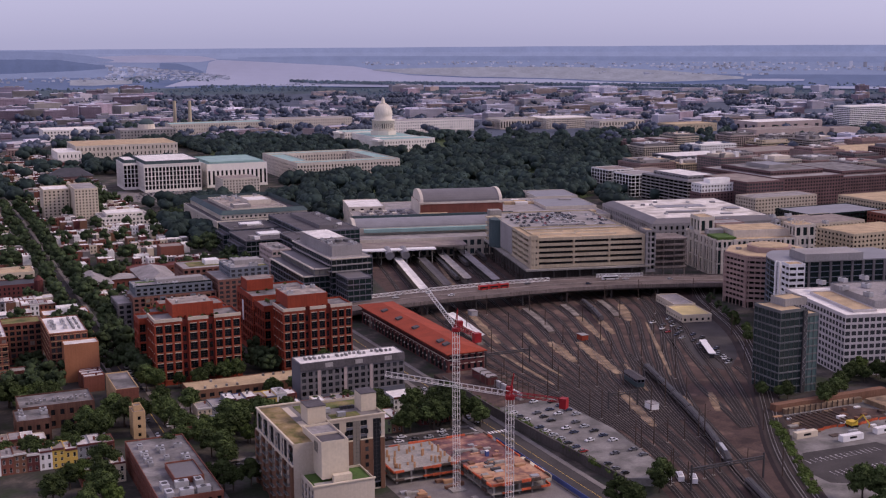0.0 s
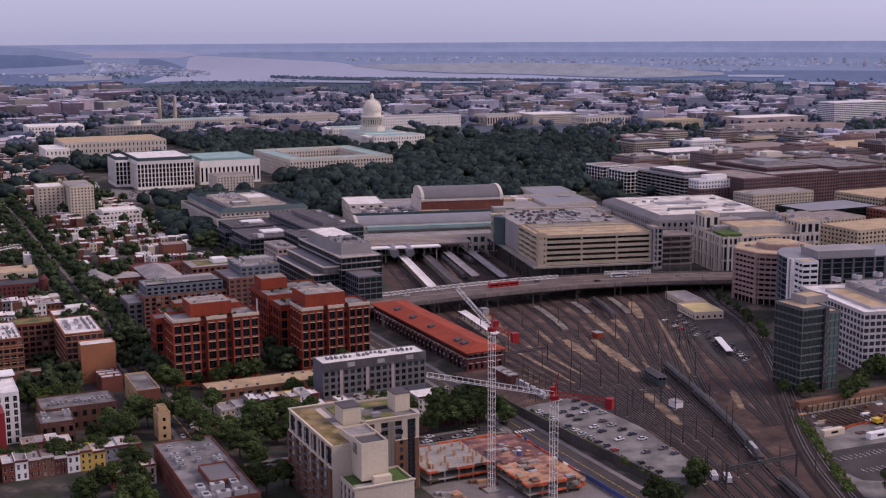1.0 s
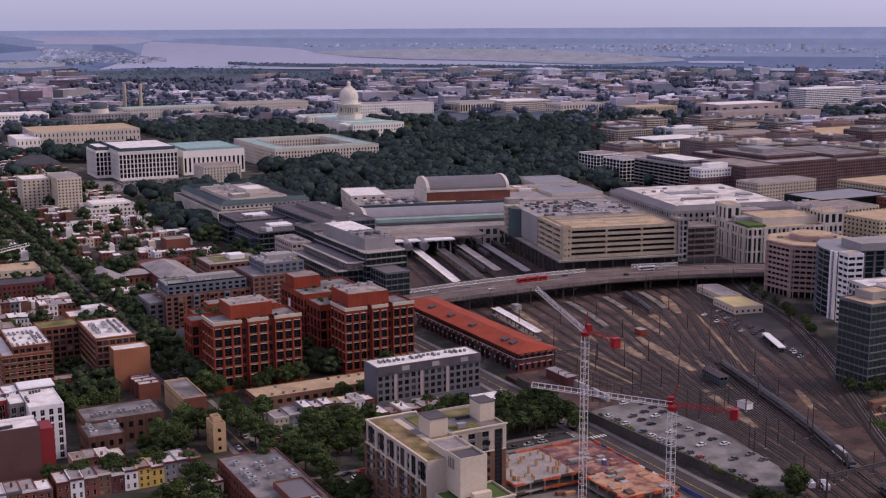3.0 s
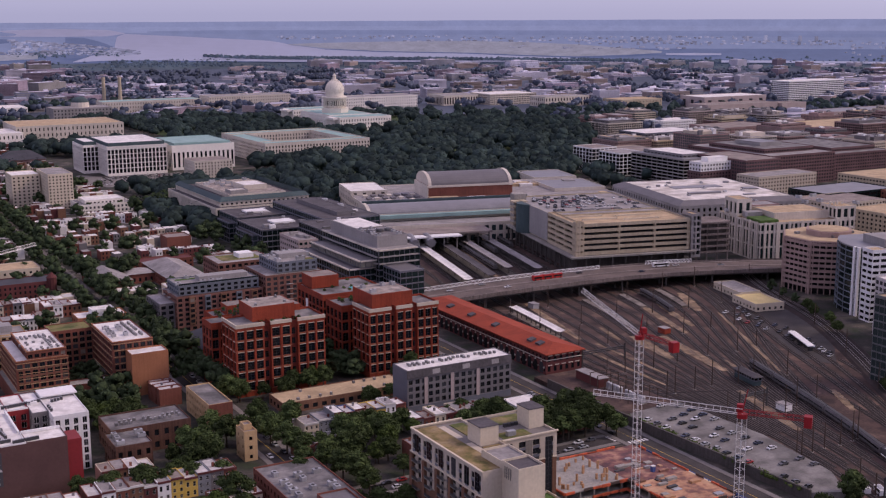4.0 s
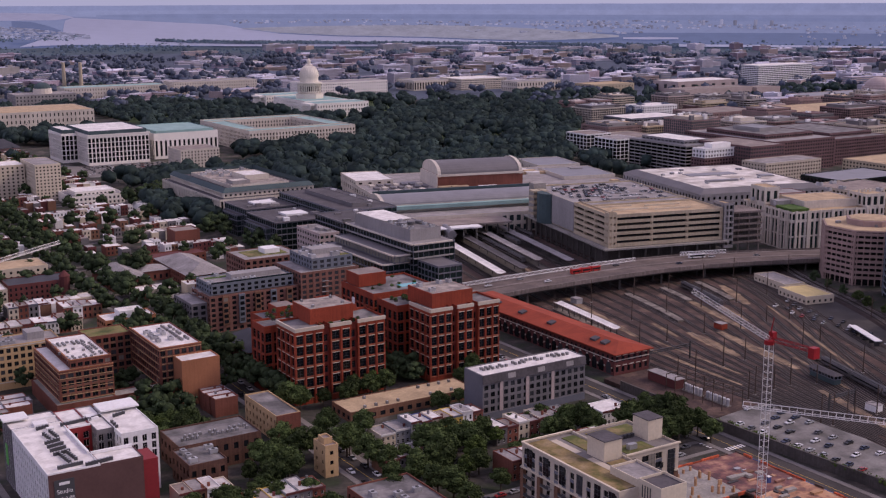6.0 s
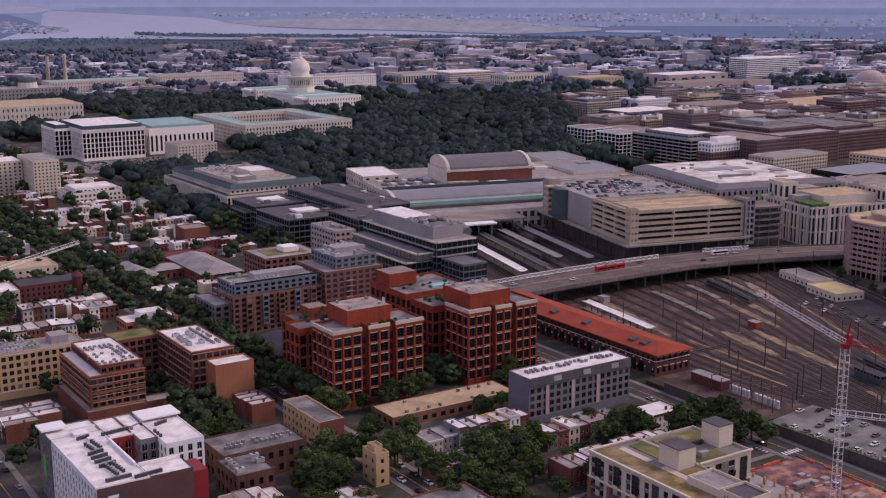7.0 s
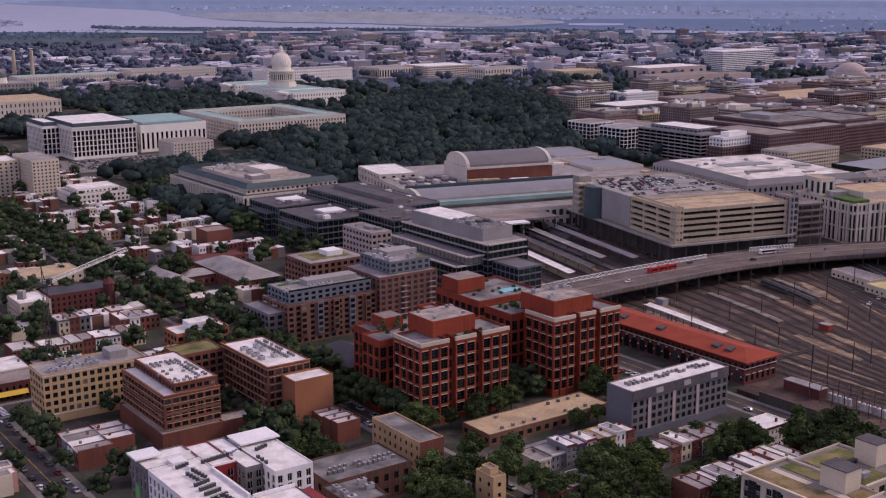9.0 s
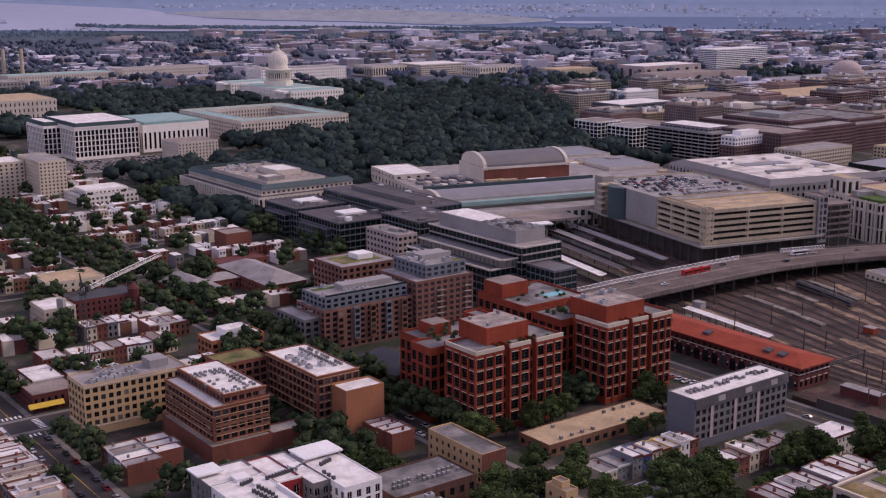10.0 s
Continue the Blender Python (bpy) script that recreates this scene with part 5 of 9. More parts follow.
# lane lines
for x0, y0, y1 in ((329, 54, 318), (329, -690, 30), (199.2, -690, 470), (57.5, 84, 425)):
    g = Geo()
    g.box(x0 - 0.09, x0 + 0.09, y0, y1, 0.045, 0.056)
    single("lane_line", g, "yellow", "painted yellow centre line of the street", "road marking", kind="structure")
p = thing("park_fountain", "pale stone fountain terrace in a clearing of the park", "fountain", -450, -630, 0.08)
g = Geo()
g.prism([(-450 + 26 * math.cos(6.2832 * i / 20), -630 + 18 * math.sin(6.2832 * i / 20)) for i in range(20)], 0.08, 0.5)
part("terrace", g, "pinkpanel", p)
g = Geo()
g.cone(-450, -630, 0.5, 1.3, 9, 9, 20)
part("basin", g, "lime", p)
g = Geo()
g.cone(-450, -630, 1.3, 5.0, 1.4, 0.5, 10)
part("jet_stand", g, "marble", p)
# lawns of the capitol grounds and the park
for pts in ([(-470, -985), (-640, -1010), (-760, -985), (-725, -800), (-605, -622), (-470, -520), (-330, -840), (-350, -905)], [(-505, -1270), (-640, -1270), (-640, -1015), (-506, -985)], [(-381, -1270), (-381, -985), (-160, -900), (-150, -1290)], [(-150, -660), (-330, -690), (-440, -425), (-330, -362), (-165, -345), (-80, -440)], [(-1490, -1005), (-770, -985), (-770, -900), (-1490, -895)]):
    g = Geo()
    g.prism(pts, -0.3, 0.07)
    single("lawn", g, "grass", "green park lawn under old trees", "lawn", kind="structure")
# ---- railway yard ----


def lerp_tab(tab, y):
    for (a, u), (b, v) in zip(tab, tab[1:]):
        if y <= b:
            k = max(0.0, (y - a) / (b - a))
            return u + (v - u) * k
    return tab[-1][1]


WEST = [(-190, -196), (60, -186), (130, -162), (171, -134), (236, -90), (304, -51), (357, -31), (390, -20), (480, 18), (600, 60)]
EAST = [(-190, -50), (60, -4), (160, 6), (215, 11), (275, 6), (340, 11), (400, 24), (480, 52), (600, 90)]


def smooth_tab(tab, y):
    return sum(lerp_tab(tab, y + d) for d in (-24, -12, 0, 12, 24)) / 5


g = Geo()
ys = [-190 + 10 * i for i in range(80)]
g.strip([(smooth_tab(WEST, y) - 8 if y < 62 else min(smooth_tab(WEST, y) - 8, smooth_tab([(60, -232), (93, -208), (142, -187), (196, -166), (263, -126), (328, -82), (388, -40), (435, -16), (600, 60)], y)), y, 0.08) for y in ys], [(smooth_tab(EAST, y) + 5, y, 0.08) for y in ys])
tagged(new("rail_yard", g.mesh("rail_yard", "ballast")), "brown gravel ballast of a wide railway yard", "rail yard", kind="structure")


def track(fx, y0, y1, step=8.0, z=0.0, rail="rail"):
    n = int((y1 - y0) / step)
    c = [(fx(y0 + (y1 - y0) * i / n), y0 + (y1 - y0) * i / n) for i in range(n + 1)]

    def off(k):
        out = []
        for i, (x, y) in enumerate(c):
            a, b = c[max(0, i - 1)], c[min(n, i + 1)]
            d = math.hypot(b[0] - a[0], b[1] - a[1])
            out.append((x + (b[1] - a[1]) / d * k, y - (b[0] - a[0]) / d * k))
        return out

    p = thing("railway_track", "steel rails on dark sleepers and gravel", "railway track", c[0][0], c[0][1], 0, "yard tracks")
    g = Geo()
    L, R = off(-1.45), off(1.45)
    g.strip([(x, y, z + 0.2) for x, y in L], [(x, y, z + 0.2) for x, y in R])
    for s, k in ((-1.9, L), (1.9, R)):
        o = off(s)
        a, b = [(x, y, z + 0.09) for x, y in o], [(x, y, z + 0.2) for x, y in k]
        g.strip(a, b) if s < 0 else g.strip(b, a)
    part("sleeper_bed", g, "sleeper", p, "dark gravel and sleepers")
    for s in (-0.76, 0.76):
        g = Geo()
        a, b = off(s - 0.1), off(s + 0.1)
        g.strip([(x, y, z + 0.38) for x, y in a], [(x, y, z + 0.38) for x, y in b])
        g.strip([(x, y, z + 0.2) for x, y in a], [(x, y, z + 0.38) for x, y in a])
        g.strip([(x, y, z + 0.38) for x, y in b], [(x, y, z + 0.2) for x, y in b])
        part("rail", g, rail, p)


NT = 19


def track_x(k):
    def fx(y):
        w, e = smooth_tab(WEST, max(y, 62)), smooth_tab(EAST, max(y, 62))
        x = w + (e - w) * (k / (NT - 1)) ** (1.0 if y < 250 else 0.95)
        return x - 0.24 * (62 - y) if y < 62 else x

    return fx


for k in range(NT):
    fx = track_x(k)
    track(fx, 15 if fx(62) < -112 else -175, (590, 330, 372)[k % 3])


def curve_x(y):
    return smooth_tab([(60, -232), (93, -208), (142, -187), (196, -166), (263, -126), (328, -82), (388, -40), (435, -16), (600, 60)], y)


# the outer pair of tracks stands on a low bank
g = Geo()
ys = [62 + 9 * i for i in range(60)]
L, R = [(curve_x(y) - 6.5, y) for y in ys], [(curve_x(y) + 6.5, y) for y in ys]
g.strip([(x - 2, y, 0) for x, y in L], [(x, y, 1.0) for x, y in L])
g.strip([(x, y, 1.0) for x, y in L], [(x, y, 1.0) for x, y in R])
g.strip([(x, y, 1.0) for x, y in R], [(x + 2, y, 0) for x, y in R])
single("railway_bank", g, "trackbed", "low dark bank under the curving outer tracks", "railway bank", kind="structure")
for o in (-2.6, 2.6):
    track(lambda y, o=o: curve_x(y) + o, 64, 590, z=0.95, rail="rail_bright")

# western sidings that swing in beside the service yard
for tab in ([(62, -176), (101, -160), (150, -136), (185, -120), (233, -98), (271, -76), (298, -67), (328, -58), (364, -44), (430, -14), (590, 57)], [(62, -184), (120, -160), (150, -146), (185, -128), (214, -112), (251, -97), (280, -84), (321, -66), (372, -41), (430, -15), (590, 55)], [(150, -154), (185, -137), (214, -120), (251, -104), (280, -90), (321, -70), (372, -43), (430, -16), (590, 54)], [(236, -121), (251, -113), (280, -98), (321, -76), (372, -47), (430, -18), (590, 52)], [(262, -117), (290, -102), (321, -83), (372, -51), (430, -20), (590, 50)]):
    track(lambda y, t=tab: smooth_tab(t, y), tab[0][0], 352)

# sandy strips and service roads between the tracks
for xa, ya, xb, yb, w in ((-38, 72, -17, 161, 5), (-8, 166, -4, 251, 2.5), (-47, 169, -37, 216, 7), (-62, 177, -46, 248, 7), (-29, 276, -12, 333, 5), (-99, 110, -78, 180, 5), (-110, 114, -92, 169, 5), (-142, 98, -120, 142, 7), (-70, 297, -54, 325, 4), (-53, 297, -47, 313, 3), (-93, -104, -62, 3, 3), (-60, 232, -42, 282, 2.5), (-43, 144, -36, 172, 3), (2, 100, 4, 160, 4), (-128, 150, -70, 262, 2.2), (-20, 172, -16, 240, 2.2)):
    g = Geo()
    n = 18
    d = math.hypot(xb - xa, yb - ya)
    nx, ny = (yb - ya) / d, -(xb - xa) / d
    c = [(xa + (xb - xa) * i / n, ya + (yb - ya) * i / n, w / 2 * (0.55 + 0.45 * math.sin(3.14 * (i + 0.5) / (n + 1)) + 0.14 * math.sin(i * 2.3) + 0.08 * math.sin(i * 5.1))) for i in range(n + 1)]
    g.strip([(x - nx * k, y - ny * k, 0.26) for x, y, k in c], [(x + nx * k, y + ny * k, 0.26) for x, y, k in c])
    tagged(new("sand_strip", g.mesh("sand_strip", "sand")), "pale sandy strip between the tracks", "ground", kind="structure")
# service yard inside the outer curve
g = Geo()
g.prism([(-196, 96), (-176, 88), (-150, 140), (-124, 190), (-98, 250), (-104, 268), (-128, 244), (-158, 200), (-178, 158)], 0.0, 0.12)
single("service_yard", g, "asphalt", "worn asphalt service yard with parked cars", "yard", kind="structure")

# platforms with canopies


def platform(k, y0, y1, w, roof, label, canopy=None):
    fx = track_x(k)
    n = 10
    ys = [y0 + (y1 - y0) * i / n for i in range(n + 1)]
    p = thing("platform", label, "railway platform", fx(y0), y0, 0, "platforms")
    g = Geo()
    g.prism([(fx(a) + w / 2, a) for a in ys] + [(fx(a) - w / 2, a) for a in reversed(ys)], 0, 1.2)
    # southern decks get darker concrete to paint in the trench's shade
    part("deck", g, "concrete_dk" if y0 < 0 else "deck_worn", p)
    if canopy:
        g = Geo()
        c0, c1 = canopy
        ys = [c0 + (c1 - c0) * i / n for i in range(n + 1)]
        for s in (-1, 1):
            for a, b in zip(ys, ys[1:]):
                q = [(fx(a), a, 4.9), (fx(a) + s * w * 0.62, a, 5.5), (fx(b) + s * w * 0.62, b, 5.5), (fx(b), b, 4.9)]
                q = q if s > 0 else [q[3], q[2], q[1], q[0]]
                g.hexa(q + [(x, y, z + 0.3) for x, y, z in q])
        part("canopy", g, roof, p)
        for y in ys:
            g = Geo()
            g.box(fx(y) - 0.2, fx(y) + 0.2, y - 0.2, y + 0.2, 1.2, 5.0)
            part("post", g, "steel_dk", p)


platform(14.5, -165, 18, 5.5, "roof_dk", "long railway platform with a dark grey canopy", (-160, 8))
platform(12.5, -165, 18, 5.5, "roof_grey", "long railway platform with a grey canopy", (-160, -8))
platform(10.5, -165, 18, 5.5, "roof_grey", "long railway platform with a grey canopy", (-160, 5))
platform(16.5, -165, 14, 5.5, "roof_white", "long railway platform with a white canopy", (-150, 12))
platform(16.5, 90, 158, 4.5, "roof_white", "platform with a white canopy beside the express building", (92, 156))
platform(10.5, 84, 150, 4.5, "concrete_dk", "bare concrete platform between tracks")
platform(7.5, 84, 118, 4.5, "concrete_dk", "bare concrete platform between tracks")
platform(4.5, 84, 130, 4.5, "concrete_dk", "bare concrete platform between tracks")

# trains


def train_car(fx, y0, ln, kind, h=3.9):
    dark = kind == "engine"
    p = thing("rail_car", "dark locomotive with a sloped nose" if dark else "ribbed silver passenger coach", "train", fx(y0), y0, 0.38, "train")
    y1 = y0 + ln
    xa, xb = fx(y0), fx(y1)
    u = Vector((xb - xa, y1 - y0, 0)).normalized()
    v = Vector((u.y, -u.x, 0))
    o = Vector((xa, y0, 0))

    def bx(a, b, c, d, e, f, m, name, label=""):
        g = Geo()
        q = [o + u * s + v * t + Vector((0, 0, z)) for z in (e, f) for s, t in ((a, c), (a, d), (b, d), (b, c))]
        g.hexa([q[i] for i in (0, 1, 2, 3, 4, 5, 6, 7)])
        return part(name, g, m, p, label)

    L = (Vector((xb, y1, 0)) - o).length - 0.8
    g = Geo()
    prof = [(-1.5, 1.2), (1.5, 1.2), (1.55, 2.8), (1.2, h + 0.1), (0, h + 0.4), (-1.2, h + 0.1), (-1.55, 2.8)]
    nose = 5 if dark else 0.0
    rows = []
    for s, k in ((0, 1.0), (L - nose, 1.0), (L, 0.62 if dark else 1.0)):
        rows.append([o + u * s + v * t * (0.9 if k < 1 else 1) + Vector((0, 0, 1.2 + (z - 1.2) * k)) for t, z in prof])
    n = len(prof)
    for r in rows:
        g.v += [tuple(q) for q in r]
    for j in range(2):
        g.f += [(j * n + i, (j + 1) * n + i, (j + 1) * n + (i + 1) % n, j * n + (i + 1) % n) for i in range(n)]
    g.f += [tuple(range(n)), tuple(reversed(range(2 * n, 3 * n)))]
    g.m += [0] * len(g.f)
    part("body", g, "steel_dk" if dark else "train", p)
    if dark:
        bx(0.5, L - nose, -1.58, -1.5, 1.35, 1.85, "white", "stripe", "white painted stripe")
        bx(0.5, L - nose, 1.5, 1.58, 1.35, 1.85, "white", "stripe", "white painted stripe")
        bx(L - 1.2, L + 0.1, -1.3, 1.3, 1.0, 1.9, "steel", "bumper", "pale steel bumper")
        bx(2, L - 7, -0.8, 0.8, h + 0.35, h + 0.7, "steel", "roof_grille", "pale steel roof grille")
    if not dark:
        for t in (-1.56, 1.5):
            bx(1, L - 1, t, t + 0.06, 2.3, 3.1, "glass", "window_band")
        bx(0.6, L - 0.6, -0.9, 0.9, h + 0.2, h + 0.45, "steel_dk", "roof_pod")
    for a in (2.5, L - 5):
        bx(a, a + 2.6, -1.2, 1.2, 0.38, 1.2, "steel_dk", "bogie")


MAIN = [(200, -80), (257, -60.3), (307, -44.6), (350, -29.5), (371, -20.5), (392, -9), (436, 4), (520, 38), (600, 70)]


def main_x(y):
    return smooth_tab(MAIN, y)


track(main_x, 210, 590)
y = 391
for i in range(6):
    train_car(main_x, y - (18 if i == 0 else 25), 18 if i == 0 else 25, "engine" if i == 0 else "coach")
    y -= 18 if i == 0 else 25
for i in range(3):
    train_car(main_x, 414 + 25.5 * i, 25, "coach")
for k, y0, n in ((13, -150, 5), (9, -140, 2), (6, 88, 2), (11, -150, 3)):
    for i in range(n):
        train_car(track_x(k), y0 + 25.5 * i, 25, "coach")

# catenary poles
POLE = None


def pole(x, y, h=13.0, arm=0):
    global POLE
    if POLE is None:
        p = thing("catenary_pole", "tall rusty steel catenary pole with a bracket arm", "pole", x, y, 0, "catenary poles")
        g = Geo()
        g.cone(x, y, 0, h, 0.32, 0.2, 6)
        part("mast", g, "rust", p)
        g = Geo()
        g.tube((x, y, h * 0.72), (x - 3.2, y, h * 0.78), 0.1)
        g.tube((x, y, h * 0.85), (x - 2.8, y, h * 0.78), 0.07)
        part("arm", g, "rust", p)
        g = Geo()
        g.box(x - 0.55, x + 0.55, y - 0.55, y + 0.55, 0, 0.4)
        part("footing", g, "concrete", p)
        POLE = p
    else:
        copy_thing(POLE, Matrix.Translation((x, y, 0)) @ Matrix.Scale(h / 13.0, 4, (0, 0, 1)) @ Matrix.Rotation(radians(arm), 4, "Z"))


rnd = random.Random(4)
for k in (1.5, 4.5, 7.5, 10.5, 13.5, 16.5, 18.4):
    for y in range(90, 420, 44):
        pole(track_x(k)(y + rnd.uniform(-10, 10)) + 0.0, y + rnd.uniform(-3, 3), rnd.choice((9, 11, 13, 14)), rnd.choice((0, 180)))
for y in range(100, 420, 52):
    pole(curve_x(y) + 6.2, y, 13)


def gantry(y, k0, k1, h=9.0, ends=None):
    xa, xb = ends or (track_x(k0)(y), track_x(k1)(y))
    p = thing("catenary_gantry", "dark steel lattice gantry across several tracks", "gantry", xa, y, 0)
    for x in (xa, xb):
        g = Geo()
        g.box(x - 0.3, x + 0.3, y - 0.3, y + 0.3, 0, h + 1.5)
        part("post", g, "steel_dk", p)
    for z in (h - 1.1, h):
        g = Geo()
        g.box(xa, xb, y - 0.3, y + 0.3, z - 0.22, z + 0.22)
        part("chord", g, "steel_dk", p)
    n = int(abs(xb - xa) / 2.2)
    for i in range(n):
        g = Geo()
        g.tube((xa + (xb - xa) * i / n, y, h - 1.1 if i % 2 else h), (xa + (xb - xa) * (i + 1) / n, y, h if i % 2 else h - 1.1), 0.16)
        part("brace", g, "steel_dk", p)


gantry(408, 0.4, 10.5, 9.5, (-15.0, 21.0))
gantry(300, 8.5, 13.5, 8)
gantry(205, 14.5, 18.6, 8)

MT["deck_grey"] = patchy(mat("worn_deck", (0.2, 0.19, 0.185), 0.9, 0.2, 0.1, 1.0), ((0.11, 0.104, 0.098), (0.175, 0.164, 0.155), (0.225, 0.212, 0.20)), 0.09)
# parking deck east of the tracks, with its retaining wall
LOT = [(14, 281), (48, 285), (46, 330), (42, 392), (30, 398), (19, 380), (12, 335)]
g = Geo()
g.prism(LOT, 0, 3.4)
single("parking_deck", g, "deck_grey", "grey raised asphalt car park beside the tracks", "car park", kind="structure")
g = Geo()
g.prism([(48.05, 225), (48.9, 225), (48.9, 285), (46.9, 330), (42.9, 392), (42.05, 392), (46.05, 330), (48.05, 285)], 0, 4.5)
single("retaining_wall", g, "concrete_dk", "stained dark concrete retaining wall along the street", "wall", kind="structure")
g = Geo()
g.prism([(22, 212), (48, 212), (48, 281), (14, 281)], 0, 2.0)
single("yard_terrace", g, "ballast", "raised gravel terrace beside the tracks", "ground", kind="structure")

# electrical yard
p = thing("control_hut", "low dark brick equipment hut beside the tracks", "hut", 28, 233, 2.0)
addbox(p, "body", 25.5, 31, 224, 243, 2, 6.2, "brick_dk")
addbox(p, "roof_slab", 25.2, 31.3, 223.7, 243.3, 6.2, 6.5, "roof_grey")
TANK = None
for i in range(11):
    x, y = 27.5, 246 + i * 2.5 + (2.0 if i > 4 else 0)
    if TANK is None:
        TANK = thing("transformer", "white cylindrical transformer tank on a plinth", "transformer", x, y, 2.0, "transformers")
        addbox(TANK, "plinth", x - 1.1, x + 1.1, y - 1.1, y + 1.1, 2.0, 2.5, "concrete")
        g = Geo()
        g.cone(x, y, 2.5, 5.2, 0.95, 0.95, 12)
        g.cone(x, y, 5.2, 5.6, 0.95, 0.5, 12)
        part("tank", g, "steel", TANK)
    else:
        copy_thing(TANK, Matrix.Translation((x, y, 2.0)))
for y in range(240, 282, 6):
    p = thing("switchgear_frame", "dark steel frame with insulators", "switchgear", 23, y, 2.0, "switchgear frames")
    for x in (21.5, 34):
        addbox(p, "post", x - 0.15, x + 0.15, y - 0.15, y + 0.15, 2, 9.5, "rust")
    addbox(p, "beam", 21.4, 34.1, y - 0.12, y + 0.12, 9.2, 9.5, "rust")

# signal tower, sheds and boxes in the yard
p = thing("signal_tower", "weathered green timber signal cabin with a low hipped roof", "signal cabin", -44, 266, 0)
SG = rot_about(-44, 266, -10) @ Matrix.Translation((-44, 266, 0)) @ Matrix.Diagonal((0.8, 0.68, 0.85, 1)) @ Matrix.Translation((44, -266, 0))


def cab(nm, x0, x1, y0, y1, z0, z1, m):
    g = Geo()
    g.box(x0, x1, y0, y1, z0, z1)
    return part(nm, g.xf(SG), m, p)


cab("body", -46.5, -41.5, 253, 279, 0, 3.0, "roof_tealdk")
cab("cabin", -46.8, -41.2, 252.7, 279.3, 3.0, 5.4, "greypanel")
for i in range(8):
    cab("window", -41.22, -41.1, 253.6 + i * 3.2, 255.8 + i * 3.2, 3.5, 5.0, "glass")
for i in range(2):
    cab("window", -46.2 + i * 2.6, -44.2 + i * 2.6, 279.28, 279.4, 3.5, 5.0, "glass")
g = Geo()
c = [(-48, 251.5, 5.4), (-40, 251.5, 5.4), (-40, 280.5, 5.4), (-48, 280.5, 5.4)]
r0, r1 = (-44, 255, 6.8), (-44, 277, 6.8)
for f in ((c[1], c[2], r1, r0), (c[3], c[0], r0, r1), (c[2], c[3], r1), (c[0], c[1], r0), (c[3], c[2], c[1], c[0])):
    g.face(f)
part("hipped_roof", g.xf(SG), "roof_dk", p)
building("long low yard shed with a pale roof", [(-171, -151, 136, 164, 0, 5.2, dict(roof="roof_yellow")), (-181, -166, 100, 134, 0, 5.0, dict(roof="roof_grey"))], "yard_shed", "shed", wall="cream", bay=4, fh=4, wf=0.4, hf=0.4, rot=-13)
for x, y, m, lab in ((-27, 308, "white", "white equipment box"), (-68, 172, "roof_red", "small red equipment hut"), (-36, 84, "steel", "grey equipment cabinet")):
    p = thing("equipment_hut", lab + " among the tracks", "hut", x, y, 0.2)
    addbox(p, "body", x - 2.2, x + 2.2, y - 3, y + 3, 0.1, 3.2, m)
    addbox(p, "lid", x - 2.4, x + 2.4, y - 3.2, y + 3.2, 3.2, 3.45, "roof_grey")

# ---- the street bridge over the tracks ----
BR = [(70, 50, 4.5), (40, 52, 6.5), (20, 54, 8.0), (-10, 56, 9.2), (-45, 57, 9.6), (-80, 57.5, 9.6), (-115, 58.5, 9.2), (-150, 63, 8.8), (-185, 71, 8.2), (-225, 83, 7.4), (-270, 97, 6), (-330, 112, 4)]
W2 = 17.5
brn = []
for i, (x, y, z) in enumerate(BR):
    a, b = BR[max(0, i - 1)], BR[min(len(BR) - 1, i + 1)]
    d = math.hypot(b[0] - a[0], b[1] - a[1])
    brn.append(((b[1] - a[1]) / d, -(b[0] - a[0]) / d))
p = thing("street_bridge", "long curved concrete street bridge over the railway", "bridge", -80, 57, 0, kind="structure")


def ribbon(off0, off1, dz0, dz1):
    g = Geo()
    for i in range(len(BR) - 1):
        q = []
        for z in (dz0, dz1):
            for j, o in ((i, off0), (i, off1), (i + 1, off1), (i + 1, off0)):
                q.append((BR[j][0] + brn[j][0] * o, BR[j][1] + brn[j][1] * o, BR[j][2] + z))
        g.hexa([q[k] for k in (3, 2, 1, 0, 7, 6, 5, 4)])
    return g


part("deck", ribbon(-W2, W2, -1.3, 0.0), "bridge_conc", p)
part("carriageway", ribbon(-W2 + 4.5, W2 - 4.5, 0.004, 0.06), "worn_road", p, "dusty brown worn asphalt")
part("pavement", ribbon(-W2 + 0.6, -W2 + 4.4, 0.004, 0.2), "bridge_conc", p)
part("pavement", ribbon(W2 - 4.4, W2 - 0.6, 0.004, 0.2), "bridge_conc", p)
part("median", ribbon(-2.2, 1.2, 0.07, 0.3), "bridge_conc", p, "raised tram stop median")
part("parapet", ribbon(W2 - 0.45, W2, 0.004, 1.25), "bridge_conc", p)
part("parapet", ribbon(-W2, -W2 + 0.45, 0.004, 1.25), "bridge_conc", p)
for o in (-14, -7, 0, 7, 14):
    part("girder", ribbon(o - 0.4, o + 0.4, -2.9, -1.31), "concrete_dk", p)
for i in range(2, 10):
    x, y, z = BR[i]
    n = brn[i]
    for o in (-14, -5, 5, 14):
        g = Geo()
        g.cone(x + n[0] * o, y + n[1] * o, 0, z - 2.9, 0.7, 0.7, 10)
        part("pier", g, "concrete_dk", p)
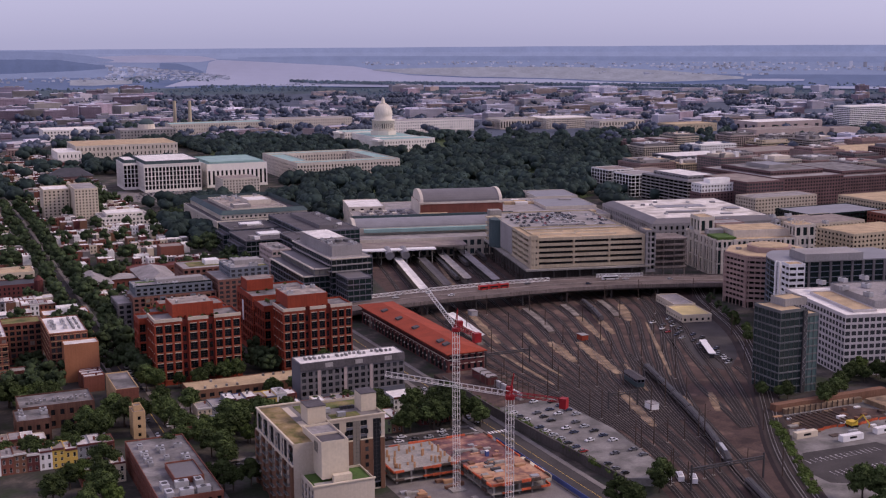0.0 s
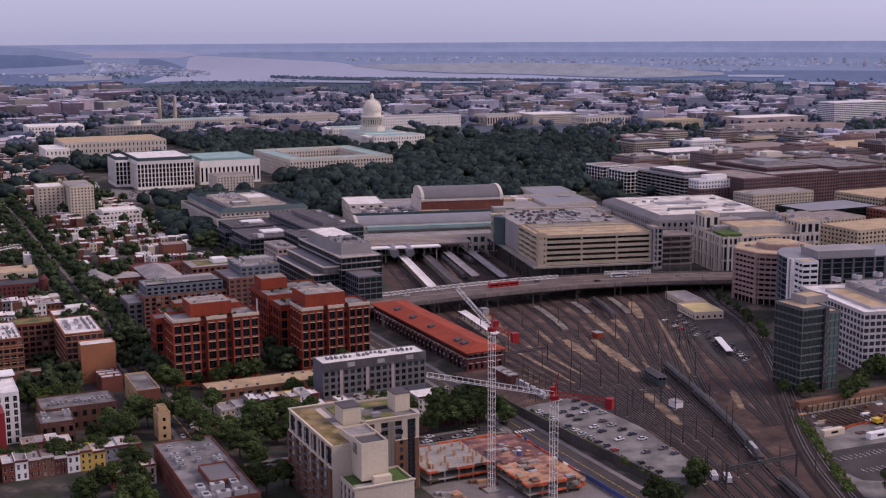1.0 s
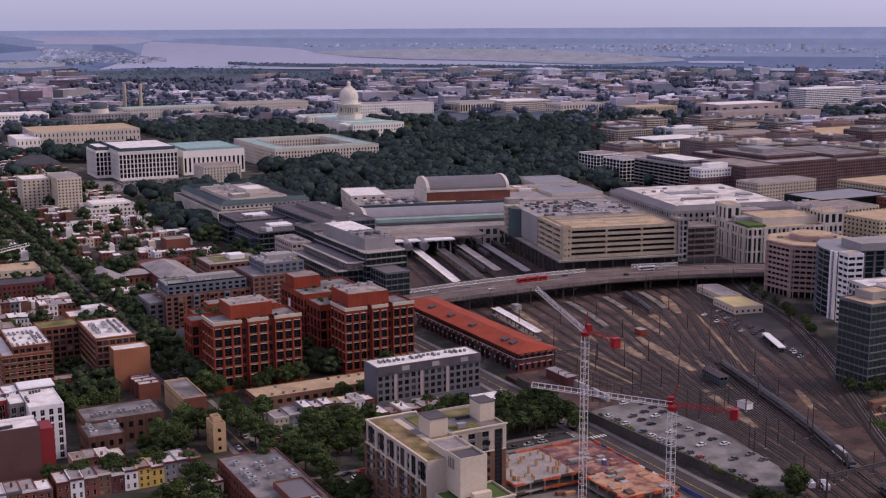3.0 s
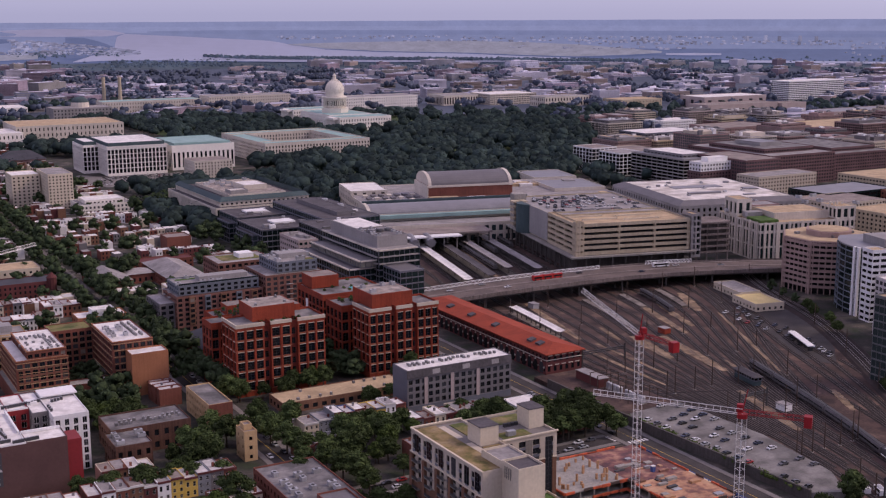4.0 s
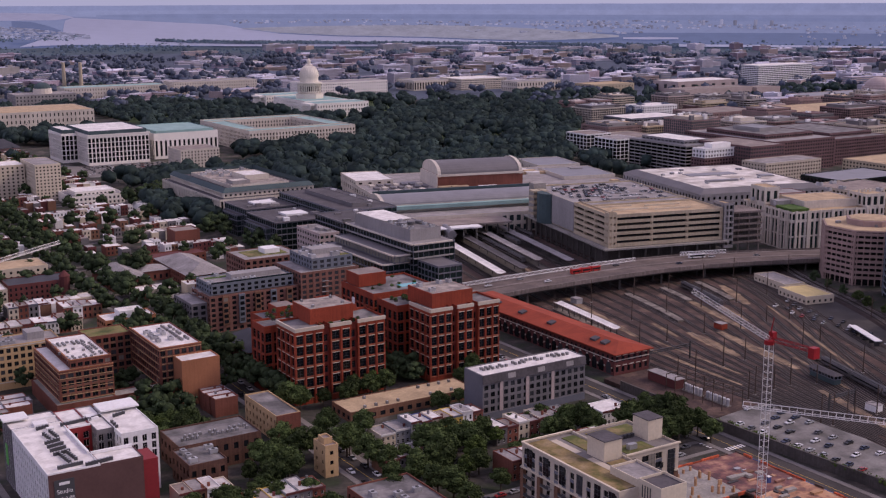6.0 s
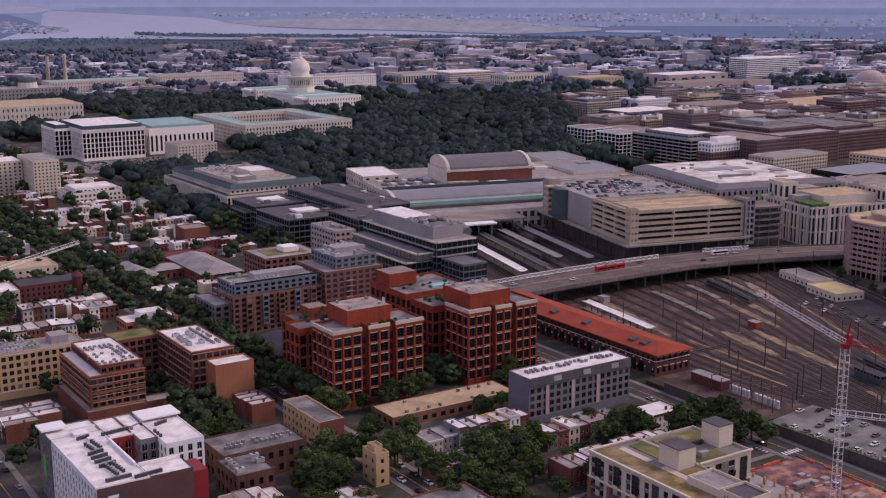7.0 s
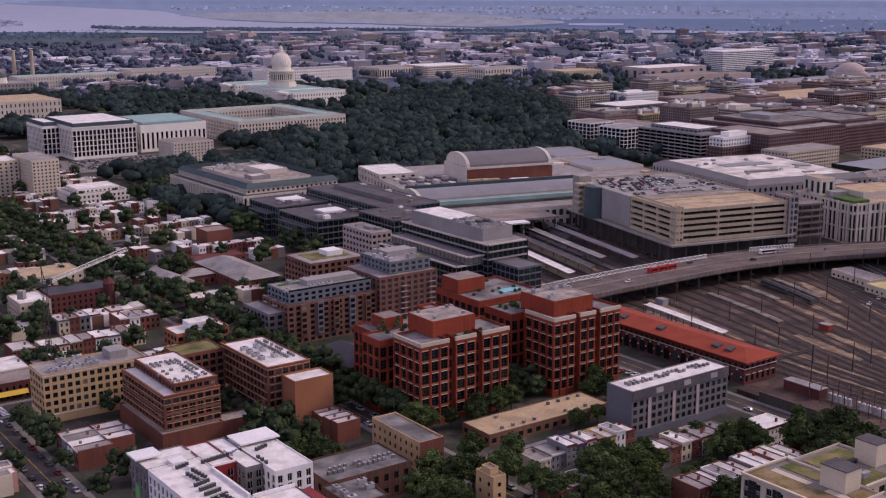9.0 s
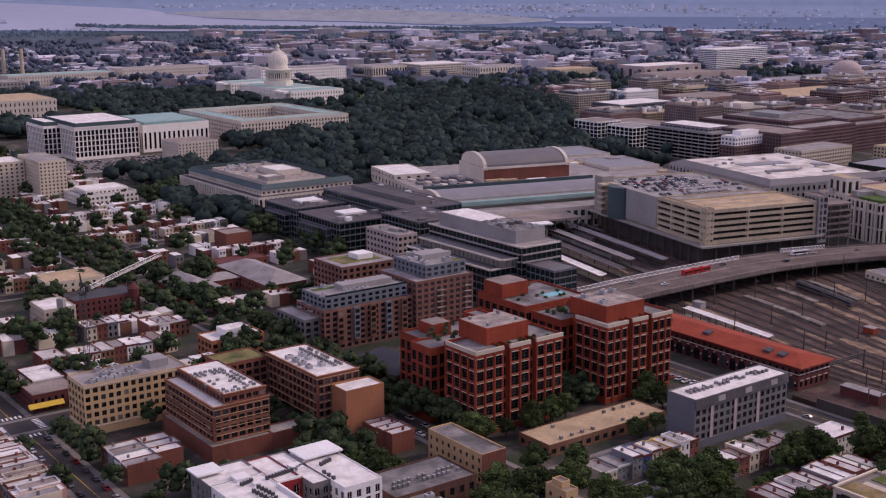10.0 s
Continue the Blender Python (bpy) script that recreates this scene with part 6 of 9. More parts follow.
# white patterned screen fence along the deck
for i0, i1, off, name in ((2, 6, -W2 + 5.0, "screen"), (7, 8, -W2 + 2.0, "screen")):
    n = 30 if i1 - i0 > 1 else 14
    for k in range(n):
        t = i0 + (i1 - i0) * k / n
        i = min(int(t), len(BR) - 2)
        f = t - i
        x, y, z = [BR[i][c] + (BR[i + 1][c] - BR[i][c]) * f for c in range(3)]
        t2 = i0 + (i1 - i0) * (k + 0.86) / n
        j = min(int(t2), len(BR) - 2)
        f2 = t2 - j
        x2, y2, z2 = [BR[j][c] + (BR[j + 1][c] - BR[j][c]) * f2 for c in range(3)]
        nn = brn[i]
        g = Geo()
        a, b = Vector((x - nn[0] * -off, y - nn[1] * -off, z)), Vector((x2 - nn[0] * -off, y2 - nn[1] * -off, z2))
        for u in (a, b):
            g.tube(u + Vector((0, 0, 0.1)), u + Vector((0, 0, 3.0)), 0.16)
        g.tube(a + Vector((0, 0, 0.8)), b + Vector((0, 0, 0.8)), 0.2)
        g.tube(a + Vector((0, 0, 2.9)), b + Vector((0, 0, 2.9)), 0.2)
        g.tube(a + Vector((0, 0, 0.8)), b + Vector((0, 0, 2.9)), 0.2)
        part("screen_panel", g, "white", p, "white lattice screen panel")

# ---- tram on the bridge, buses ----


def bus(x, y, z, rot, body, label, name="bus", ln=12.0, h=3.0, n=1):
    p = thing(name, label, name, x, y, z)
    R = Matrix.Translation((x, y, z)) @ Matrix.Rotation(radians(rot), 4, "Z")

    def bx(nm, a, b, c, d, e, f, m):
        g = Geo()
        g.box(a, b, c, d, e, f)
        part(nm, g.xf(R), m, p)

    for i in range(n):
        o = (i - (n - 1) / 2) * (ln + 0.8)
        bx("body", o - ln / 2, o + ln / 2, -1.28, 1.28, 0.35, h, body)
        bx("roof_unit", o - ln * 0.3, o + ln * 0.3, -0.8, 0.8, h, h + 0.3, "steel")
        for s in (-1, 1):
            bx("window_band", o - ln / 2 + 0.4, o + ln / 2 - 0.4, s * 1.29 - 0.02, s * 1.29 + 0.02, 1.3, 2.4, "glass")
            for w in (-0.32, 0.32):
                bx("wheel", o + ln * w - 0.5, o + ln * w + 0.5, s * 1.14 - 0.16, s * 1.14 + 0.16, 0, 1.0, "tyre")


bus(-66, 54.5, 9.75, 0, "bus_red", "red articulated tram at a stop on the bridge", "tram", 7.0, 3.4, 3)
for x, y, r in ((21, 392, 66), (17.5, 395.5, 64), (14, 400, 62)):
    bus(x, y, 0.1, r, "white", "white service van parked beside the tracks", "van", 6.5, 2.5)
bus(-158, 58, 9.0, 168, "white", "white bus with a dark roof on the bridge", "bus", 12)
p = thing("open_shed", "long open shed with a white roof in the service yard", "shed", -118, 229, 0.1)
SR = rot_about(-118, 229, -26)
g = Geo()
g.box(-120, -116, 213, 245, 3.0, 3.5)
part("roof", g.xf(SR), "white", p)
for i in range(6):
    g = Geo()
    g.box(-119.4, -116.6, 214 + i * 5.8, 214.4 + i * 5.8, 0.1, 3.0)
    part("frame", g.xf(SR), "steel_dk", p)
# ---- the domed capitol ----
p = building("white marble domed capitol on a hill", [(-488, -400, -1052, -1007, 4, 25), (-470, -418, -1064, -1052.2, 4, 22), (-482, -408, -1182, -1064.2, 4, 24.5), (-470, -418, -1194, -1182.2, 4, 22), (-488, -400, -1240, -1194.2, 4, 25)], "capitol", "capitol", wall="marble", roof="roof_teal", glass="glass", bay=4.6, fh=6.4, wf=0.36, hf=0.55, dep=0.7, top=2.2, base=1.0)
DX, DY = -444.0, -1123.0
for nm, z0, z1, r0, r1, n in (("dome_base", 22, 31, 23, 23, 8), ("drum", 31, 47, 15.6, 15.6, 32), ("cornice", 47, 49, 19.8, 19.8, 32), ("upper_drum", 49, 57, 14.8, 14.4, 32), ("upper_cornice", 57, 58.3, 15.6, 15.6, 32)):
    g = Geo()
    g.cone(DX, DY, z0, z1, r0, r1, n)
    part(nm, g, "dome_cream", p)
for i in range(36):
    a = 6.28319 * i / 36
    g = Geo()
    g.cone(DX + 18.4 * math.cos(a), DY + 18.4 * math.sin(a), 32.5, 47, 0.75, 0.65, 6)
    part("column", g, "dome_cream", p)
for i in range(36):
    a = 6.28319 * (i + 0.5) / 36
    g = Geo()
    g.box(-0.9, 0.9, 15.3, 15.75, 35, 43)
    g.xf(Matrix.Translation((DX, DY, 0)) @ Matrix.Rotation(a - 1.5708, 4, "Z"))
    part("window", g, "glass", p)
g = Geo()
prof = [(15.0 * math.cos(t) + 0.4, 58.3 + 18.2 * math.sin(t)) for t in [1.26 * i / 12 for i in range(13)]]
for (ra, za), (rb, zb) in zip(prof, prof[1:]):
    for i in range(36):
        a0, a1 = 6.28319 * i / 36, 6.28319 * (i + 1) / 36
        g.face([(DX + ra * math.cos(a0), DY + ra * math.sin(a0), za), (DX + ra * math.cos(a1), DY + ra * math.sin(a1), za), (DX + rb * math.cos(a1), DY + rb * math.sin(a1), zb), (DX + rb * math.cos(a0), DY + rb * math.sin(a0), zb)])
part("dome_shell", g, "dome_cream", p, "cream painted cast dome shell")
for i in range(24):
    a = 6.28319 * i / 24
    g = Geo()
    for (ra, za), (rb, zb) in zip(prof, prof[1:]):
        g.tube((DX + ra * math.cos(a), DY + ra * math.sin(a), za), (DX + rb * math.cos(a), DY + rb * math.sin(a), zb), 0.45)
    part("rib", g, "dome_cream", p)
for nm, z0, z1, r0, r1 in (("gallery", 75.3, 77, 5.6, 5.6), ("lantern", 77, 83, 3.0, 2.8), ("lantern_cap", 83, 85.5, 3.4, 1.2), ("statue_base", 85.5, 87, 1.1, 0.9)):
    g = Geo()
    g.cone(DX, DY, z0, z1, r0, r1, 16)
    part(nm, g, "dome_cream", p)
g = Geo()
g.cone(DX, DY, 87, 90.6, 0.9, 0.35, 8)
part("finial", g, "steel_dk", p, "dark bronze finial")
for y0, y1 in ((-1046, -1013), (-1234, -1201)):
    g = Geo()
    g.prism([(-399.9, y0), (-392, y0), (-392, y1), (-399.9, y1)], 4, 8)
    part("terrace", g, "marble", p)
    for k in range(9):
        g = Geo()
        yy = y0 + 2 + (y1 - y0 - 4) * k / 8
        g.cone(-393.5, yy, 8, 21, 0.9, 0.75, 8)
        part("column", g, "marble", p)
    g = Geo()
    g.prism([(-400, y0), (-391.5, y0), (-391.5, y1), (-400, y1)], 21, 24)
    part("portico_roof", g, "marble", p)
g = Geo()
g.prism([(-505, -1262), (-382, -1262), (-382, -985), (-505, -985)], -0.5, 4.0)
single("capitol_terrace", g, "grass", "low grassy terrace under the capitol", "terrace", kind="structure")

# ---- other buildings of the middle distance ----
MB = [
    # x0, x1, y0, y1, h, wall, roof, bay, fh, wf, hf, label, name
    (-91, 62, -1205, -1099, 26, "lime", "roof_tan", 6, 9, 0.3, 0.55, "long pale stone court building with a tan roof", "court_building"),
    (58, 92, -1150, -1070, 20, "marble", "roof_white", 6, 8, 0.3, 0.5, "white marble court wing", "court_building"),
    (-84, -40, -645, -605, 21, "lime", "roof_brown", 3.6, 3.4, 0.42, 0.55, "pale stone apartment house on a street corner", "stone_house"),
    (122, 145, -525, -471, 34, "cream", "roof_grey", 3.2, 3.0, 0.45, 0.5, "cream apartment tower with balconies", "apartment_building"),
    (146, 172, -540, -505, 31, "cream", "roof_white", 4, 3.2, 0.4, 0.5, "cream stucco apartment block with small windows", "apartment_building"),
    (78, 126, -470, -428, 9, "marble", "roof_grey", 3.6, 3.6, 0.5, 0.55, "low pale stone institute", "institute"),
    (94, 113, -216, -198, 14, "brick_red", "roof_brown", 9, 14, 0.1, 0.1, "tall plain red brick block", "brick_block"),
    (-506, -470, -488, -450, 26, "white", "roof_brown", 6.2, 4.3, 0.88, 0.84, "glazed office block with a white stone grid", "office_building"),
    (-500, -465, -430, -391, 26, "white", "roof_grey", 6.2, 4.3, 0.88, 0.84, "glazed office block with a white stone grid", "office_building"),
    (-548, -495, -470, -400, 24, "beige", "roof_brown", 5, 4.0, 0.7, 0.6, "beige office block with a brown gravel roof", "office_building"),
    (-520, -466, -371, -282, 30, "greyst", "roof_metal", 9, 3.7, 0.97, 0.68, "green glass office block with pale floor bands", "office_building"),
    (-505, -456, -264, -244, 21.5, "brick_dkold", "roof_brown", 4, 3.6, 0.5, 0.55, "brick office block under white upper storeys", "office_building"),
    (-545, -497, -300, -222, 33, "brick_dkold", "roof_brown", 3.6, 3.7, 0.72, 0.6, "dark brown office block with a glazed end", "office_building"),
    (-640, -548, -372, -238, 33, "brick_dkold", "roof_grey", 3.8, 3.7, 0.62, 0.55, "large dark red brick office complex", "office_building"),
    (-735, -641, -372, -244, 29, "brick_dkold", "roof_mid", 3.8, 3.7, 0.62, 0.55, "large dark red brick office complex", "office_building"),
    (-555, -477, -214, -182, 22, "beige", "roof_grey", 4, 3.5, 0.5, 0.5, "beige stone office block with small windows", "office_building"),
    (-522, -438, -104, -55, 24, "glass_gr", "roof_metal", 4, 3.6, 0.9, 0.7, "dark green glass office block with flat roof", "office_building"),
    (-540, -500, -52, -5, 24, "brick_red", "roof_brown", 4, 3.6, 0.5, 0.5, "red brick office block with a flat roof", "office_building"),
    (-640, -570, -168, -100, 22, "tanconc", "roof_tan", 4, 3.6, 0.6, 0.5, "tan stone office block with a gravel roof", "office_building"),
    (-660, -560, -90, -20, 25, "brick_red", "roof_white", 4, 3.6, 0.7, 0.55, "long red brick office block with dark bands", "office_building"),
    (-440, -372, 28, 70, 29, "tanconc", "roof_tan", 4, 3.5, 0.5, 0.5, "tan stone office block with a flat roof", "office_building"),
    (-460, -400, -60, -12, 24, "beige", "roof_brown", 4, 3.5, 0.5, 0.5, "beige office block with a flat roof", "office_building"),
    (-390, -312, 130, 200, 28, "white", "roof_grey", 4, 3.5, 0.6, 0.5, "white office block with a flat roof", "office_building"),
    (-345, -300, -355, -300, 20, "lime", "roof_metal", 6, 7, 0.3, 0.5, "pale stone station wing", "station_wing"),
    (-905, -838, -815, -770, 17, "white", "roof_white", 5, 4.2, 0.5, 0.45, "stepped white stone office block", "office_building"),
    (-800, -700, -700, -640, 16, "greypanel", "roof_white", 5, 4, 0.7, 0.5, "low dark glass building with white roof canopies", "office_building"),
    (-930, -822, -690, -620, 19, "brick_old", "roof_brown", 5, 5, 0.4, 0.5, "long weathered stone block with a brown roof", "office_building"),
    (-1130, -935, -640, -540, 20, "tanconc", "roof_tan", 5, 5, 0.62, 0.7, "long tan government block with a gravel roof", "office_building"),
    (-1340, -1184, -1140, -1070, 24, "pinkpanel", "roof_white", 24, 18, 0.35, 0.6, "pinkish stone museum with tall dark bays", "museum"),
    (-1236, -1072, -985, -932, 22, "pinkpanel", "roof_brown", 30, 18, 0.12, 0.4, "angular pinkish stone museum", "museum"),
    (-1300, -1240, -960, -925, 20, "pinkpanel", "roof_brown", 30, 18, 0.08, 0.3, "angular pinkish stone museum wing", "museum"),
    (-1520, -1180, -800, -745, 19, "pinkpanel", "roof_metal", 7, 9, 0.35, 0.6, "long pink marble gallery under a central dome", "museum"),
    (-1660, -1500, -1220, -1170, 40, "white", "roof_white", 5, 4, 0.9, 0.5, "long white banded office slab", "office_building"),
    (-900, -820, -1500, -1430, 20, "lime", "roof_grey", 6, 14, 0.5, 0.7, "stone office block with tall columns", "office_building"),
    (-1015, -905, -1470, -1390, 22, "lime", "roof_white", 4, 4, 0.7, 0.5, "pale banded office block", "office_building"),
    (-1180, -1080, -1250, -1190, 16, "tanconc", "roof_tan", 8, 8, 0.2, 0.4, "curved tan stone museum", "museum"),
    (-1075, -970, -1345, -1290, 20, "lime", "roof_grey", 7, 12, 0.4, 0.6, "pale museum with tall bays", "museum"),
    (-160, -60, -1500, -1440, 24, "greyst", "roof_grey", 6, 6, 0.4, 0.5, "grey stone library building", "library"),
    (-40, 60, -1640, -1560, 20, "marble", "roof_white", 6, 6, 0.4, 0.5, "white marble library block", "library"),
    (-370, -180, -1640, -1590, 22, "lime", "roof_teal", 5, 6, 0.35, 0.5, "long stone congressional office block", "congress_office"),
    (-560, -390, -1660, -1600, 24, "lime", "roof_grey", 5, 6, 0.35, 0.5, "long stone congressional office block", "congress_office"),
    (-760, -580, -1490, -1430, 24, "marble", "roof_grey", 5, 6, 0.35, 0.5, "white marble congressional office block", "congress_office"),
]
for x0, x1, y0, y1, h, w, r, bay, fh, wf, hf, lab, nm in MB:
    building(lab, [(x0, x1, y0, y1, 0, h)], nm, nm.replace("_", " "), wall=w, roof=r, bay=bay, fh=fh, wf=wf, hf=hf, dep=0.5, rot=ROT if nm == "station_wing" else 0)
building("white upper storeys with square windows over a brick block", [(-504, -457, -263, -245, 21.6, 31), (-496, -470, -260, -249, 30.5, 35, dict(sides="", wall="white"))], "office_upper_storeys", "office building", wall="white", roof="roof_white", bay=4, fh=3.8, wf=0.5, hf=0.5)
building("set-back top storeys of a dark red brick office complex", [(-632, -560, -350, -262, 32.4, 37.5), (-612, -580, -330, -290, 37, 41, dict(sides="", wall="greyst", roof="roof_metal")), (-728, -660, -355, -262, 28.4, 33)], "office_upper_storeys", "office building", wall="brick_dkold", roof="roof_mid", bay=4, fh=3.6, wf=0.7, hf=0.5)
building("set-back rooftop storeys of a glass office block", [(-512, -476, -362, -296, 29.4, 33.5)], "office_upper_storeys", "office building", wall="roof_metal", roof="roof_white", bay=6, fh=3.6, wf=0.7, hf=0.4)
# reading-room dome of the library, and twin chimneys beyond
p = thing("library_dome", "green copper library dome on a stone drum", "dome", -112, -1470, 24)
g = Geo()
g.cone(-112, -1470, 23.4, 32, 16, 15, 16)
part("drum", g, "lime", p)
g = Geo()
for k in range(6):
    t0, t1 = 1.3 * k / 6, 1.3 * (k + 1) / 6
    g.cone(-112, -1470, 32 + 10 * math.sin(t0), 32 + 10 * math.sin(t1), 14.5 * math.cos(t0), 14.5 * math.cos(t1), 16)
part("shell", g, "roof_tealdk", p)
p = thing("gallery_dome", "low pink-grey dome over a marble gallery", "dome", -1385, -775, 18)
g = Geo()
g.cone(-1385, -775, 18.4, 25, 30, 29, 24)
part("drum", g, "pinkpanel", p)
g = Geo()
for k in range(7):
    t0, t1 = 1.5 * k / 7, 1.5 * (k + 1) / 7
    g.cone(-1385, -775, 25 + 17 * math.sin(t0), 25 + 17 * math.sin(t1), 25 * math.cos(t0), 25 * math.cos(t1), 24)
part("shell", g, "pinkpanel", p)
for x, y in ((-222, -1746), (-250, -1730)):
    g = Geo()
    g.cone(x, y, 0, 60, 4.2, 3.2, 12)
    single("chimney", g, "tanconc", "tall tan brick power plant chimney", "chimney", "power plant chimneys")

# ---- far city ----
MIDW = {"lime": "pale stone office block", "beige": "beige office block", "greyst": "grey stone office block", "brick_red": "red brick office block", "brick_br": "brown brick apartment block", "pinkpanel": "pinkish stone office block", "white": "white office block", "brick_dkold": "dark red brick office block", "brick_old": "weathered brick office block", "tanconc": "tan concrete office block"}
POLY = [(-165, -345), (-240, -330), (-330, -360), (-440, -420), (-470, -520), (-600, -620), (-720, -800), (-760, -980), (-640, -1010), (-520, -985), (-505, -985), (-400, -960), (-350, -900), (-330, -840), (-330, -690), (-150, -660), (-150, -600), (-80, -440)]


def inside(x, y, poly):
    c = False
    for (ax, ay), (bx, by) in zip(poly, poly[1:] + poly[:1]):
        if (ay > y) != (by > y) and x < (bx - ax) * (y - ay) / (by - ay) + ax:
            c = not c
    return c



rnd = random.Random(11)


def clear(x, y, m=0):
    for x0, x1, y0, y1, *_ in MB:
        if x0 - 45 < x < x1 + 45 and y0 - 45 < y < y1 + 45:
            return False
    return True


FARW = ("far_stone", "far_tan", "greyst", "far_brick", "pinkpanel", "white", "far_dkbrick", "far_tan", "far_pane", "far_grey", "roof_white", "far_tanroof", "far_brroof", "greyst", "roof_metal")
# near materials give way to their hazed copies in far blocks
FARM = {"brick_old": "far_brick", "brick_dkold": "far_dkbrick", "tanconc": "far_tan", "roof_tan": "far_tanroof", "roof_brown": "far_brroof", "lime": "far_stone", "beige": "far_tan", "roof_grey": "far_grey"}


def plain_block(g, x, y, z0, w, dp, h, rot, wall, roof, rng, bay=6.0, fh=4.0):
    """A far block: haze-pale glazing behind floor bands and piers, a roof slab and a plant room."""
    o = Geo()
    a, b = w / 2, dp / 2
    o.box(-a + 0.4, a - 0.4, -b + 0.4, b - 0.4, 0, h - 0.4, 8)
    n = max(2, round(h / fh))
    th = rng.choice((0.42, 0.5, 0.6)) * h / n
    for k in range(n + 1):
        zc = h * k / n
        o.box(-a, a, -b, b, max(0, zc - th * 0.6), zc + th * 0.4 if k < n else h, wall)
    m = max(2, round(w / bay))
    pw = rng.choice((0.5, 0.9, 1.6))
    if rng.random() < 0.75:
        for i in range(m + 1):
            xx = -a + (w - pw) * i / m
            o.box(xx, xx + pw, -b - 0.12, b + 0.12, 0, h - 0.06, wall)
        m = max(2, round(dp / bay))
        for i in range(m + 1):
            yy = -b + (dp - pw) * i / m
            o.box(-a - 0.12, a + 0.12, yy, yy + pw, 0, h - 0.08, wall)
    o.box(-a + 0.5, a - 0.5, -b + 0.5, b - 0.5, h, h + 0.12, roof)
    for _ in range(rng.choice((1, 2, 3))):
        u, v = rng.uniform(-0.3, 0.3) * w, rng.uniform(-0.3, 0.3) * dp
        p, q = rng.uniform(0.06, 0.2) * w, rng.uniform(0.08, 0.2) * dp
        o.box(u - p, u + p, v - q, v + q, h + 0.1, h + rng.uniform(1.5, 4.5), rng.choice((wall, 2, 14, 9, 0)))
    g.add(o, Matrix.Translation((x, y, z0)) @ Matrix.Rotation(radians(rot), 4, "Z"))


def far_palette(b):
    if b < 14:
        return rnd.choice(("brick_dkold", "brick_old", "brick_old", "brick_dkold", "greyst", "beige", "brick_old"))
    if b < 24:
        return rnd.choice(("brick_old", "lime", "beige", "brick_old", "pinkpanel", "tanconc"))
    return rnd.choice(("lime", "beige", "greyst", "brick_old", "brick_old", "pinkpanel", "pinkpanel", "lime", "brick_dkold", "tanconc"))


farg = Geo()
for b10 in range(-20, 730, 11):
    for row, d in enumerate((1850, 1960, 2080, 2200, 2310, 2420, 2530, 2640, 2760, 2880, 3000, 3120, 3250, 3380, 3510, 3650, 3800, 3960, 4150, 4400, 4700)):
        b = b10 / 10 + rnd.uniform(-0.45, 0.45)
        x, y, z = far_pt(b, d + rnd.uniform(-45, 45))
        if y > -1280 and x > -700:
            continue
        if x > -820 and y > -1780 and x < 60 and (y > -1420 or rnd.random() < 0.4):
            continue
        if not clear(x, y) or rnd.random() < (0.58 if 13 < b < 26 or b < 4 else 0.36) or (-1500 < x < -560 and -1330 < y < -880):
            continue
        if row > 16 and 13 < b < 20:
            continue
        w, dp, h = rnd.choice((30, 45, 60, 80, 110)) * rnd.uniform(0.85, 1.15), rnd.uniform(20, 42), rnd.choice((7, 9, 10, 12, 14, 16, 21))
        if b < 12 and row > 8:
            w, h = rnd.uniform(40, 85), rnd.choice((15, 22, 28, 30))
        elif b < 24:
            h = min(h, 12)
        wall = far_palette(b)
        roof = rnd.choice(("roof_grey", "roof_tan", "roof_brown", "roof_grey", "roof_grey", "roof_brown"))
        rot = rnd.choice((0, 0, 0, 0, 0, 28))
        if row < 2:
            vp = thing("office_building", MIDW[wall] + " in the far city", "building", x, y, z - 1, "far city blocks")
            vol(vp, x - w / 2, x + w / 2, y - dp / 2, y + dp / 2, z - 1, z + h, wall=wall, roof=roof, bay=5, fh=3.9, wf=0.6, hf=0.55, dep=0.5, sides="NE", rot=rot)
        else:
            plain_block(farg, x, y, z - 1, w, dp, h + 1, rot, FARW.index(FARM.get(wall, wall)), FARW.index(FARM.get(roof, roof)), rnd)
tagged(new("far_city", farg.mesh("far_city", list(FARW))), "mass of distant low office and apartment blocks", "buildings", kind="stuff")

# town on the point, airfield sheds and towers on the far bank
g = Geo()
for _ in range(420):
    b = rnd.uniform(10.2, 15.8)
    d = rnd.uniform(6100, 6700 + (15.8 - b) * 700)
    x, y, z = far_pt(b, d, 5)
    g.box(x - 9 * rnd.uniform(0.4, 1), x + 9 * rnd.uniform(0.4, 1), y - 5, y + 5, z - 4, z + rnd.uniform(1, 4))
for b0, b1, d0, d1, n, s in ((28, 41, 8600, 9300, 60, 14), (33, 41, 6600, 7300, 26, 16), (22, 30, 10000, 11500, 70, 7), (30, 44, 9600, 10500, 90, 7), (5, 11, 6000, 6800, 60, 9), (36, 48, 7600, 9000, 120, 9), (48, 72, 4600, 9000, 300, 9)):
    for _ in range(n):
        x, y, z = far_pt(rnd.uniform(b0, b1), rnd.uniform(d0, d1), 14)
        w = s * rnd.uniform(0.3, 1)
        g.box(x - w * 0.7, x + w * 0.7, y - 4, y + 4, z - 8, z - rnd.uniform(0.5, 4))
for b in (38.6, 40.3, 39.2, 45.2, 46.1, 46.8, 44.6, 43.8):
    x, y, z = far_pt(b, 8800, 14)
    g.box(x - 5, x + 5, y - 4, y + 4, z - 6, z + rnd.uniform(8, 17))
tagged(new("far_shore_buildings", g.mesh("far_shore_buildings", "farpale")), "scattered pale buildings on the far river bank", "buildings", kind="stuff")

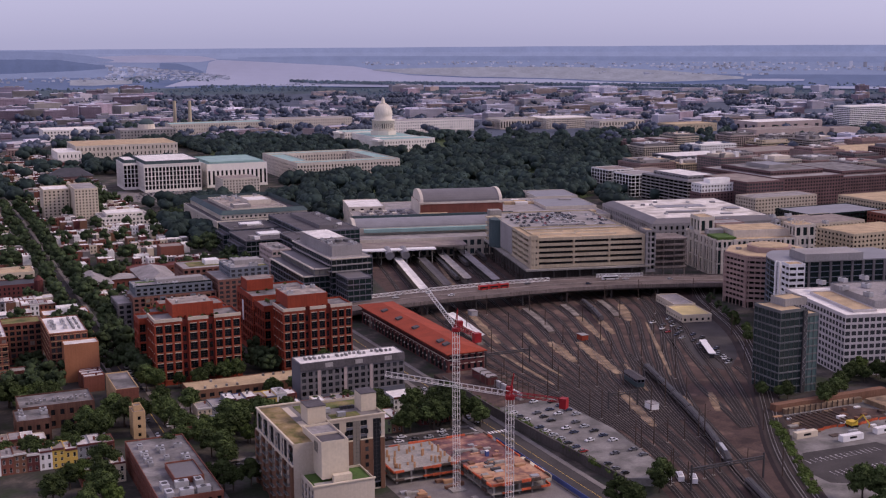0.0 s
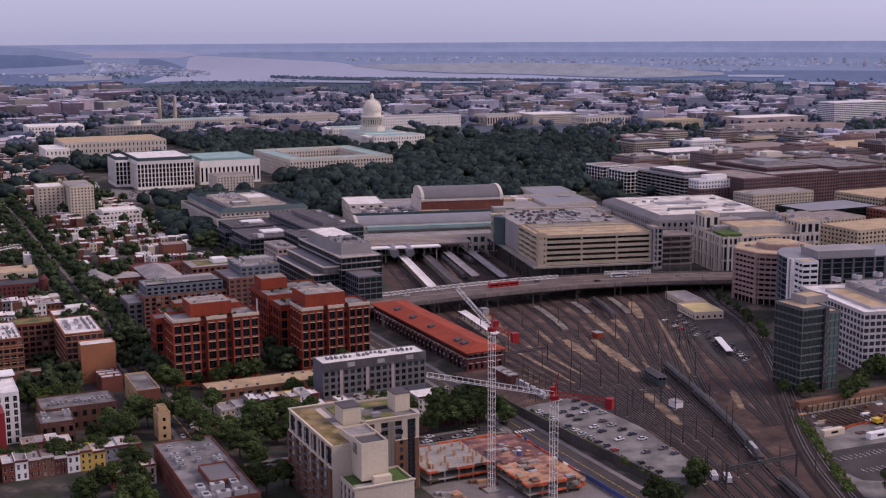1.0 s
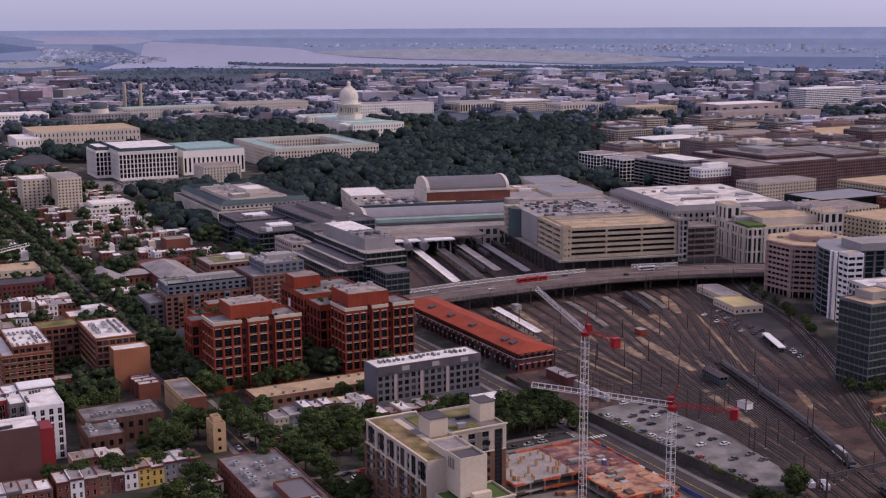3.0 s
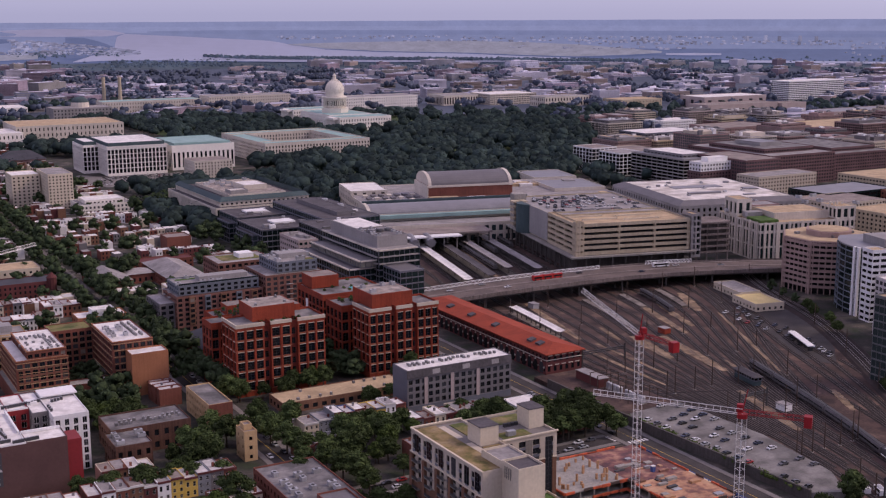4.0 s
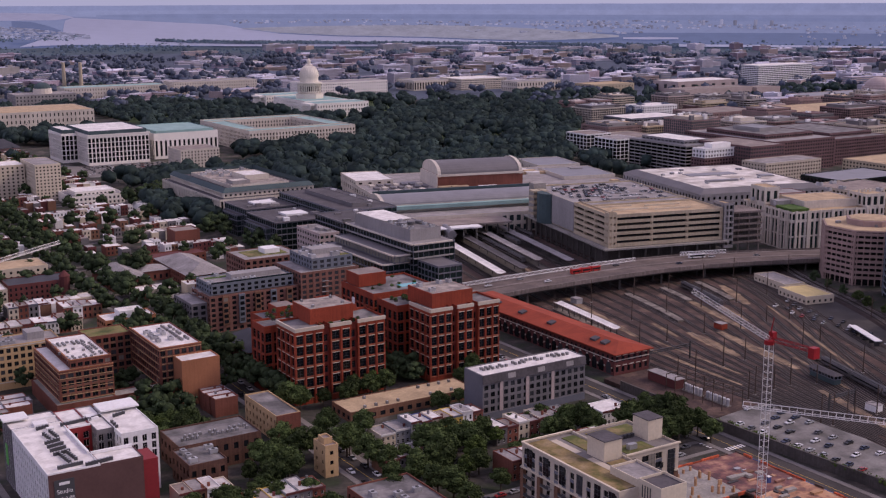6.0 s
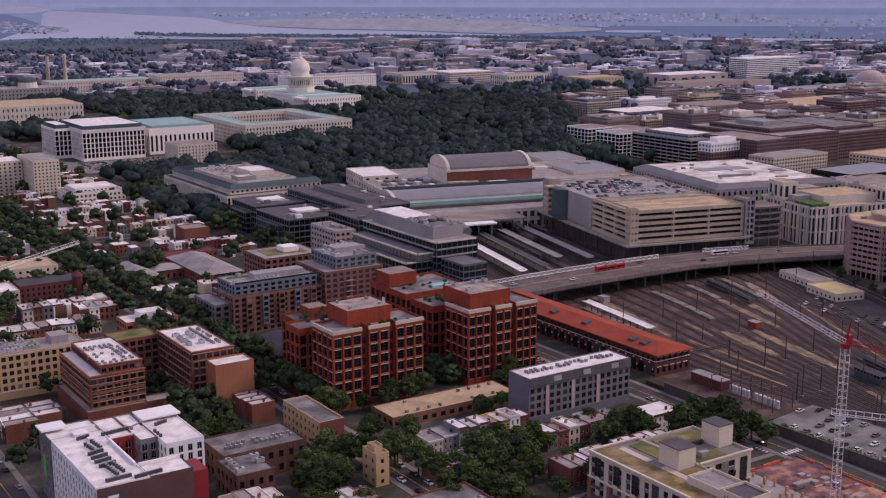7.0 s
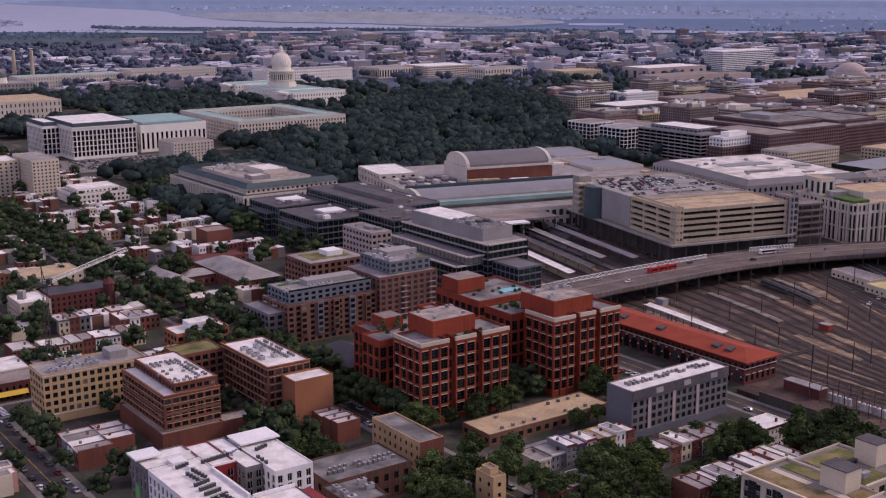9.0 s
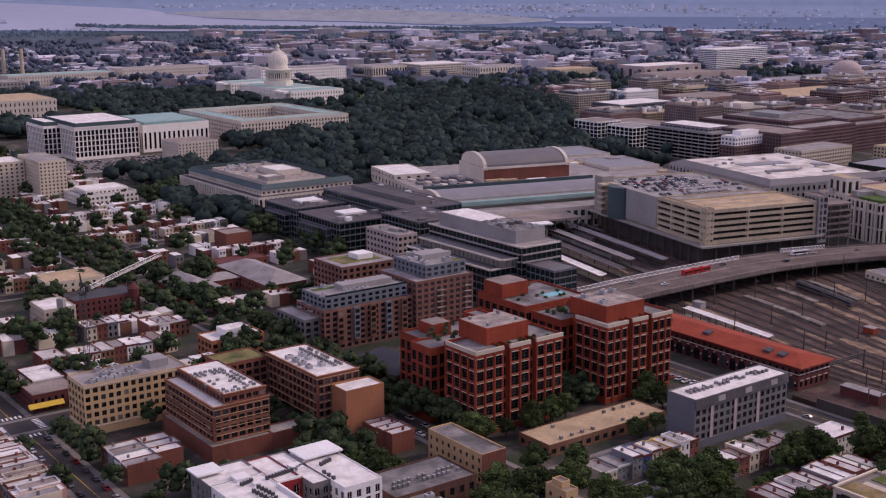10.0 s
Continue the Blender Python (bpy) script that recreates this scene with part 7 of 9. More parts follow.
# downtown blocks west of the station
for bx in range(-1480, -420, 74):
    for by in range(-905, 200, 70):
        x, y = bx + rnd.uniform(-8, 8), by + rnd.uniform(-7, 7)
        if inside(x, y, POLY) or inside(x + 40, y, POLY) or inside(x, y - 40, POLY) or not clear(x, y) or (x > -560 and y < -240) or rnd.random() < 0.08 or (x < -900 and -1000 < y < -860):
            continue
        w, dp, h = rnd.uniform(42, 64), rnd.uniform(38, 56), rnd.choice((18, 22, 25, 28, 31)) if y > -500 else rnd.choice((14, 18, 21, 25))
        wall = rnd.choice(("brick_dkold", "brick_old", "lime", "tanconc", "greyst", "brick_old", "brick_dkold", "beige", "pinkpanel", "brick_old"))
        roof = rnd.choice(("roof_grey", "roof_brown", "roof_tan", "roof_brown", "roof_dk", "roof_grey", "roof_white"))
        vp = thing("office_building", MIDW[wall] + " with a flat cluttered roof", "building", x, y, 0, "downtown blocks")
        st = rnd.choice((dict(wf=0.5, hf=0.55, bay=3.2), dict(wf=0.94, hf=0.52, bay=8), dict(wf=0.62, hf=0.6, bay=3.4), dict(wf=0.8, hf=0.78, bay=3.6)))
        vol(vp, x - w / 2, x + w / 2, y - dp / 2, y + dp / 2, 0, h, wall=wall, glass=rnd.choice(("glass", "glass", "glass_gr", "glass_bl")), roof=roof, fh=3.4, dep=0.4, sides="NE", **st)
        a, b = rnd.uniform(0.2, 0.36) * w, rnd.uniform(0.18, 0.34) * dp
        cx, cy = x + rnd.uniform(-4, 4), y + rnd.uniform(-4, 4)
        addbox(vp, "plant_room", cx - a, cx + a, cy - b, cy + b, h - 0.6, h + rnd.uniform(2.5, 4.5), rnd.choice(("greyst", "beige", "roof_metdk", "pinkpanel", wall)))
        if rnd.random() < 0.6:
            vol(vp, x - w * 0.42, x + w * 0.42, y - dp * 0.42, y + dp * 0.36, h - 0.5, h + 3.6, wall=rnd.choice((wall, "greyst", "roof_metdk")), glass="glass", roof=rnd.choice(("roof_mid", "roof_brown", "roof_tan", "roof_metal")), fh=3.4, dep=0.4, sides="NE", bay=5, wf=0.7, hf=0.5)
        g = Geo()
        for _ in range(7):
            u, v, a, b = rnd.uniform(-0.38, 0.38) * w, rnd.uniform(-0.36, 0.32) * dp, rnd.uniform(1, 4), rnd.uniform(0.8, 2.4)
            g.box(x + u - a, x + u + a, y + v - b, y + v + b, h - 0.6, h + rnd.uniform(3.9, 6.0), rnd.randrange(4))
        tagged(part("rooftop_plant", g, ["steel_mid", "white", "roof_metdk", "greyst"], vp), "small grey and white rooftop units", kind="stuff")

# ---- trees ----


def lump(g, c, r, rng, n1=6, n2=8, squash=0.8):
    """An uneven rounded clump of foliage."""
    b = len(g.v)
    ph = [rng.uniform(0, 6.28) for _ in range(3)]
    for i in range(n1 + 1):
        t = math.pi * i / n1
        for j in range(n2):
            a = 6.28319 * j / n2 + t * 0.4
            k = r * (1 + 0.22 * math.sin(3 * a + ph[0]) * math.sin(2 * t + ph[1]) + 0.14 * math.sin(5 * a + 3 * t + ph[2]) + rng.uniform(-0.08, 0.08))
            g.v.append((c[0] + k * math.sin(t) * math.cos(a), c[1] + k * math.sin(t) * math.sin(a), c[2] + squash * k * math.cos(t)))
    for i in range(n1):
        for j in range(n2):
            g.f.append((b + i * n2 + j, b + (i + 1) * n2 + j, b + (i + 1) * n2 + (j + 1) % n2, b + i * n2 + (j + 1) % n2))
            g.m.append(0)


def leaves(g, c, r, rng, n, size, squash=0.8):
    """Loose sprays of leaves round a clump."""
    for _ in range(n):
        d = Vector((rng.gauss(0, 1), rng.gauss(0, 1), rng.gauss(0.15, 1))).normalized()
        q = Vector(c) + Vector((d.x * r, d.y * r, d.z * r * squash)) * rng.uniform(0.9, 1.18)
        a = (d + Vector((rng.uniform(-1, 1), rng.uniform(-1, 1), rng.uniform(-1, 1))) * 0.9).normalized()
        u = a.orthogonal().normalized()
        u.rotate(Matrix.Rotation(rng.uniform(0, 6.28), 3, a))
        v = a.cross(u)
        s = size * rng.uniform(0.6, 1.3)
        g.face([q + u * s, q + v * s * 0.8 + a * 0.2, q - u * s, q - v * s * 0.8 - a * 0.15])


TREES, SPARSE = [], []
for k in range(7):
    rng = random.Random(50 + k)
    gt, gc = Geo(), Geo()
    gt.tube((0, 0, -0.2), (0.1, 0, 4.4), 0.34, 7, r2=0.22)
    lobes = []
    for i in range(15):
        a = 2.39996 * i + rng.uniform(-0.3, 0.3)
        t = (i + 0.5) / 15
        rr = 3.7 * math.sqrt(max(0.05, 1 - (2 * t - 0.85) ** 2)) * rng.uniform(0.6, 1.0) * (0.35 if t > 0.9 else 1)
        lobes.append(((rr * math.cos(a), rr * math.sin(a), 4.4 + 5.4 * t + rng.uniform(-0.4, 0.4)), rng.uniform(1.25, 1.95)))
    for c, r in lobes:
        gt.tube((0.1, 0, 3.6), (c[0] * 0.7, c[1] * 0.7, c[2] - 0.6), 0.13, 5, r2=0.05)
    for c, r in lobes:
        lump(gc, c, r * 0.84, rng, 4, 7)
        leaves(gc, c, r * 0.96, rng, 78, 0.29)
    gs = Geo()
    for c, r in lobes[::2]:
        lump(gs, c, r * 1.08, rng, 4, 6)
        leaves(gs, c, r * 1.2, rng, 16, 0.5)
    SPARSE.append(gs)
    TREES.append((gt, gc, gt.mesh("trunk", "bark"), gc.mesh("crown", "leaf_lt" if k == 6 else "leaf")))
tr_rng = random.Random(7)
PLANTED = []


def tree(x, y, h=None, z=0.0):
    k = tr_rng.choice((0, 1, 2, 3, 4, 5, 0, 1, 2, 3, 4, 5, 0, 1, 2, 3, 4, 5, 6))
    s = 1.18 * (h or tr_rng.uniform(9, 14)) / 11.0
    m = Matrix.Translation((x, y, z)) @ Matrix.Rotation(tr_rng.uniform(0, 6.28), 4, "Z") @ Matrix.Diagonal((s * tr_rng.uniform(0.9, 1.2), s * tr_rng.uniform(0.9, 1.2), s, 1))
    PLANTED.append((y, x, k, m))


def tree_row(x0, y0, x1, y1, n, jit=1.5, h=None):
    for i in range(n):
        k = (i + 0.5) / n
        tree(x0 + (x1 - x0) * k + tr_rng.uniform(-jit, jit), y0 + (y1 - y0) * k + tr_rng.uniform(-jit, jit), h and h * tr_rng.uniform(0.85, 1.15))


def tree_patch(x0, x1, y0, y1, n, h=None):
    for i in range(n):
        tree(tr_rng.uniform(x0, x1), tr_rng.uniform(y0, y1), h and h * tr_rng.uniform(0.8, 1.2))


# third street, both sides
tree_row(190.5, -600, 190.5, 100, 46, 2.6, 12.5)
tree_row(208, -600, 208, 60, 36, 3.0, 12)
tree_row(190, 105, 194, 175, 7, 2, 12)
tree_patch(194, 212, 104, 134, 4, 12)
tree_patch(186, 210, 206, 288, 10, 11)
tree_patch(176, 198, 205, 262, 5, 10)
tree_patch(226, 246, 238, 262, 5, 11)
tree_patch(228, 262, 262, 270, 5, 10)
tree_patch(232, 270, 292, 340, 10, 11)
tree_patch(150, 172, 238, 266, 9, 11)
tree_patch(160, 190, 266, 296, 5, 10)
tree_patch(96, 122, 252, 268, 8, 11)
tree_patch(68, 92, 274, 292, 7, 14)
tree_patch(66, 112, 288, 296, 5, 12)
tree_patch(120, 150, 202, 208, 4, 7)
tree_patch(122, 132, 150, 170, 5, 9)
tree_patch(228, 250, 132, 172, 10, 12)
tree_patch(236, 262, 152, 186, 8, 11)
tree_patch(216, 234, 90, 112, 4, 8)
tree_patch(238, 255, 90, 116, 6, 8)
tree_row(321, 60, 321, 170, 4, 2, 9)
tree_row(338, 60, 338, 180, 3, 2, 9)
tree_patch(296, 316, 128, 150, 3, 10)
tree_patch(318, 326, 84, 100, 2, 13)
tree_patch(268, 290, 250, 262, 4, 10)
tree(30.5, 401, 11)
tree(33.5, 404, 8)
tree_patch(44, 62, 404, 424, 2, 10)
tree_patch(-112, -84, 310, 324, 7, 7)
tree_patch(-190, -150, 305, 330, 8, 9)
tree_row(-200, 120, -150, 230, 7, 2, 7)
tree_patch(-60, -20, 440, 480, 8, 12)
tree_patch(136, 168, 246, 256, 6, 8)
tree_patch(128, 168, 268, 276, 6, 8)
tree_patch(126, 164, 292, 300, 6, 9)
tree_patch(106, 128, 240, 248, 4, 8)
tree_patch(56, 64, 236, 300, 5, 9)
tree_patch(84, 110, 172, 179, 5, 9)
tree_patch(96, 110, 186, 206, 3, 7)
for x, y in ((218, 214), (222, 222), (216, 228), (224, 232), (230, 226), (228, 244), (232, 238)):
    tree(x + tr_rng.uniform(-2, 2), y + tr_rng.uniform(-2, 2), tr_rng.uniform(9, 13))
tree_row(228, 34, 300, 34, 9, 1.5, 9)
tree_row(228, 52, 262, 52, 4, 1.5, 9)
tree_patch(205, 226, 14, 34, 6, 11)
tree_patch(240, 296, -12, 6, 5, 10)
tree_patch(176, 196, 300, 330, 5, 10)
tree_patch(186, 198, 128, 160, 4, 12)
# the older neighbourhood
for yy in (-80, -172, -262, -352, -442, -532):
    tree_row(72, yy + 7, 190, yy + 7, 4, 2.5, 10)
    tree_row(210, yy + 7, 320, yy + 7, 4, 2.5, 10)
    tree_row(210, yy - 7, 320, yy - 7, 3, 2.5, 10)
    tree_row(340, yy + 7, 430, yy + 7, 3, 2.5, 10)
    tree_patch(75, 188, yy - 56, yy - 38, 6, 13)
    tree_patch(212, 320, yy - 56, yy - 38, 7, 13)
    tree_patch(342, 430, yy - 56, yy - 38, 4, 12)
tree_row(322, -560, 322, 20, 26, 2, 11)
tree_row(337, -560, 337, 20, 20, 2, 11)
tree_patch(72, 184, -62, -8, 9, 11)
tree_patch(188, 214, 60, 100, 8, 13)
tree_patch(120, 140, 120, 172, 9, 9)
tree_patch(140, 192, 168, 178, 8, 9)
tree_patch(262, 296, 140, 178, 5, 10)
tree_patch(240, 256, 176, 192, 4, 10)
tree_row(-170, 300, -100, 344, 9, 2, 9)
tree_patch(284, 296, 74, 84, 1, 9)
tree_patch(262, 300, -84, -36, 7, 12)
tree_patch(186, 192, -150, -60, 6, 13)
tree_patch(52, 70, -420, -110, 30, 13)
tree_patch(-40, 60, -460, -415, 16, 12)
tree_patch(84, 110, -735, -560, 12, 11)
tree_patch(86, 190, -800, -600, 26, 11)

PLANTED.sort(key=lambda q: -q[0])
rest = Geo()
for i, (y, x, k, m) in enumerate(PLANTED):
    if i < 185:
        p = thing("tree", "broad light green tree in full leaf" if k == 6 else "broad dark green street tree in full leaf", "tree", x, y, 0, "street trees")
        p.matrix_basis = m
        for j, nm in ((2, "trunk"), (3, "crown")):
            ob = new(nm, TREES[k][j])
            ob.parent = p
    else:
        rest.add(SPARSE[k], m)
tagged(new("street_tree_canopy", rest.mesh("street_tree_canopy", "leaf_dk", smooth=True)), "continuous dark green canopy of street and garden trees", "trees", kind="stuff")

# wooded grounds: uncountable crowns in one mass
rng = random.Random(21)


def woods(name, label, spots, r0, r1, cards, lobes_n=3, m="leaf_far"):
    g = Geo()
    for x, y, z in spots:
        r = rng.uniform(r0, r1)
        for _ in range(lobes_n):
            lump(g, (x + rng.uniform(-r, r) * 0.7, y + rng.uniform(-r, r) * 0.7, z + r * (rng.uniform(0.9, 1.5) if lobes_n > 1 else 0.35)), r * rng.uniform(0.55, 0.9), rng, 4 if cards else 3, 8 if cards else 6)
        leaves(g, (x, y, z + r * 1.15), r * 1.2, rng, cards * 2, r * 0.11)
    ob = new(name, g.mesh(name, m, smooth=True))
    return tagged(ob, label, "trees", kind="stuff")


spots = []
while len(spots) < 760:
    x, y = rng.uniform(-760, -80), rng.uniform(-1010, -330)
    if not inside(x, y, POLY) or (math.hypot((x + 448) / 38, (y + 622) / 28) < 1) or (math.hypot((x + 480) / 22, (y + 500) / 14) < 1):
        continue
    spots.append((x, y, 1.0))
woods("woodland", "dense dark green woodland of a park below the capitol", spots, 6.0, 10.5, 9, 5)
spots = []
for x0, x1, y0, y1, n in ((-150, 55, -655, -430, 80), (48, 78, -430, -262, 26), (-40, 60, -596, -425, 60), (-40, 60, -600, -560, 10), (-330, -150, -735, -640, 60), (-160, -40, -440, -330, 30), (-60, 110, -1000, -900, 40), (-480, -430, -300, -180, 14), (-470, -400, -440, -330, 30), (-430, -320, -335, -250, 14), (-390, -130, -1290, -900, 250), (-330, -80, -1420, -1290, 70), (-140, 60, -1430, -1290, 60), (-300, 60, -960, -890, 40), (-760, -500, -1300, -1000, 90), (-1500, -760, -1000, -900, 150), (-1260, -760, -1190, -1000, 110), (90, 330, -1250, -620, 120), (-70, 60, -1160, -890, 40), (330, 560, -1100, -560, 60), (-330, -60, -1800, -1680, 60)):
    for _ in range(n):
        x, y = rng.uniform(x0, x1), rng.uniform(y0, y1)
        if -125 < x < 78 and -795 < y < -550:
            continue
        if clear(x, y) or rng.random() < 0.25:
            spots.append((x, y, 0.5))
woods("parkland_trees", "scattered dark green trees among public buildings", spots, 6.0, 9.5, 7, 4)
spots = []
for _ in range(1150):
    b, d = rng.uniform(-2, 72), rng.uniform(1900, 4250)
    if b > 26 and rng.random() < 0.35:
        continue
    x, y, z = far_pt(b, d)
    if y > -1300 and x > -760:
        continue
    # trees stand in short rows and groves along the streets
    dx, dy = rng.choice(((1, 0), (1, 0), (0, 1), (0.7, 0.7)))
    for k in range(rng.choice((2, 3, 4, 6))):
        spots.append((x + dx * k * 14 + rng.uniform(-5, 5), y + dy * k * 14 + rng.uniform(-5, 5), z))
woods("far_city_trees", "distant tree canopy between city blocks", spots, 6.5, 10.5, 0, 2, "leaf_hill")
spots = []
STRIP = [(18.75, 5740), (20.3, 5540), (23.7, 5330), (29.2, 5190), (34.5, 5040), (39.7, 4930), (42.7, 4900)]
for (b0, d0), (b1, d1) in zip(STRIP, STRIP[1:]):
    for _ in range(int((b1 - b0) * 60)):
        k = rng.random()
        spots.append(far_pt(b0 + (b1 - b0) * k, d0 + (d1 - d0) * k + rng.uniform(-90, 90), 6))
for b0, b1, d0, d1, n in ((14.5, 20.3, 4700, 5400, 300), (20, 45, 4100, 4800, 700), (-4, 15, 4100, 5300, 420), (42, 74, 4200, 5600, 520), (10.2, 15.4, 5950, 6800, 240)):
    for _ in range(n):
        spots.append(far_pt(rng.uniform(b0, b1), rng.uniform(d0, d1), -1))
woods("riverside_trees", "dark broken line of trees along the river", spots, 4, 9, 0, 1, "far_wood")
# ---- row houses ----
for nm, col in (("paint_blue", (0.06, 0.09, 0.24)), ("paint_yellow", (0.55, 0.38, 0.09)), ("paint_green", (0.16, 0.21, 0.11)), ("paint_grey", (0.20, 0.21, 0.23)), ("paint_pink", (0.42, 0.25, 0.21)), ("roof_silver", (0.50, 0.475, 0.455))):
    MT[nm] = mat(nm, col, 0.8, 0.2 if "roof" in nm else 0.1, 0.2, 1.0)
WORDS = dict(brick_red="red brick", brick_dk="dark red brick", brick_br="brown brick", cream="cream-painted", white="white-painted", greylight="grey-painted", paint_blue="blue-painted", paint_yellow="yellow-painted", paint_green="green-painted", paint_grey="slate-grey painted", paint_pink="pink-painted", brick_pale="orange brick", beige="beige-painted")
ROOFW = dict(roof_white="white", roof_grey="grey", roof_silver="silver-coated", roof_brown="brown", roof_dk="dark")
hr = random.Random(31)


def house(x0, x1, y0, y1, h, wall, roof, front="N", panes="", z=0.0):
    p = thing("row_house", f"{WORDS[wall]} row house with a flat {ROOFW[roof]} roof", "house", (x0 + x1) / 2, (y0 + y1) / 2, z, "row houses")
    vol(p, x0, x1, y0, y1, z, z + h, sides=front, panes=panes, wall=wall, roof=roof, glass="glass", frame="frame_w", bay=2.4, fh=3.1, wf=0.42, hf=0.55, dep=0.2, top=0.9, para=0.35, nx=1, nz=2)
    n = (x0, x1, y1, y1 + 0.35) if front == "N" else (x0, x1, y0 - 0.35, y0) if front == "S" else (x1, x1 + 0.35, y0, y1) if front == "E" else (x0 - 0.35, x0, y0, y1)
    addbox(p, "cornice", n[0] + 0.02, n[1] - 0.02, n[2], n[3], z + h - 0.7, z + h + 0.12, hr.choice(("brick_dk", "frame_w", "greypanel", "brick_dk")))
    cx, cy = hr.uniform(x0 + 1, x1 - 1), hr.uniform(y0 + 1.5, y1 - 1.5)
    addbox(p, "chimney", cx - 0.45, cx + 0.45, cy - 0.35, cy + 0.35, z + h - 0.5, z + h + hr.uniform(0.6, 1.4), hr.choice(("brick_dk", "brick_red", "greylight")))
    return p


PAL = ("brick_red", "brick_dk", "brick_br", "cream", "white", "greylight", "brick_red", "brick_red", "paint_grey", "beige")
ROOFS = ("roof_white", "roof_grey", "roof_silver", "roof_silver", "roof_brown", "roof_white", "roof_grey")


def terrace(x, y, n, w, d, h, front, walls=None, panes="", axis="x"):
    for i in range(n):
        ww = w * hr.uniform(0.9, 1.1)
        wl = (walls or PAL)[i % len(walls)] if walls else hr.choice(PAL)
        hh, dd = h + hr.uniform(-0.7, 0.7), d + hr.uniform(-1.5, 1.5)
        if axis == "x":
            a = (x, x + w - 0.03, y - dd if front == "N" else y, y if front == "N" else y + dd)
        else:
            a = (x - dd if front == "E" else x, x if front == "E" else x + dd, y, y + w - 0.03)
        house(*a, hh, wl, hr.choice(ROOFS), front, panes)
        if axis == "x":
            x += w
        else:
            y += w


terrace(131, 232, 7, 5.1, 10, 8.3, "N", ["brick_red", "white", "paint_yellow", "paint_yellow", "cream", "paint_blue", "paint_grey"], "N")
terrace(166.5, 231, 2, 7, 12, 6, "N", ["paint_grey", "cream"], "N")
terrace(100, 254, 7, 5.6, 11, 7.6, "N", None, "N")
terrace(98, 289, 5, 5.2, 15, 8.2, "N", ["brick_br", "paint_green", "brick_red", "brick_red", "paint_grey"], "N")
terrace(124, 288, 6, 5.2, 14, 7.6, "N", None, "N")
house(78, 92.5, 253, 265, 9.2, "white", "roof_white", "N", "N")
terrace(66, 284, 4, 5.2, 12, 8, "N", ["brick_dk", "brick_dk", "brick_red", "brick_dk"], "N")
terrace(213, 138, 4, 5.4, 10.5, 8, "W", ["brick_red"], "", "y")
terrace(317, 102, 4, 6.2, 14, 8, "E", ["brick_br", "paint_grey", "white", "brick_red"], "E", "y")
terrace(303.5, 102, 3, 6.5, 12, 7.4, "E", ["brick_red", "greylight", "brick_red"], "", "y")
terrace(341, 60, 12, 6, 15, 8.3, "W", ["white", "greylight", "cream", "brick_red", "white", "paint_pink"], "", "y")
terrace(358, 62, 12, 6, 14, 8, "E", None, "", "y")
terrace(226, 272, 11, 5.2, 12, 8.4, "N", ["brick_red", "greylight", "paint_grey", "paint_yellow", "paint_yellow", "white", "brick_dk", "brick_br", "brick_red", "white", "brick_red"], "N")
terrace(285, 275, 5, 5.6, 12, 8.4, "N", None, "N")
terrace(252, 250, 4, 5.2, 11, 7.5, "N", None, "")
terrace(226, 300, 3, 6, 12, 8, "N", ["cream", "white", "brick_red"], "N")
terrace(174, 258, 3, 6.5, 12, 6.5, "N", ["white", "greylight", "brick_br"], "")
p = building("slim pinkish tan stucco corner house with a stair tower", [(208, 213.6, 237, 247, 0, 13), (209, 212.6, 239, 244, 12.5, 15, dict(sides=""))], "town_house", "house", wall="brick_tan", roof="roof_brown", bay=4, fh=4, wf=0.25, hf=0.4)
terrace(299, 12, 1, 14, 22, 8.5, "N", ["brick_dk"])
p = building("low corner shop of dark brick with a yellow awning", [(299, 319, -4, 30, 0, 8)], "corner_shop", "shop", wall="brick_dk", roof="roof_brown", bay=3, fh=3.6, wf=0.4, hf=0.55, sides="NE")
g = Geo()
g.hexa([(306, 30, 3.0), (321, 30, 3.0), (321, 32, 2.4), (306, 32, 2.4), (306, 30, 4.2), (321, 30, 4.2), (321, 32, 2.6), (306, 32, 2.6)])
part("awning", g, "yellow", p, "bright yellow awning")
building("new flat-roofed house block with dark bays", [(200, 228, -2, 14, 0, 11.5), (206, 219, 1, 10, 11, 14.5, dict(sides="", wall="white"))], "apartment_building", "apartment building", wall="brick_pale", roof="roof_white", bay=4, fh=3.4, wf=0.6, hf=0.6)
building("long dark red brick house with a corner turret", [(216, 253, -122, -100, 0, 11)], "terrace_house", "house", wall="brick_dk", roof="roof_slate", bay=3, fh=3.6, wf=0.4, hf=0.55)
g = Geo()
g.cone(219, -101, 0, 13, 3.2, 3.2, 10)
g.cone(219, -101, 13, 16.5, 3.6, 0.2, 10)
single("corner_turret", g, "brick_dk", "round dark red brick corner turret", "turret")
building("cream stucco stepped apartment house with a tan roof", [(217, 251, -174, -148, 0, 11)], "apartment_building", "apartment building", wall="cream", roof="roof_tan", bay=4, fh=3.5, wf=0.35, hf=0.5)
building("beige flat-roofed apartment house with small windows", [(255, 272, -116, -92, 0, 11)], "apartment_building", "apartment building", wall="beige", roof="roof_white", bay=3.5, fh=3.5, wf=0.4, hf=0.5)
terrace(230, 30, 9, 6, 13, 7.5, "N", ["brick_red", "white", "greylight", "brick_red", "brick_br", "white", "brick_red", "cream", "brick_red"], "")
terrace(232, -16, 8, 6.5, 14, 7.5, "N", None, "")
terrace(336, -10, 6, 6, 14, 8, "N", None, "")
terrace(214, -40, 4, 5.6, 15, 8, "N", ["brick_br", "brick_red", "white", "brick_red"], "")
terrace(240, -58, 4, 5.6, 14, 7.6, "N", ["white", "greylight", "brick_red", "cream"], "")
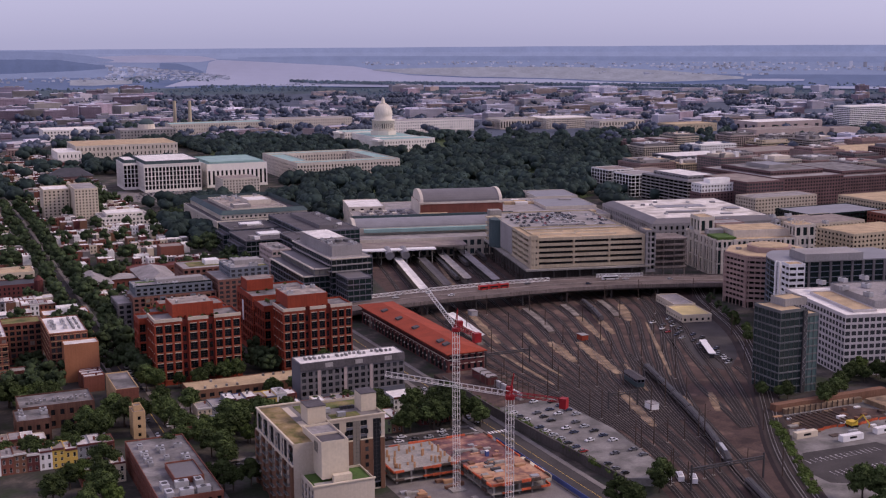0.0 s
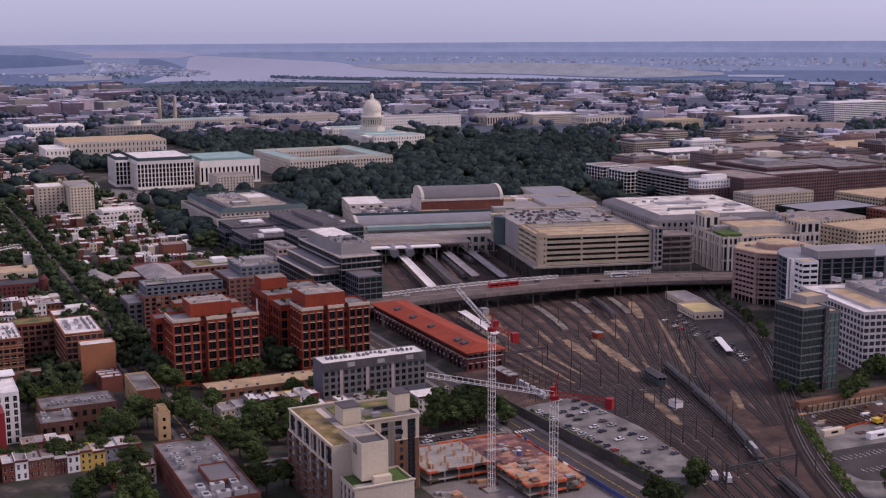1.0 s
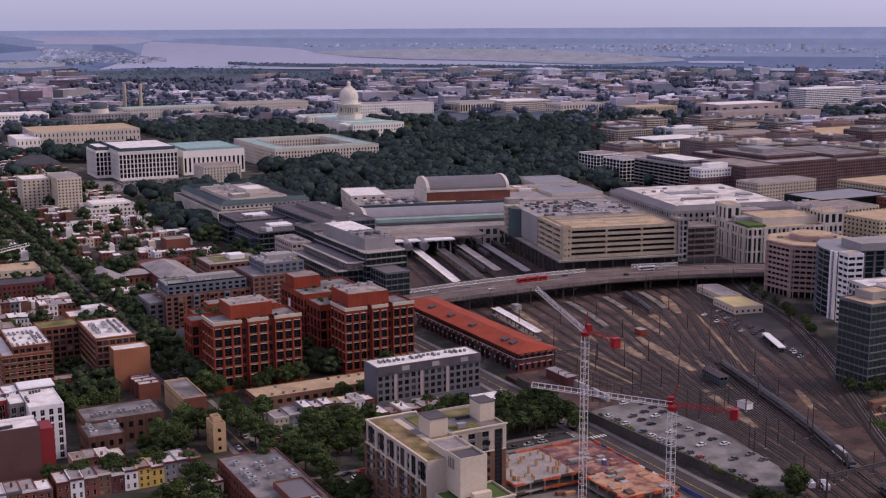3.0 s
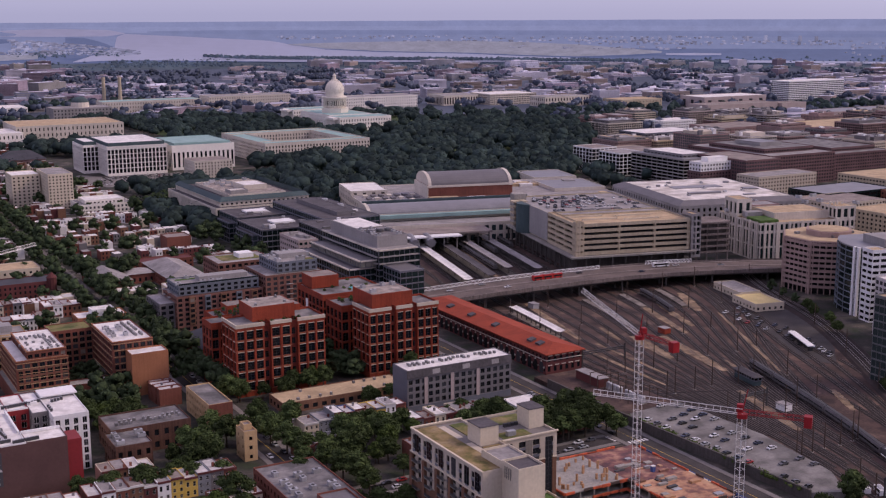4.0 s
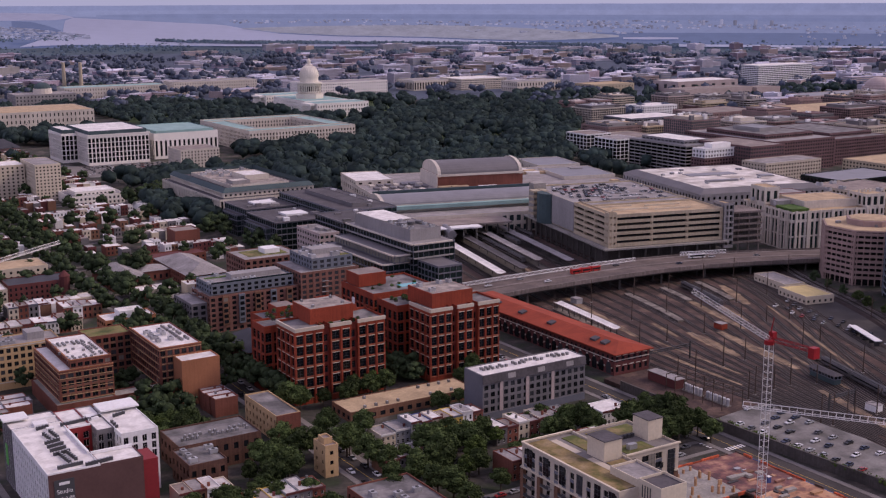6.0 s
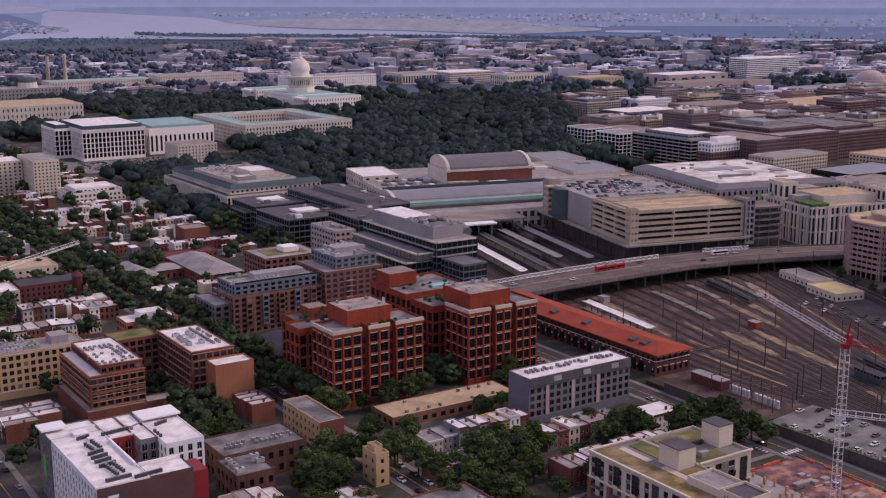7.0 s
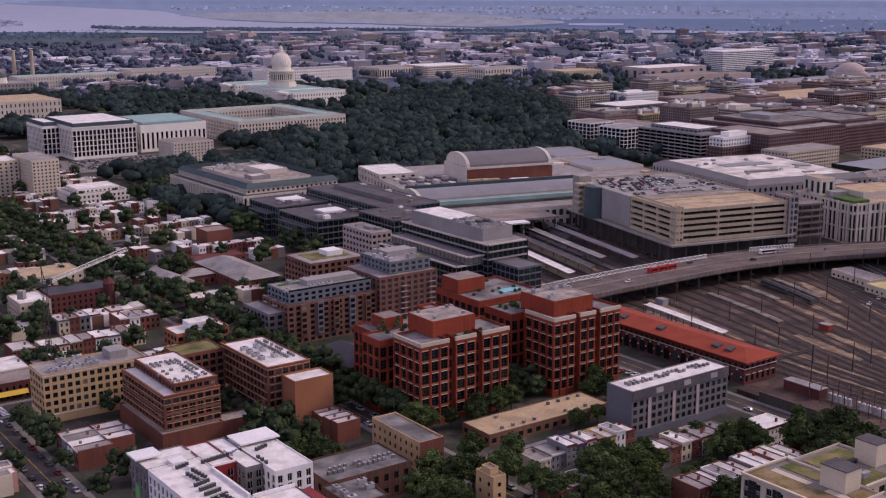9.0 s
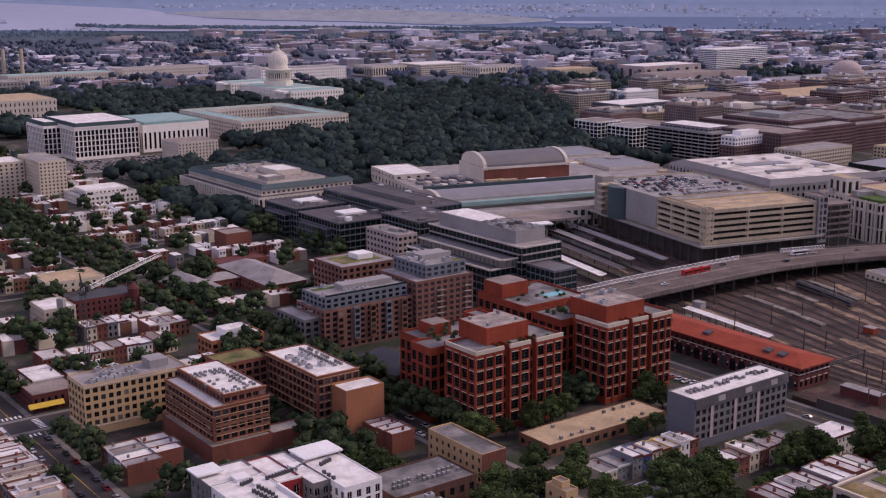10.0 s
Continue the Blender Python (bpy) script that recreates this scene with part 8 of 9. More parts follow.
house(286, 297, -36, -22, 7, "brick_red", "roof_silver", "N")
house(272, 286, -6, 8, 7.4, "brick_red", "roof_white", "N")
house(287, 296, -8, 10, 7, "brick_br", "roof_silver", "N")

p = building("large stone church with a dark slate gabled roof", [(78, 132, -850, -820, 0, 10)], "church", "church", wall="brick_old", roof="roof_slate", bay=5, fh=6, wf=0.3, hf=0.6)
SLATE = p
building("small upper storey of the pale stone institute", [(84, 120, -463, -435, 8.2, 12)], "institute_penthouse", "institute", wall="marble", roof="roof_white", bay=3.6, fh=3.2, wf=0.5, hf=0.5)
# school with hipped grey roofs


def hip(p, x0, x1, y0, y1, z0, z1, m):
    g = Geo()
    c = [(x0, y0, z0), (x1, y0, z0), (x1, y1, z0), (x0, y1, z0)]
    if x1 - x0 > y1 - y0:
        k = (y1 - y0) / 2
        r0, r1 = (x0 + k, (y0 + y1) / 2, z1), (x1 - k, (y0 + y1) / 2, z1)
        fs = ((c[0], c[1], r1, r0), (c[2], c[3], r0, r1), (c[1], c[2], r1), (c[3], c[0], r0))
    else:
        k = (x1 - x0) / 2
        r0, r1 = ((x0 + x1) / 2, y0 + k, z1), ((x0 + x1) / 2, y1 - k, z1)
        fs = ((c[1], c[2], r1, r0), (c[3], c[0], r0, r1), (c[2], c[3], r1), (c[0], c[1], r0))
    for f in fs:
        g.face(f)
    g.face((c[3], c[2], c[1], c[0]))
    part("hipped_roof", g, m, p)


p = building("red brick school with grey hipped roofs", [(168, 191, -140, -95, 0, 7), (148, 167.8, -128, -112, 0, 6.5), (122, 147.8, -142, -78, 0, 8)], "school", "school", wall="brick_red", roof="roof_grey", bay=4, fh=3.6, wf=0.4, hf=0.5)
hip(p, 167, 192, -141, -94, 7.0, 12, "roof_grey")
hip(p, 147, 168.5, -129, -111, 6.6, 9.5, "roof_grey")
hip(p, 121, 148.5, -143, -77, 8.0, 13, "roof_grey")
building("long low red-roofed school wing", [(108, 163, -165, -150, 0, 7)], "school_wing", "school", wall="brick_red", roof="brick_dk", bay=4, fh=3.6, wf=0.4, hf=0.5)
hip(SLATE, 76, 134, -852, -818, 10.02, 20, "roof_slate")
p = bpy.data.objects["church"]
hip(p, 162.5, 184.5, 68.5, 103.5, 9.02, 15, "roof_slate")

# the neighbourhood further off: many joined terraces
far_w = ("brick_red", "brick_dk", "brick_br", "cream", "white", "greylight")
far_r = ("roof_white", "roof_grey", "roof_silver", "roof_brown", "roof_dk")
slots = list(far_w) + list(far_r) + ["glass"]
g = Geo()
nh = 0


def far_house(x, y, w, d, h, wall, roof, front):
    g.box(x, x + w - 0.05, y, y + d, 0, h, slots.index(wall))
    g.box(x + 0.3, x + w - 0.35, y + 0.3, y + d - 0.3, h, h + 0.08, slots.index(roof))
    g.box(x, x + w - 0.05, y + d - 0.3 if front > 0 else y, y + d if front > 0 else y + 0.3, h + 0.004, h + 0.5, slots.index(wall))
    for k in range(2):
        for j in range(2):
            xx, zz = x + w * (0.28 + 0.44 * j), 1.2 + 3.2 * k
            yy = y + d if front > 0 else y
            g.box(xx - 0.5, xx + 0.5, yy - 0.02 if front > 0 else yy - 0.05, yy + 0.05 if front > 0 else yy + 0.02, zz, zz + 1.7, slots.index("glass"))
    if hr.random() < 0.4:
        g.box(x + w * 0.4, x + w * 0.6, y + d * 0.4, y + d * 0.55, h + 0.08, h + 1.3, slots.index("brick_dk"))


for yy in (-80, -172, -262, -352, -442, -532, -622, -712, -802, -892, -982, -1072, -1162):
    for xa, xb in ((74, 186), (210, 318), (341, 470)):
        for front, y in ((-1, yy + 9), (1, yy - 22), (1, yy - 44)):
            x = xa + hr.uniform(0, 6)
            while x < xb - 6:
                w = hr.uniform(5, 7)
                d = hr.uniform(10, 13.5)
                hit = any(a - 2 < x + w and x < b + 2 and c - 2 < y + d and y < e + 2 for a, b, c, e in ((106, 193, -168, -76), (214, 274, -176, -90), (92, 116, -218, -196), (64, 134, -484, -408), (112, 174, -565, -498), (40, 60, -420, -110), (230, 290, -32, 30)))
                if not hit and hr.random() > (0.14 if front < 0 or y == yy - 22 else 0.55):
                    far_house(x, y, w, d, 7.2 + 1.4 * math.sin(x * 0.05 + y) * 0.5 + hr.uniform(-0.4, 0.5), hr.choice(far_w), hr.choice(("roof_white", "roof_white", "roof_white", "roof_silver", "roof_silver", "roof_brown", "roof_grey")), front)
                    nh += 1
                x += w
tagged(new("row_house_blocks", g.mesh("row_house_blocks", slots)), "blocks of brick row houses with pale flat roofs", "houses", kind="stuff")

# ---- cars ----
CARC = [("car_white", (0.62, 0.62, 0.63), "white"), ("car_silver", (0.34, 0.35, 0.36), "silver"), ("car_black", (0.015, 0.015, 0.018), "black"), ("car_grey", (0.09, 0.09, 0.10), "grey"), ("car_red", (0.28, 0.02, 0.02), "red"), ("car_blue", (0.03, 0.04, 0.075), "dark blue")]
CARS = []
for nm, col, word in CARC:
    MT[nm] = mat(nm, col, 0.3, 0.05, 0.5, 2.0, spec=0.5)
    g = Geo()
    pr = [(-2.2, 0.35), (2.2, 0.35), (2.25, 0.75), (1.3, 0.95), (0.7, 1.0), (-1.5, 1.0), (-2.2, 0.92)]
    k = len(pr)
    g.v = [(x, -0.88, z) for x, z in pr] + [(x, 0.88, z) for x, z in pr]
    g.f = [tuple(range(k)), tuple(reversed(range(k, 2 * k)))] + [((i + 1) % k, i, k + i, k + (i + 1) % k) for i in range(k)]
    g.m = [0] * len(g.f)
    for wx in (-1.35, 1.35):
        for wy in (-0.82, 0.82):
            g.tube((wx, wy - 0.1, 0.34), (wx, wy + 0.1, 0.34), 0.34, 8, 1)
    body = g.mesh("body", [nm, "tyre"])
    g = Geo()
    g.hexa([(-1.75, -0.8, 0.98), (1.15, -0.8, 0.98), (1.15, 0.8, 0.98), (-1.75, 0.8, 0.98), (-1.2, -0.66, 1.46), (0.35, -0.66, 1.46), (0.35, 0.66, 1.46), (-1.2, 0.66, 1.46)])
    g.m = [0, 1, 0, 0, 0, 0]
    cab = g.mesh("glasshouse", ["glass", nm])
    CARS.append((word, body, cab))
cr = random.Random(77)
CW = (0, 0, 0, 1, 1, 1, 2, 2, 2, 3, 3, 3, 4, 5)


def car(x, y, z, rot):
    word, body, cab = CARS[cr.choice(CW)]
    p = thing("car", f"parked {word} car with dark windows", "car", x, y, z, "parked cars")
    p.rotation_euler = (0, 0, radians(rot))
    for me in (body, cab):
        ob = new(me.name, me)
        ob.parent = p


for (x0, y0), (x1, y1), n in (((44, 290), (40, 388), 17), ((34, 288), (30, 372), 14), ((26, 284), (20, 372), 13), ((18, 288), (16, 340), 8)):
    for i in range(n):
        if cr.random() < 0.72:
            k = i / (n - 1)
            car(x0 + (x1 - x0) * k, y0 + (y1 - y0) * k, 3.42, cr.choice((4, 184)) + cr.uniform(-4, 4))
for x, y0, y1, n in ((50.0, 90, 215, 0), (195.6, 60, 170, 10), (202.8, 70, 290, 18), (324.2, 58, 180, 12), (333.8, 58, 180, 12), (195.7, 210, 300, 9), (61.8, 225, 300, 7)):
    for i in range(n):
        if cr.random() < 0.8:
            car(x, y0 + (y1 - y0) * (i + 0.5) / n, 0.05, 90 + cr.choice((0, 180)))
for x0, x1, y, n in ((72, 190, 297.3, 18), (72, 190, 302.8, 16), (212, 318, -76.5, 12), (212, 318, -83.5, 12), (340, 420, 47.6, 8), (212, 315, 47.8, 12)):
    for i in range(n):
        if cr.random() < 0.75:
            car(x0 + (x1 - x0) * (i + 0.5) / n, y, 0.05, cr.choice((0, 180)))
for i in range(26):
    car(-142 + cr.uniform(-4, 4) + (i % 2) * 8 + i * 0.9, 150 + i * 4.2, 0.1, 20 + cr.uniform(-8, 8))
for i in range(10):
    car(66 + cr.uniform(0, 3), 152 + i * 4, 0.1, 5)
# open car park before the senate offices
g = Geo()
g.prism([(-45, -680), (40, -680), (62, -716), (80, -690), (66, -606), (-22, -610)], -0.1, 0.1)
single("parking_lot", g, "pave", "large pale open car park before the senate offices", "car park", kind="structure")
for r in range(5):
    for i in range(11):
        if cr.random() < 0.7:
            car(-32 + i * 8.2 + cr.uniform(-1, 1) + r * 1.5, -672 + r * 14 + cr.uniform(-1, 1), 0.1, 80 + cr.uniform(-6, 6))
# top deck of the garage
R = rot_about(*NE, ROT)
for r in range(10):
    for i in range(25):
        if cr.random() < (0.5 if i > 6 else 0.2):
            q = R @ Vector((NE[0] - 84 + i * 3.1, NE[1] - 130 + r * 8.0, 0))
            car(q.x, q.y, 35.25, ROT + 90 + cr.choice((0, 180)))
for x, y, z, r in ((-30, 63, 9.75, 0), (-95, 50, 9.55, 180), (-135, 66, 9.1, 172), (-200, 72, 8.05, 165), (5, 50, 8.8, 180), (-20, 48, 9.4, 180), (-170, 60, 8.6, 168)):
    car(x, y, z, r)
# far car park by the senate offices
fc = Geo()
for r in range(8):
    for i in range(17):
        if cr.random() < 0.7:
            x, y, k = -40 + i * 5.6, -676 + r * 9.2, cr.choice(CW)
            fc.box(x - 0.9, x + 0.9, y - 2.2, y + 2.2, 0.35, 1.0, k)
            fc.box(x - 0.75, x + 0.75, y - 1.3, y + 1.1, 1.0, 1.45, 6)
tagged(new("parked_car_rows", fc.mesh("parked_car_rows", [q[0] for q in CARC] + ["glass"])), "rows of parked cars beside the senate offices", "cars", kind="stuff")
g = Geo()
g.prism([(-46, -684), (56, -684), (60, -598), (-42, -596)], -0.2, 0.06)
single("parking_lot", g, "deck_grey", "asphalt car park beside the senate offices", "car park", kind="structure")

# ---- crosswalk bars ----
for x0, y0, n, dx, dy, w, h in ((324.5, 29, 6, 1.8, 0, 0.9, 3.0), (324.5, 53.5, 6, 1.8, 0, 0.9, 3.0), (319.5, 37, 7, 0, 1.8, 3.0, 0.9), (336, 37, 7, 0, 1.8, 3.0, 0.9), (53, 306, 6, 1.7, 0, 0.9, 3), (64, 296.5, 4, 0, 1.8, 3, 0.9)):
    p = thing("crosswalk", "white painted crosswalk bars on asphalt", "crosswalk", x0, y0, 0.05, kind="structure")
    for i in range(n):
        addbox(p, "bar", x0 + dx * i, x0 + dx * i + w, y0 + dy * i, y0 + dy * i + h, 0.06, 0.075, "white")

# ---- tower cranes ----


def lattice(p, a, b, w, n, m, up=Vector((0, 0, 1)), tri=False):
    """A lattice boom of chords and braces from a to b."""
    a, b = Vector(a), Vector(b)
    d = (b - a).normalized()
    s = d.cross(up).normalized() if abs(d.dot(up)) < 0.9 else Vector((1, 0, 0))
    t = s.cross(d)
    cs = [s * -w / 2 + t * -w / 2, s * w / 2 + t * -w / 2, s * w / 2 + t * w / 2, s * -w / 2 + t * w / 2]
    if tri:
        cs = [s * -w / 2 + t * -w / 2, s * w / 2 + t * -w / 2, t * w / 2]
    for c in cs:
        g = Geo()
        g.tube(a + c, b + c, 0.13)
        part("chord", g, m, p)
    for k in range(len(cs)):
        c, e = cs[k], cs[(k + 1) % len(cs)]
        cu = bpy.data.curves.new("bracing", "CURVE")
        cu.dimensions, cu.bevel_depth, cu.bevel_resolution = "3D", 0.1, 0
        sp = cu.splines.new("POLY")
        pts = []
        for i in range(n + 1):
            q = a + (b - a) * (i / n)
            pts += [q + c, q + e] if i % 2 else [q + e, q + c]
        sp.points.add(len(pts) - 1)
        o = Vector(root_at(p))
        for k2, q in enumerate(pts):
            sp.points[k2].co = (*(q - o), 1)
        cu.materials.append(MT[m])
        ob = new("bracing", cu)
        ob.parent = p


def crane(x, y, z0, z1, tip, back, label, red=True, w=2.1, mast="crane_w", jib="crane_w"):
    p = thing("tower_crane", label, "tower crane", x, y, z0)
    lattice(p, (x, y, z0), (x, y, z1), w, int((z1 - z0) / 2.4), mast)
    addbox(p, "footing", x - 3, x + 3, y - 3, y + 3, z0 - 0.3, z0 + 0.5, "concrete")
    g = Geo()
    g.cone(x, y, z1, z1 + 1.4, 1.7, 1.7, 12)
    part("slew_ring", g, "crane_r" if red else mast, p)
    T, B, O = Vector(tip), Vector(back), Vector((x, y, z1 + 2.0))
    lattice(p, O, T, 1.6, int((T - O).length / 2.2), jib, tri=True)
    lattice(p, O, B, 1.3, max(3, int((B - O).length / 2.2)), "crane_r" if red else mast)
    d = (B - O).normalized()
    g = Geo()
    g.box(-1.2, 1.2, -1.4, 1.4, -2.6, 1.0)
    g.xf(Matrix.Translation(B) @ Matrix.Rotation(math.atan2(d.y, d.x), 4, "Z"))
    part("counterweight", g, "crane_r" if red else "concrete", p)
    apex = O + Vector((0, 0, 7.5)) + d * 1.5
    for s in (-0.8, 0.8):
        g = Geo()
        g.tube(O + Vector((s, s, 0)), apex, 0.2)
        part("a_frame", g, "crane_r" if red else mast, p)
    g = Geo()
    g.tube(apex, B, 0.06)
    part("tie_bar", g, "steel_dk", p)
    g = Geo()
    g.tube(apex, O + (T - O) * 0.72 + Vector((0, 0, 0.8)), 0.06)
    part("tie_bar", g, "steel_dk", p)
    g = Geo()
    f = (T - O).normalized()
    g.box(-1, 1, -0.9, 0.9, -0.6, 1.8)
    g.xf(Matrix.Translation(O + Vector((f.y, -f.x, 0)) * 2 + f * 0.8) @ Matrix.Rotation(math.atan2(f.y, f.x), 4, "Z"))
    part("cab", g, "crane_r" if red else mast, p, "glazed operator cab")


crane(106, 367, 0.2, 66, (100.2, 324.1, 75), (106, 386, 68.5), "white lattice tower crane with a red slewing unit and raised jib")
crane(113.6, 428.5, 0.2, 56, (147, 395.5, 60.8), (100.8, 443.8, 57.9), "white lattice tower crane with a red tower head and level jib")
crane(301, 48.5, 0.2, 53, (246.4, 1.9, 54.6), (314, 60, 55), "grey lattice tower crane with a pale jib", False, 1.9, "steel_dk", "crane_w")

# ---- construction site ----
g = Geo()
g.box(66, 130, 322, 420, -0.3, 0.05)
single("site_ground", g, "pave", "dusty concrete ground of a construction site", "ground", kind="structure")
p = thing("concrete_frame", "unfinished concrete frame with orange edge formwork", "construction", 95, 350, 0)
for x0, x1, y0, y1, m, lab in ((98, 127, 322, 352, "concrete", "fresh grey concrete deck"), (72, 97.9, 322, 356, "red_deck", "red-brown formwork deck"), (72, 97.9, 356.1, 383, "orange_deck", "orange plywood formwork deck")):
    addbox(p, "deck", x0, x1, y0, y1, 5.2, 5.7, m, lab)
    addbox(p, "lower_deck", x0, x1, y0, y1, 1.8, 2.2, "concrete")
    for i in range(5):
        for j in range(5):
            xx, yy = x0 + 1.5 + (x1 - x0 - 3) * i / 4, y0 + 1.5 + (y1 - y0 - 3) * j / 4
            if i in (0, 4) or j in (0, 4):
                addbox(p, "column", xx - 0.3, xx + 0.3, yy - 0.3, yy + 0.3, 0, 5.2, "concrete")
br2 = random.Random(9)
for x0, x1, y0, y1 in ((72, 127, 321.4, 322), (127, 127.6, 321.4, 352.6), (98, 127, 352, 352.6), (71.4, 72, 321.4, 383), (97.95, 98.5, 352.7, 383), (72, 98, 383, 383.6)):
    n = max(1, round(max(x1 - x0, y1 - y0) / 4.4))
    for z in (2.3, 5.8):
        for k in range(n):
            if br2.random() < (0.12 if z > 5 else 0.45):
                continue
            a, b = (x1 - x0, 0) if x1 - x0 > 1 else (0, y1 - y0)
            xa, ya = x0 + a * k / n, y0 + b * k / n
            addbox(p, "edge_barrier", xa, xa + (a / n - 0.25 if a else x1 - x0), ya, ya + (b / n - 0.25 if b else y1 - y0), z - br2.uniform(0.2, 0.7), z + br2.uniform(0.3, 0.75), br2.choice(("barrier", "barrier", "barrier", "rust")), "orange mesh edge barrier")
hr2 = random.Random(5)
for i in range(34):
    x, y = hr2.uniform(100, 125), hr2.uniform(325, 350)
    addbox(p, "column_form", x - 0.35, x + 0.35, y - 0.35, y + 0.35, 5.7, 5.7 + hr2.uniform(1.2, 3.4), "frame_t", "brown column formwork")
for i in range(30):
    x, y = hr2.uniform(74, 96), hr2.uniform(326, 381)
    a, b = hr2.uniform(0.6, 2.4), hr2.uniform(0.5, 1.4)
    g = Geo()
    g.box(x - a, x + a, y - b, y + b, 5.7, 5.7 + hr2.uniform(0.3, 1.0))
    single("timber_pallet", g, hr2.choice(("frame_t", "steel", "concrete", "brick_br", "orange_deck", "steel_dk")), "pile of timber and steel on the deck", "building material", "site material")
for i in range(30):
    x, y = hr2.uniform(100, 128), hr2.uniform(356, 410)
    a, b = hr2.uniform(0.6, 2.4), hr2.uniform(0.5, 1.4)
    g = Geo()
    g.box(x - a, x + a, y - b, y + b, 0.05, 0.3 + hr2.uniform(0.3, 1.4))
    single("timber_pallet", g, hr2.choice(("frame_t", "steel", "concrete", "brick_br", "orange_deck")), "pile of building material on the site ground", "building material", "site material")
for x, y, z, m, lab in ((84, 350, 5.7, "paint_blue", "blue portable toilet cabin"), (112, 392, 0.05, "paint_blue", "blue portable toilet cabin")):
    q = thing("portable_toilet", lab + " on the building site", "toilet cabin", x, y, z)
    addbox(q, "cabin", x - 0.7, x + 0.7, y - 0.7, y + 0.7, z, z + 2.2, m)
    addbox(q, "cap", x - 0.75, x + 0.75, y - 0.75, y + 0.75, z + 2.2, z + 2.45, "white")
for y in (356, 368.5):
    q = thing("site_container", "long cream site container beside the street", "container", 67.5, y, 0.05, "site containers")
    addbox(q, "body", 66.3, 69, y - 6, y + 6, 0.05, 2.8, "cream")
    addbox(q, "door", 66.25, 66.32, y - 1, y + 0.2, 0.2, 2.3, "greylight")
g = Geo()
g.box(64.6, 64.9, 320, 415, 0, 2.2)
single("site_fence", g, "paint_blue", "blue hoarding fence along the street", "fence")

# excavation and lots west of the yard
g = Geo()
g.prism([(-60, 348), (-18, 432), (-60, 480), (-150, 480), (-158, 342), (-80, 338)], -0.2, 0.09)
single("site_ground", g, "deck_grey", "dusty grey ground of an excavated lot", "ground", kind="structure")
g = Geo()
g.prism([(-50, 391), (-90, 393), (-96, 420), (-70, 446), (-36, 424), (-36, 408)], 0.05, 0.13)
single("asphalt_lot", g, "asphalt", "fresh dark asphalt lot with faint markings", "car park", kind="structure")
for i in range(15):
    for y in (398, 414):
        g = Geo()
        g.box(-84 + i * 2.8, -83.85 + i * 2.8, y, y + 5, 0.131, 0.145)
        single("bay_line", g, "white", "white painted parking bay line", "road marking", kind="structure")
for i in range(9):
    p = thing("pit_strut", "rusty steel strut laid across the excavation", "beam", -76 - i * 3.2, 357, 0.1, "pit struts")
    addbox(p, "beam", -76.4 - i * 3.2, -75.8 - i * 3.2, 348, 367, 0.6, 1.2, "rust")
    addbox(p, "bearing", -76.6 - i * 3.2, -75.6 - i * 3.2, 347.4, 348, 0.1, 1.3, "concrete")
g = Geo()
g.prism([(-64, 356), (-79, 346), (-118, 345), (-126, 356), (-122, 368), (-72, 369)], 0.05, 0.12)
single("pit_floor", g, "ballast", "brown earth floor of an excavation", "ground", kind="structure")
for x0, x1, y0, y1, m, h in ((-146, -76, 337, 341, "brick_br", 4.5), (-150, -128, 345, 420, "sand", 2.5), (-128, -80, 341.2, 343.5, "sand", 2.6)):
    g = Geo()
    g.box(x0, x1, y0, y1, 0, h)
    single("shoring_wall", g, m, "timber and earth shoring wall of an excavation", "wall", kind="structure")
for i in range(14):
    p = thing("shoring_beam", "rusty steel soldier beam of the shoring", "beam", -78 - i * 3.4, 343.8, 0, "shoring beams")
    addbox(p, "flange", -78.2 - i * 3.4, -77.8 - i * 3.4, 343.6, 344, 0, 3.4, "rust")
for i in range(16):
    x, y = -66 - i * 4.2, 370 + 1.2 * math.sin(i)
    p = thing("barrier_panel", "orange mesh barrier panel round the pit", "barrier", x, y, 0.1, "pit barriers")
    addbox(p, "mesh", x - 2, x + 2, y - 0.06, y + 0.06, 0.1, 1.3, "barrier")
er = random.Random(15)
for i in range(22):
    x, y = er.uniform(-124, -70), er.uniform(347, 386)
    p = thing("timber_pallet", "pile of rubble and timber by the excavation", "building material", x, y, 0.1, "pit material")
    a, b = er.uniform(0.8, 2.8), er.uniform(0.6, 1.6)
    addbox(p, "load", x - a, x + a, y - b, y + b, 0.1, er.uniform(0.5, 1.6), er.choice(("frame_t", "steel", "concrete", "brick_br", "sand", "rust", "white")))
g = Geo()
for i in range(90):
    k = er.random()
    x, y = -62 + 47 * k + er.uniform(-3.4, 1.0) - 3, 352 + 84 * k
    lump(g, (x, y, er.uniform(0.6, 1.4)), er.uniform(1.0, 2.0), er, 4, 7)
    leaves(g, (x, y, 1.2), 1.7, er, 14, 0.3)
for i in range(110):
    k = er.random()
    x, y = 47.6 - 4.6 * max(0, k - 0.25) - er.uniform(0, 2.2), 240 + 150 * k
    lump(g, (x, y, 3.6 if y > 285 else 2.4), er.uniform(0.5, 1.1), er, 4, 6)
    leaves(g, (x, y, 3.9 if y > 285 else 2.7), 1.0, er, 10, 0.28)
tagged(new("bank_shrubs", g.mesh("bank_shrubs", "leaf_lt")), "strip of bright green shrubs along the railway bank", "shrubs", kind="stuff")
g = Geo()
g.prism([(-98, 322), (-160, 346), (-168, 332), (-140, 318), (-120, 318.5)], 0.0, 0.1)
single("street", g, "asphalt", "asphalt street beside the glass tower", "road", kind="structure")
q = thing("excavator", "yellow excavator with a raised arm", "excavator", -96, 372, 0.1)
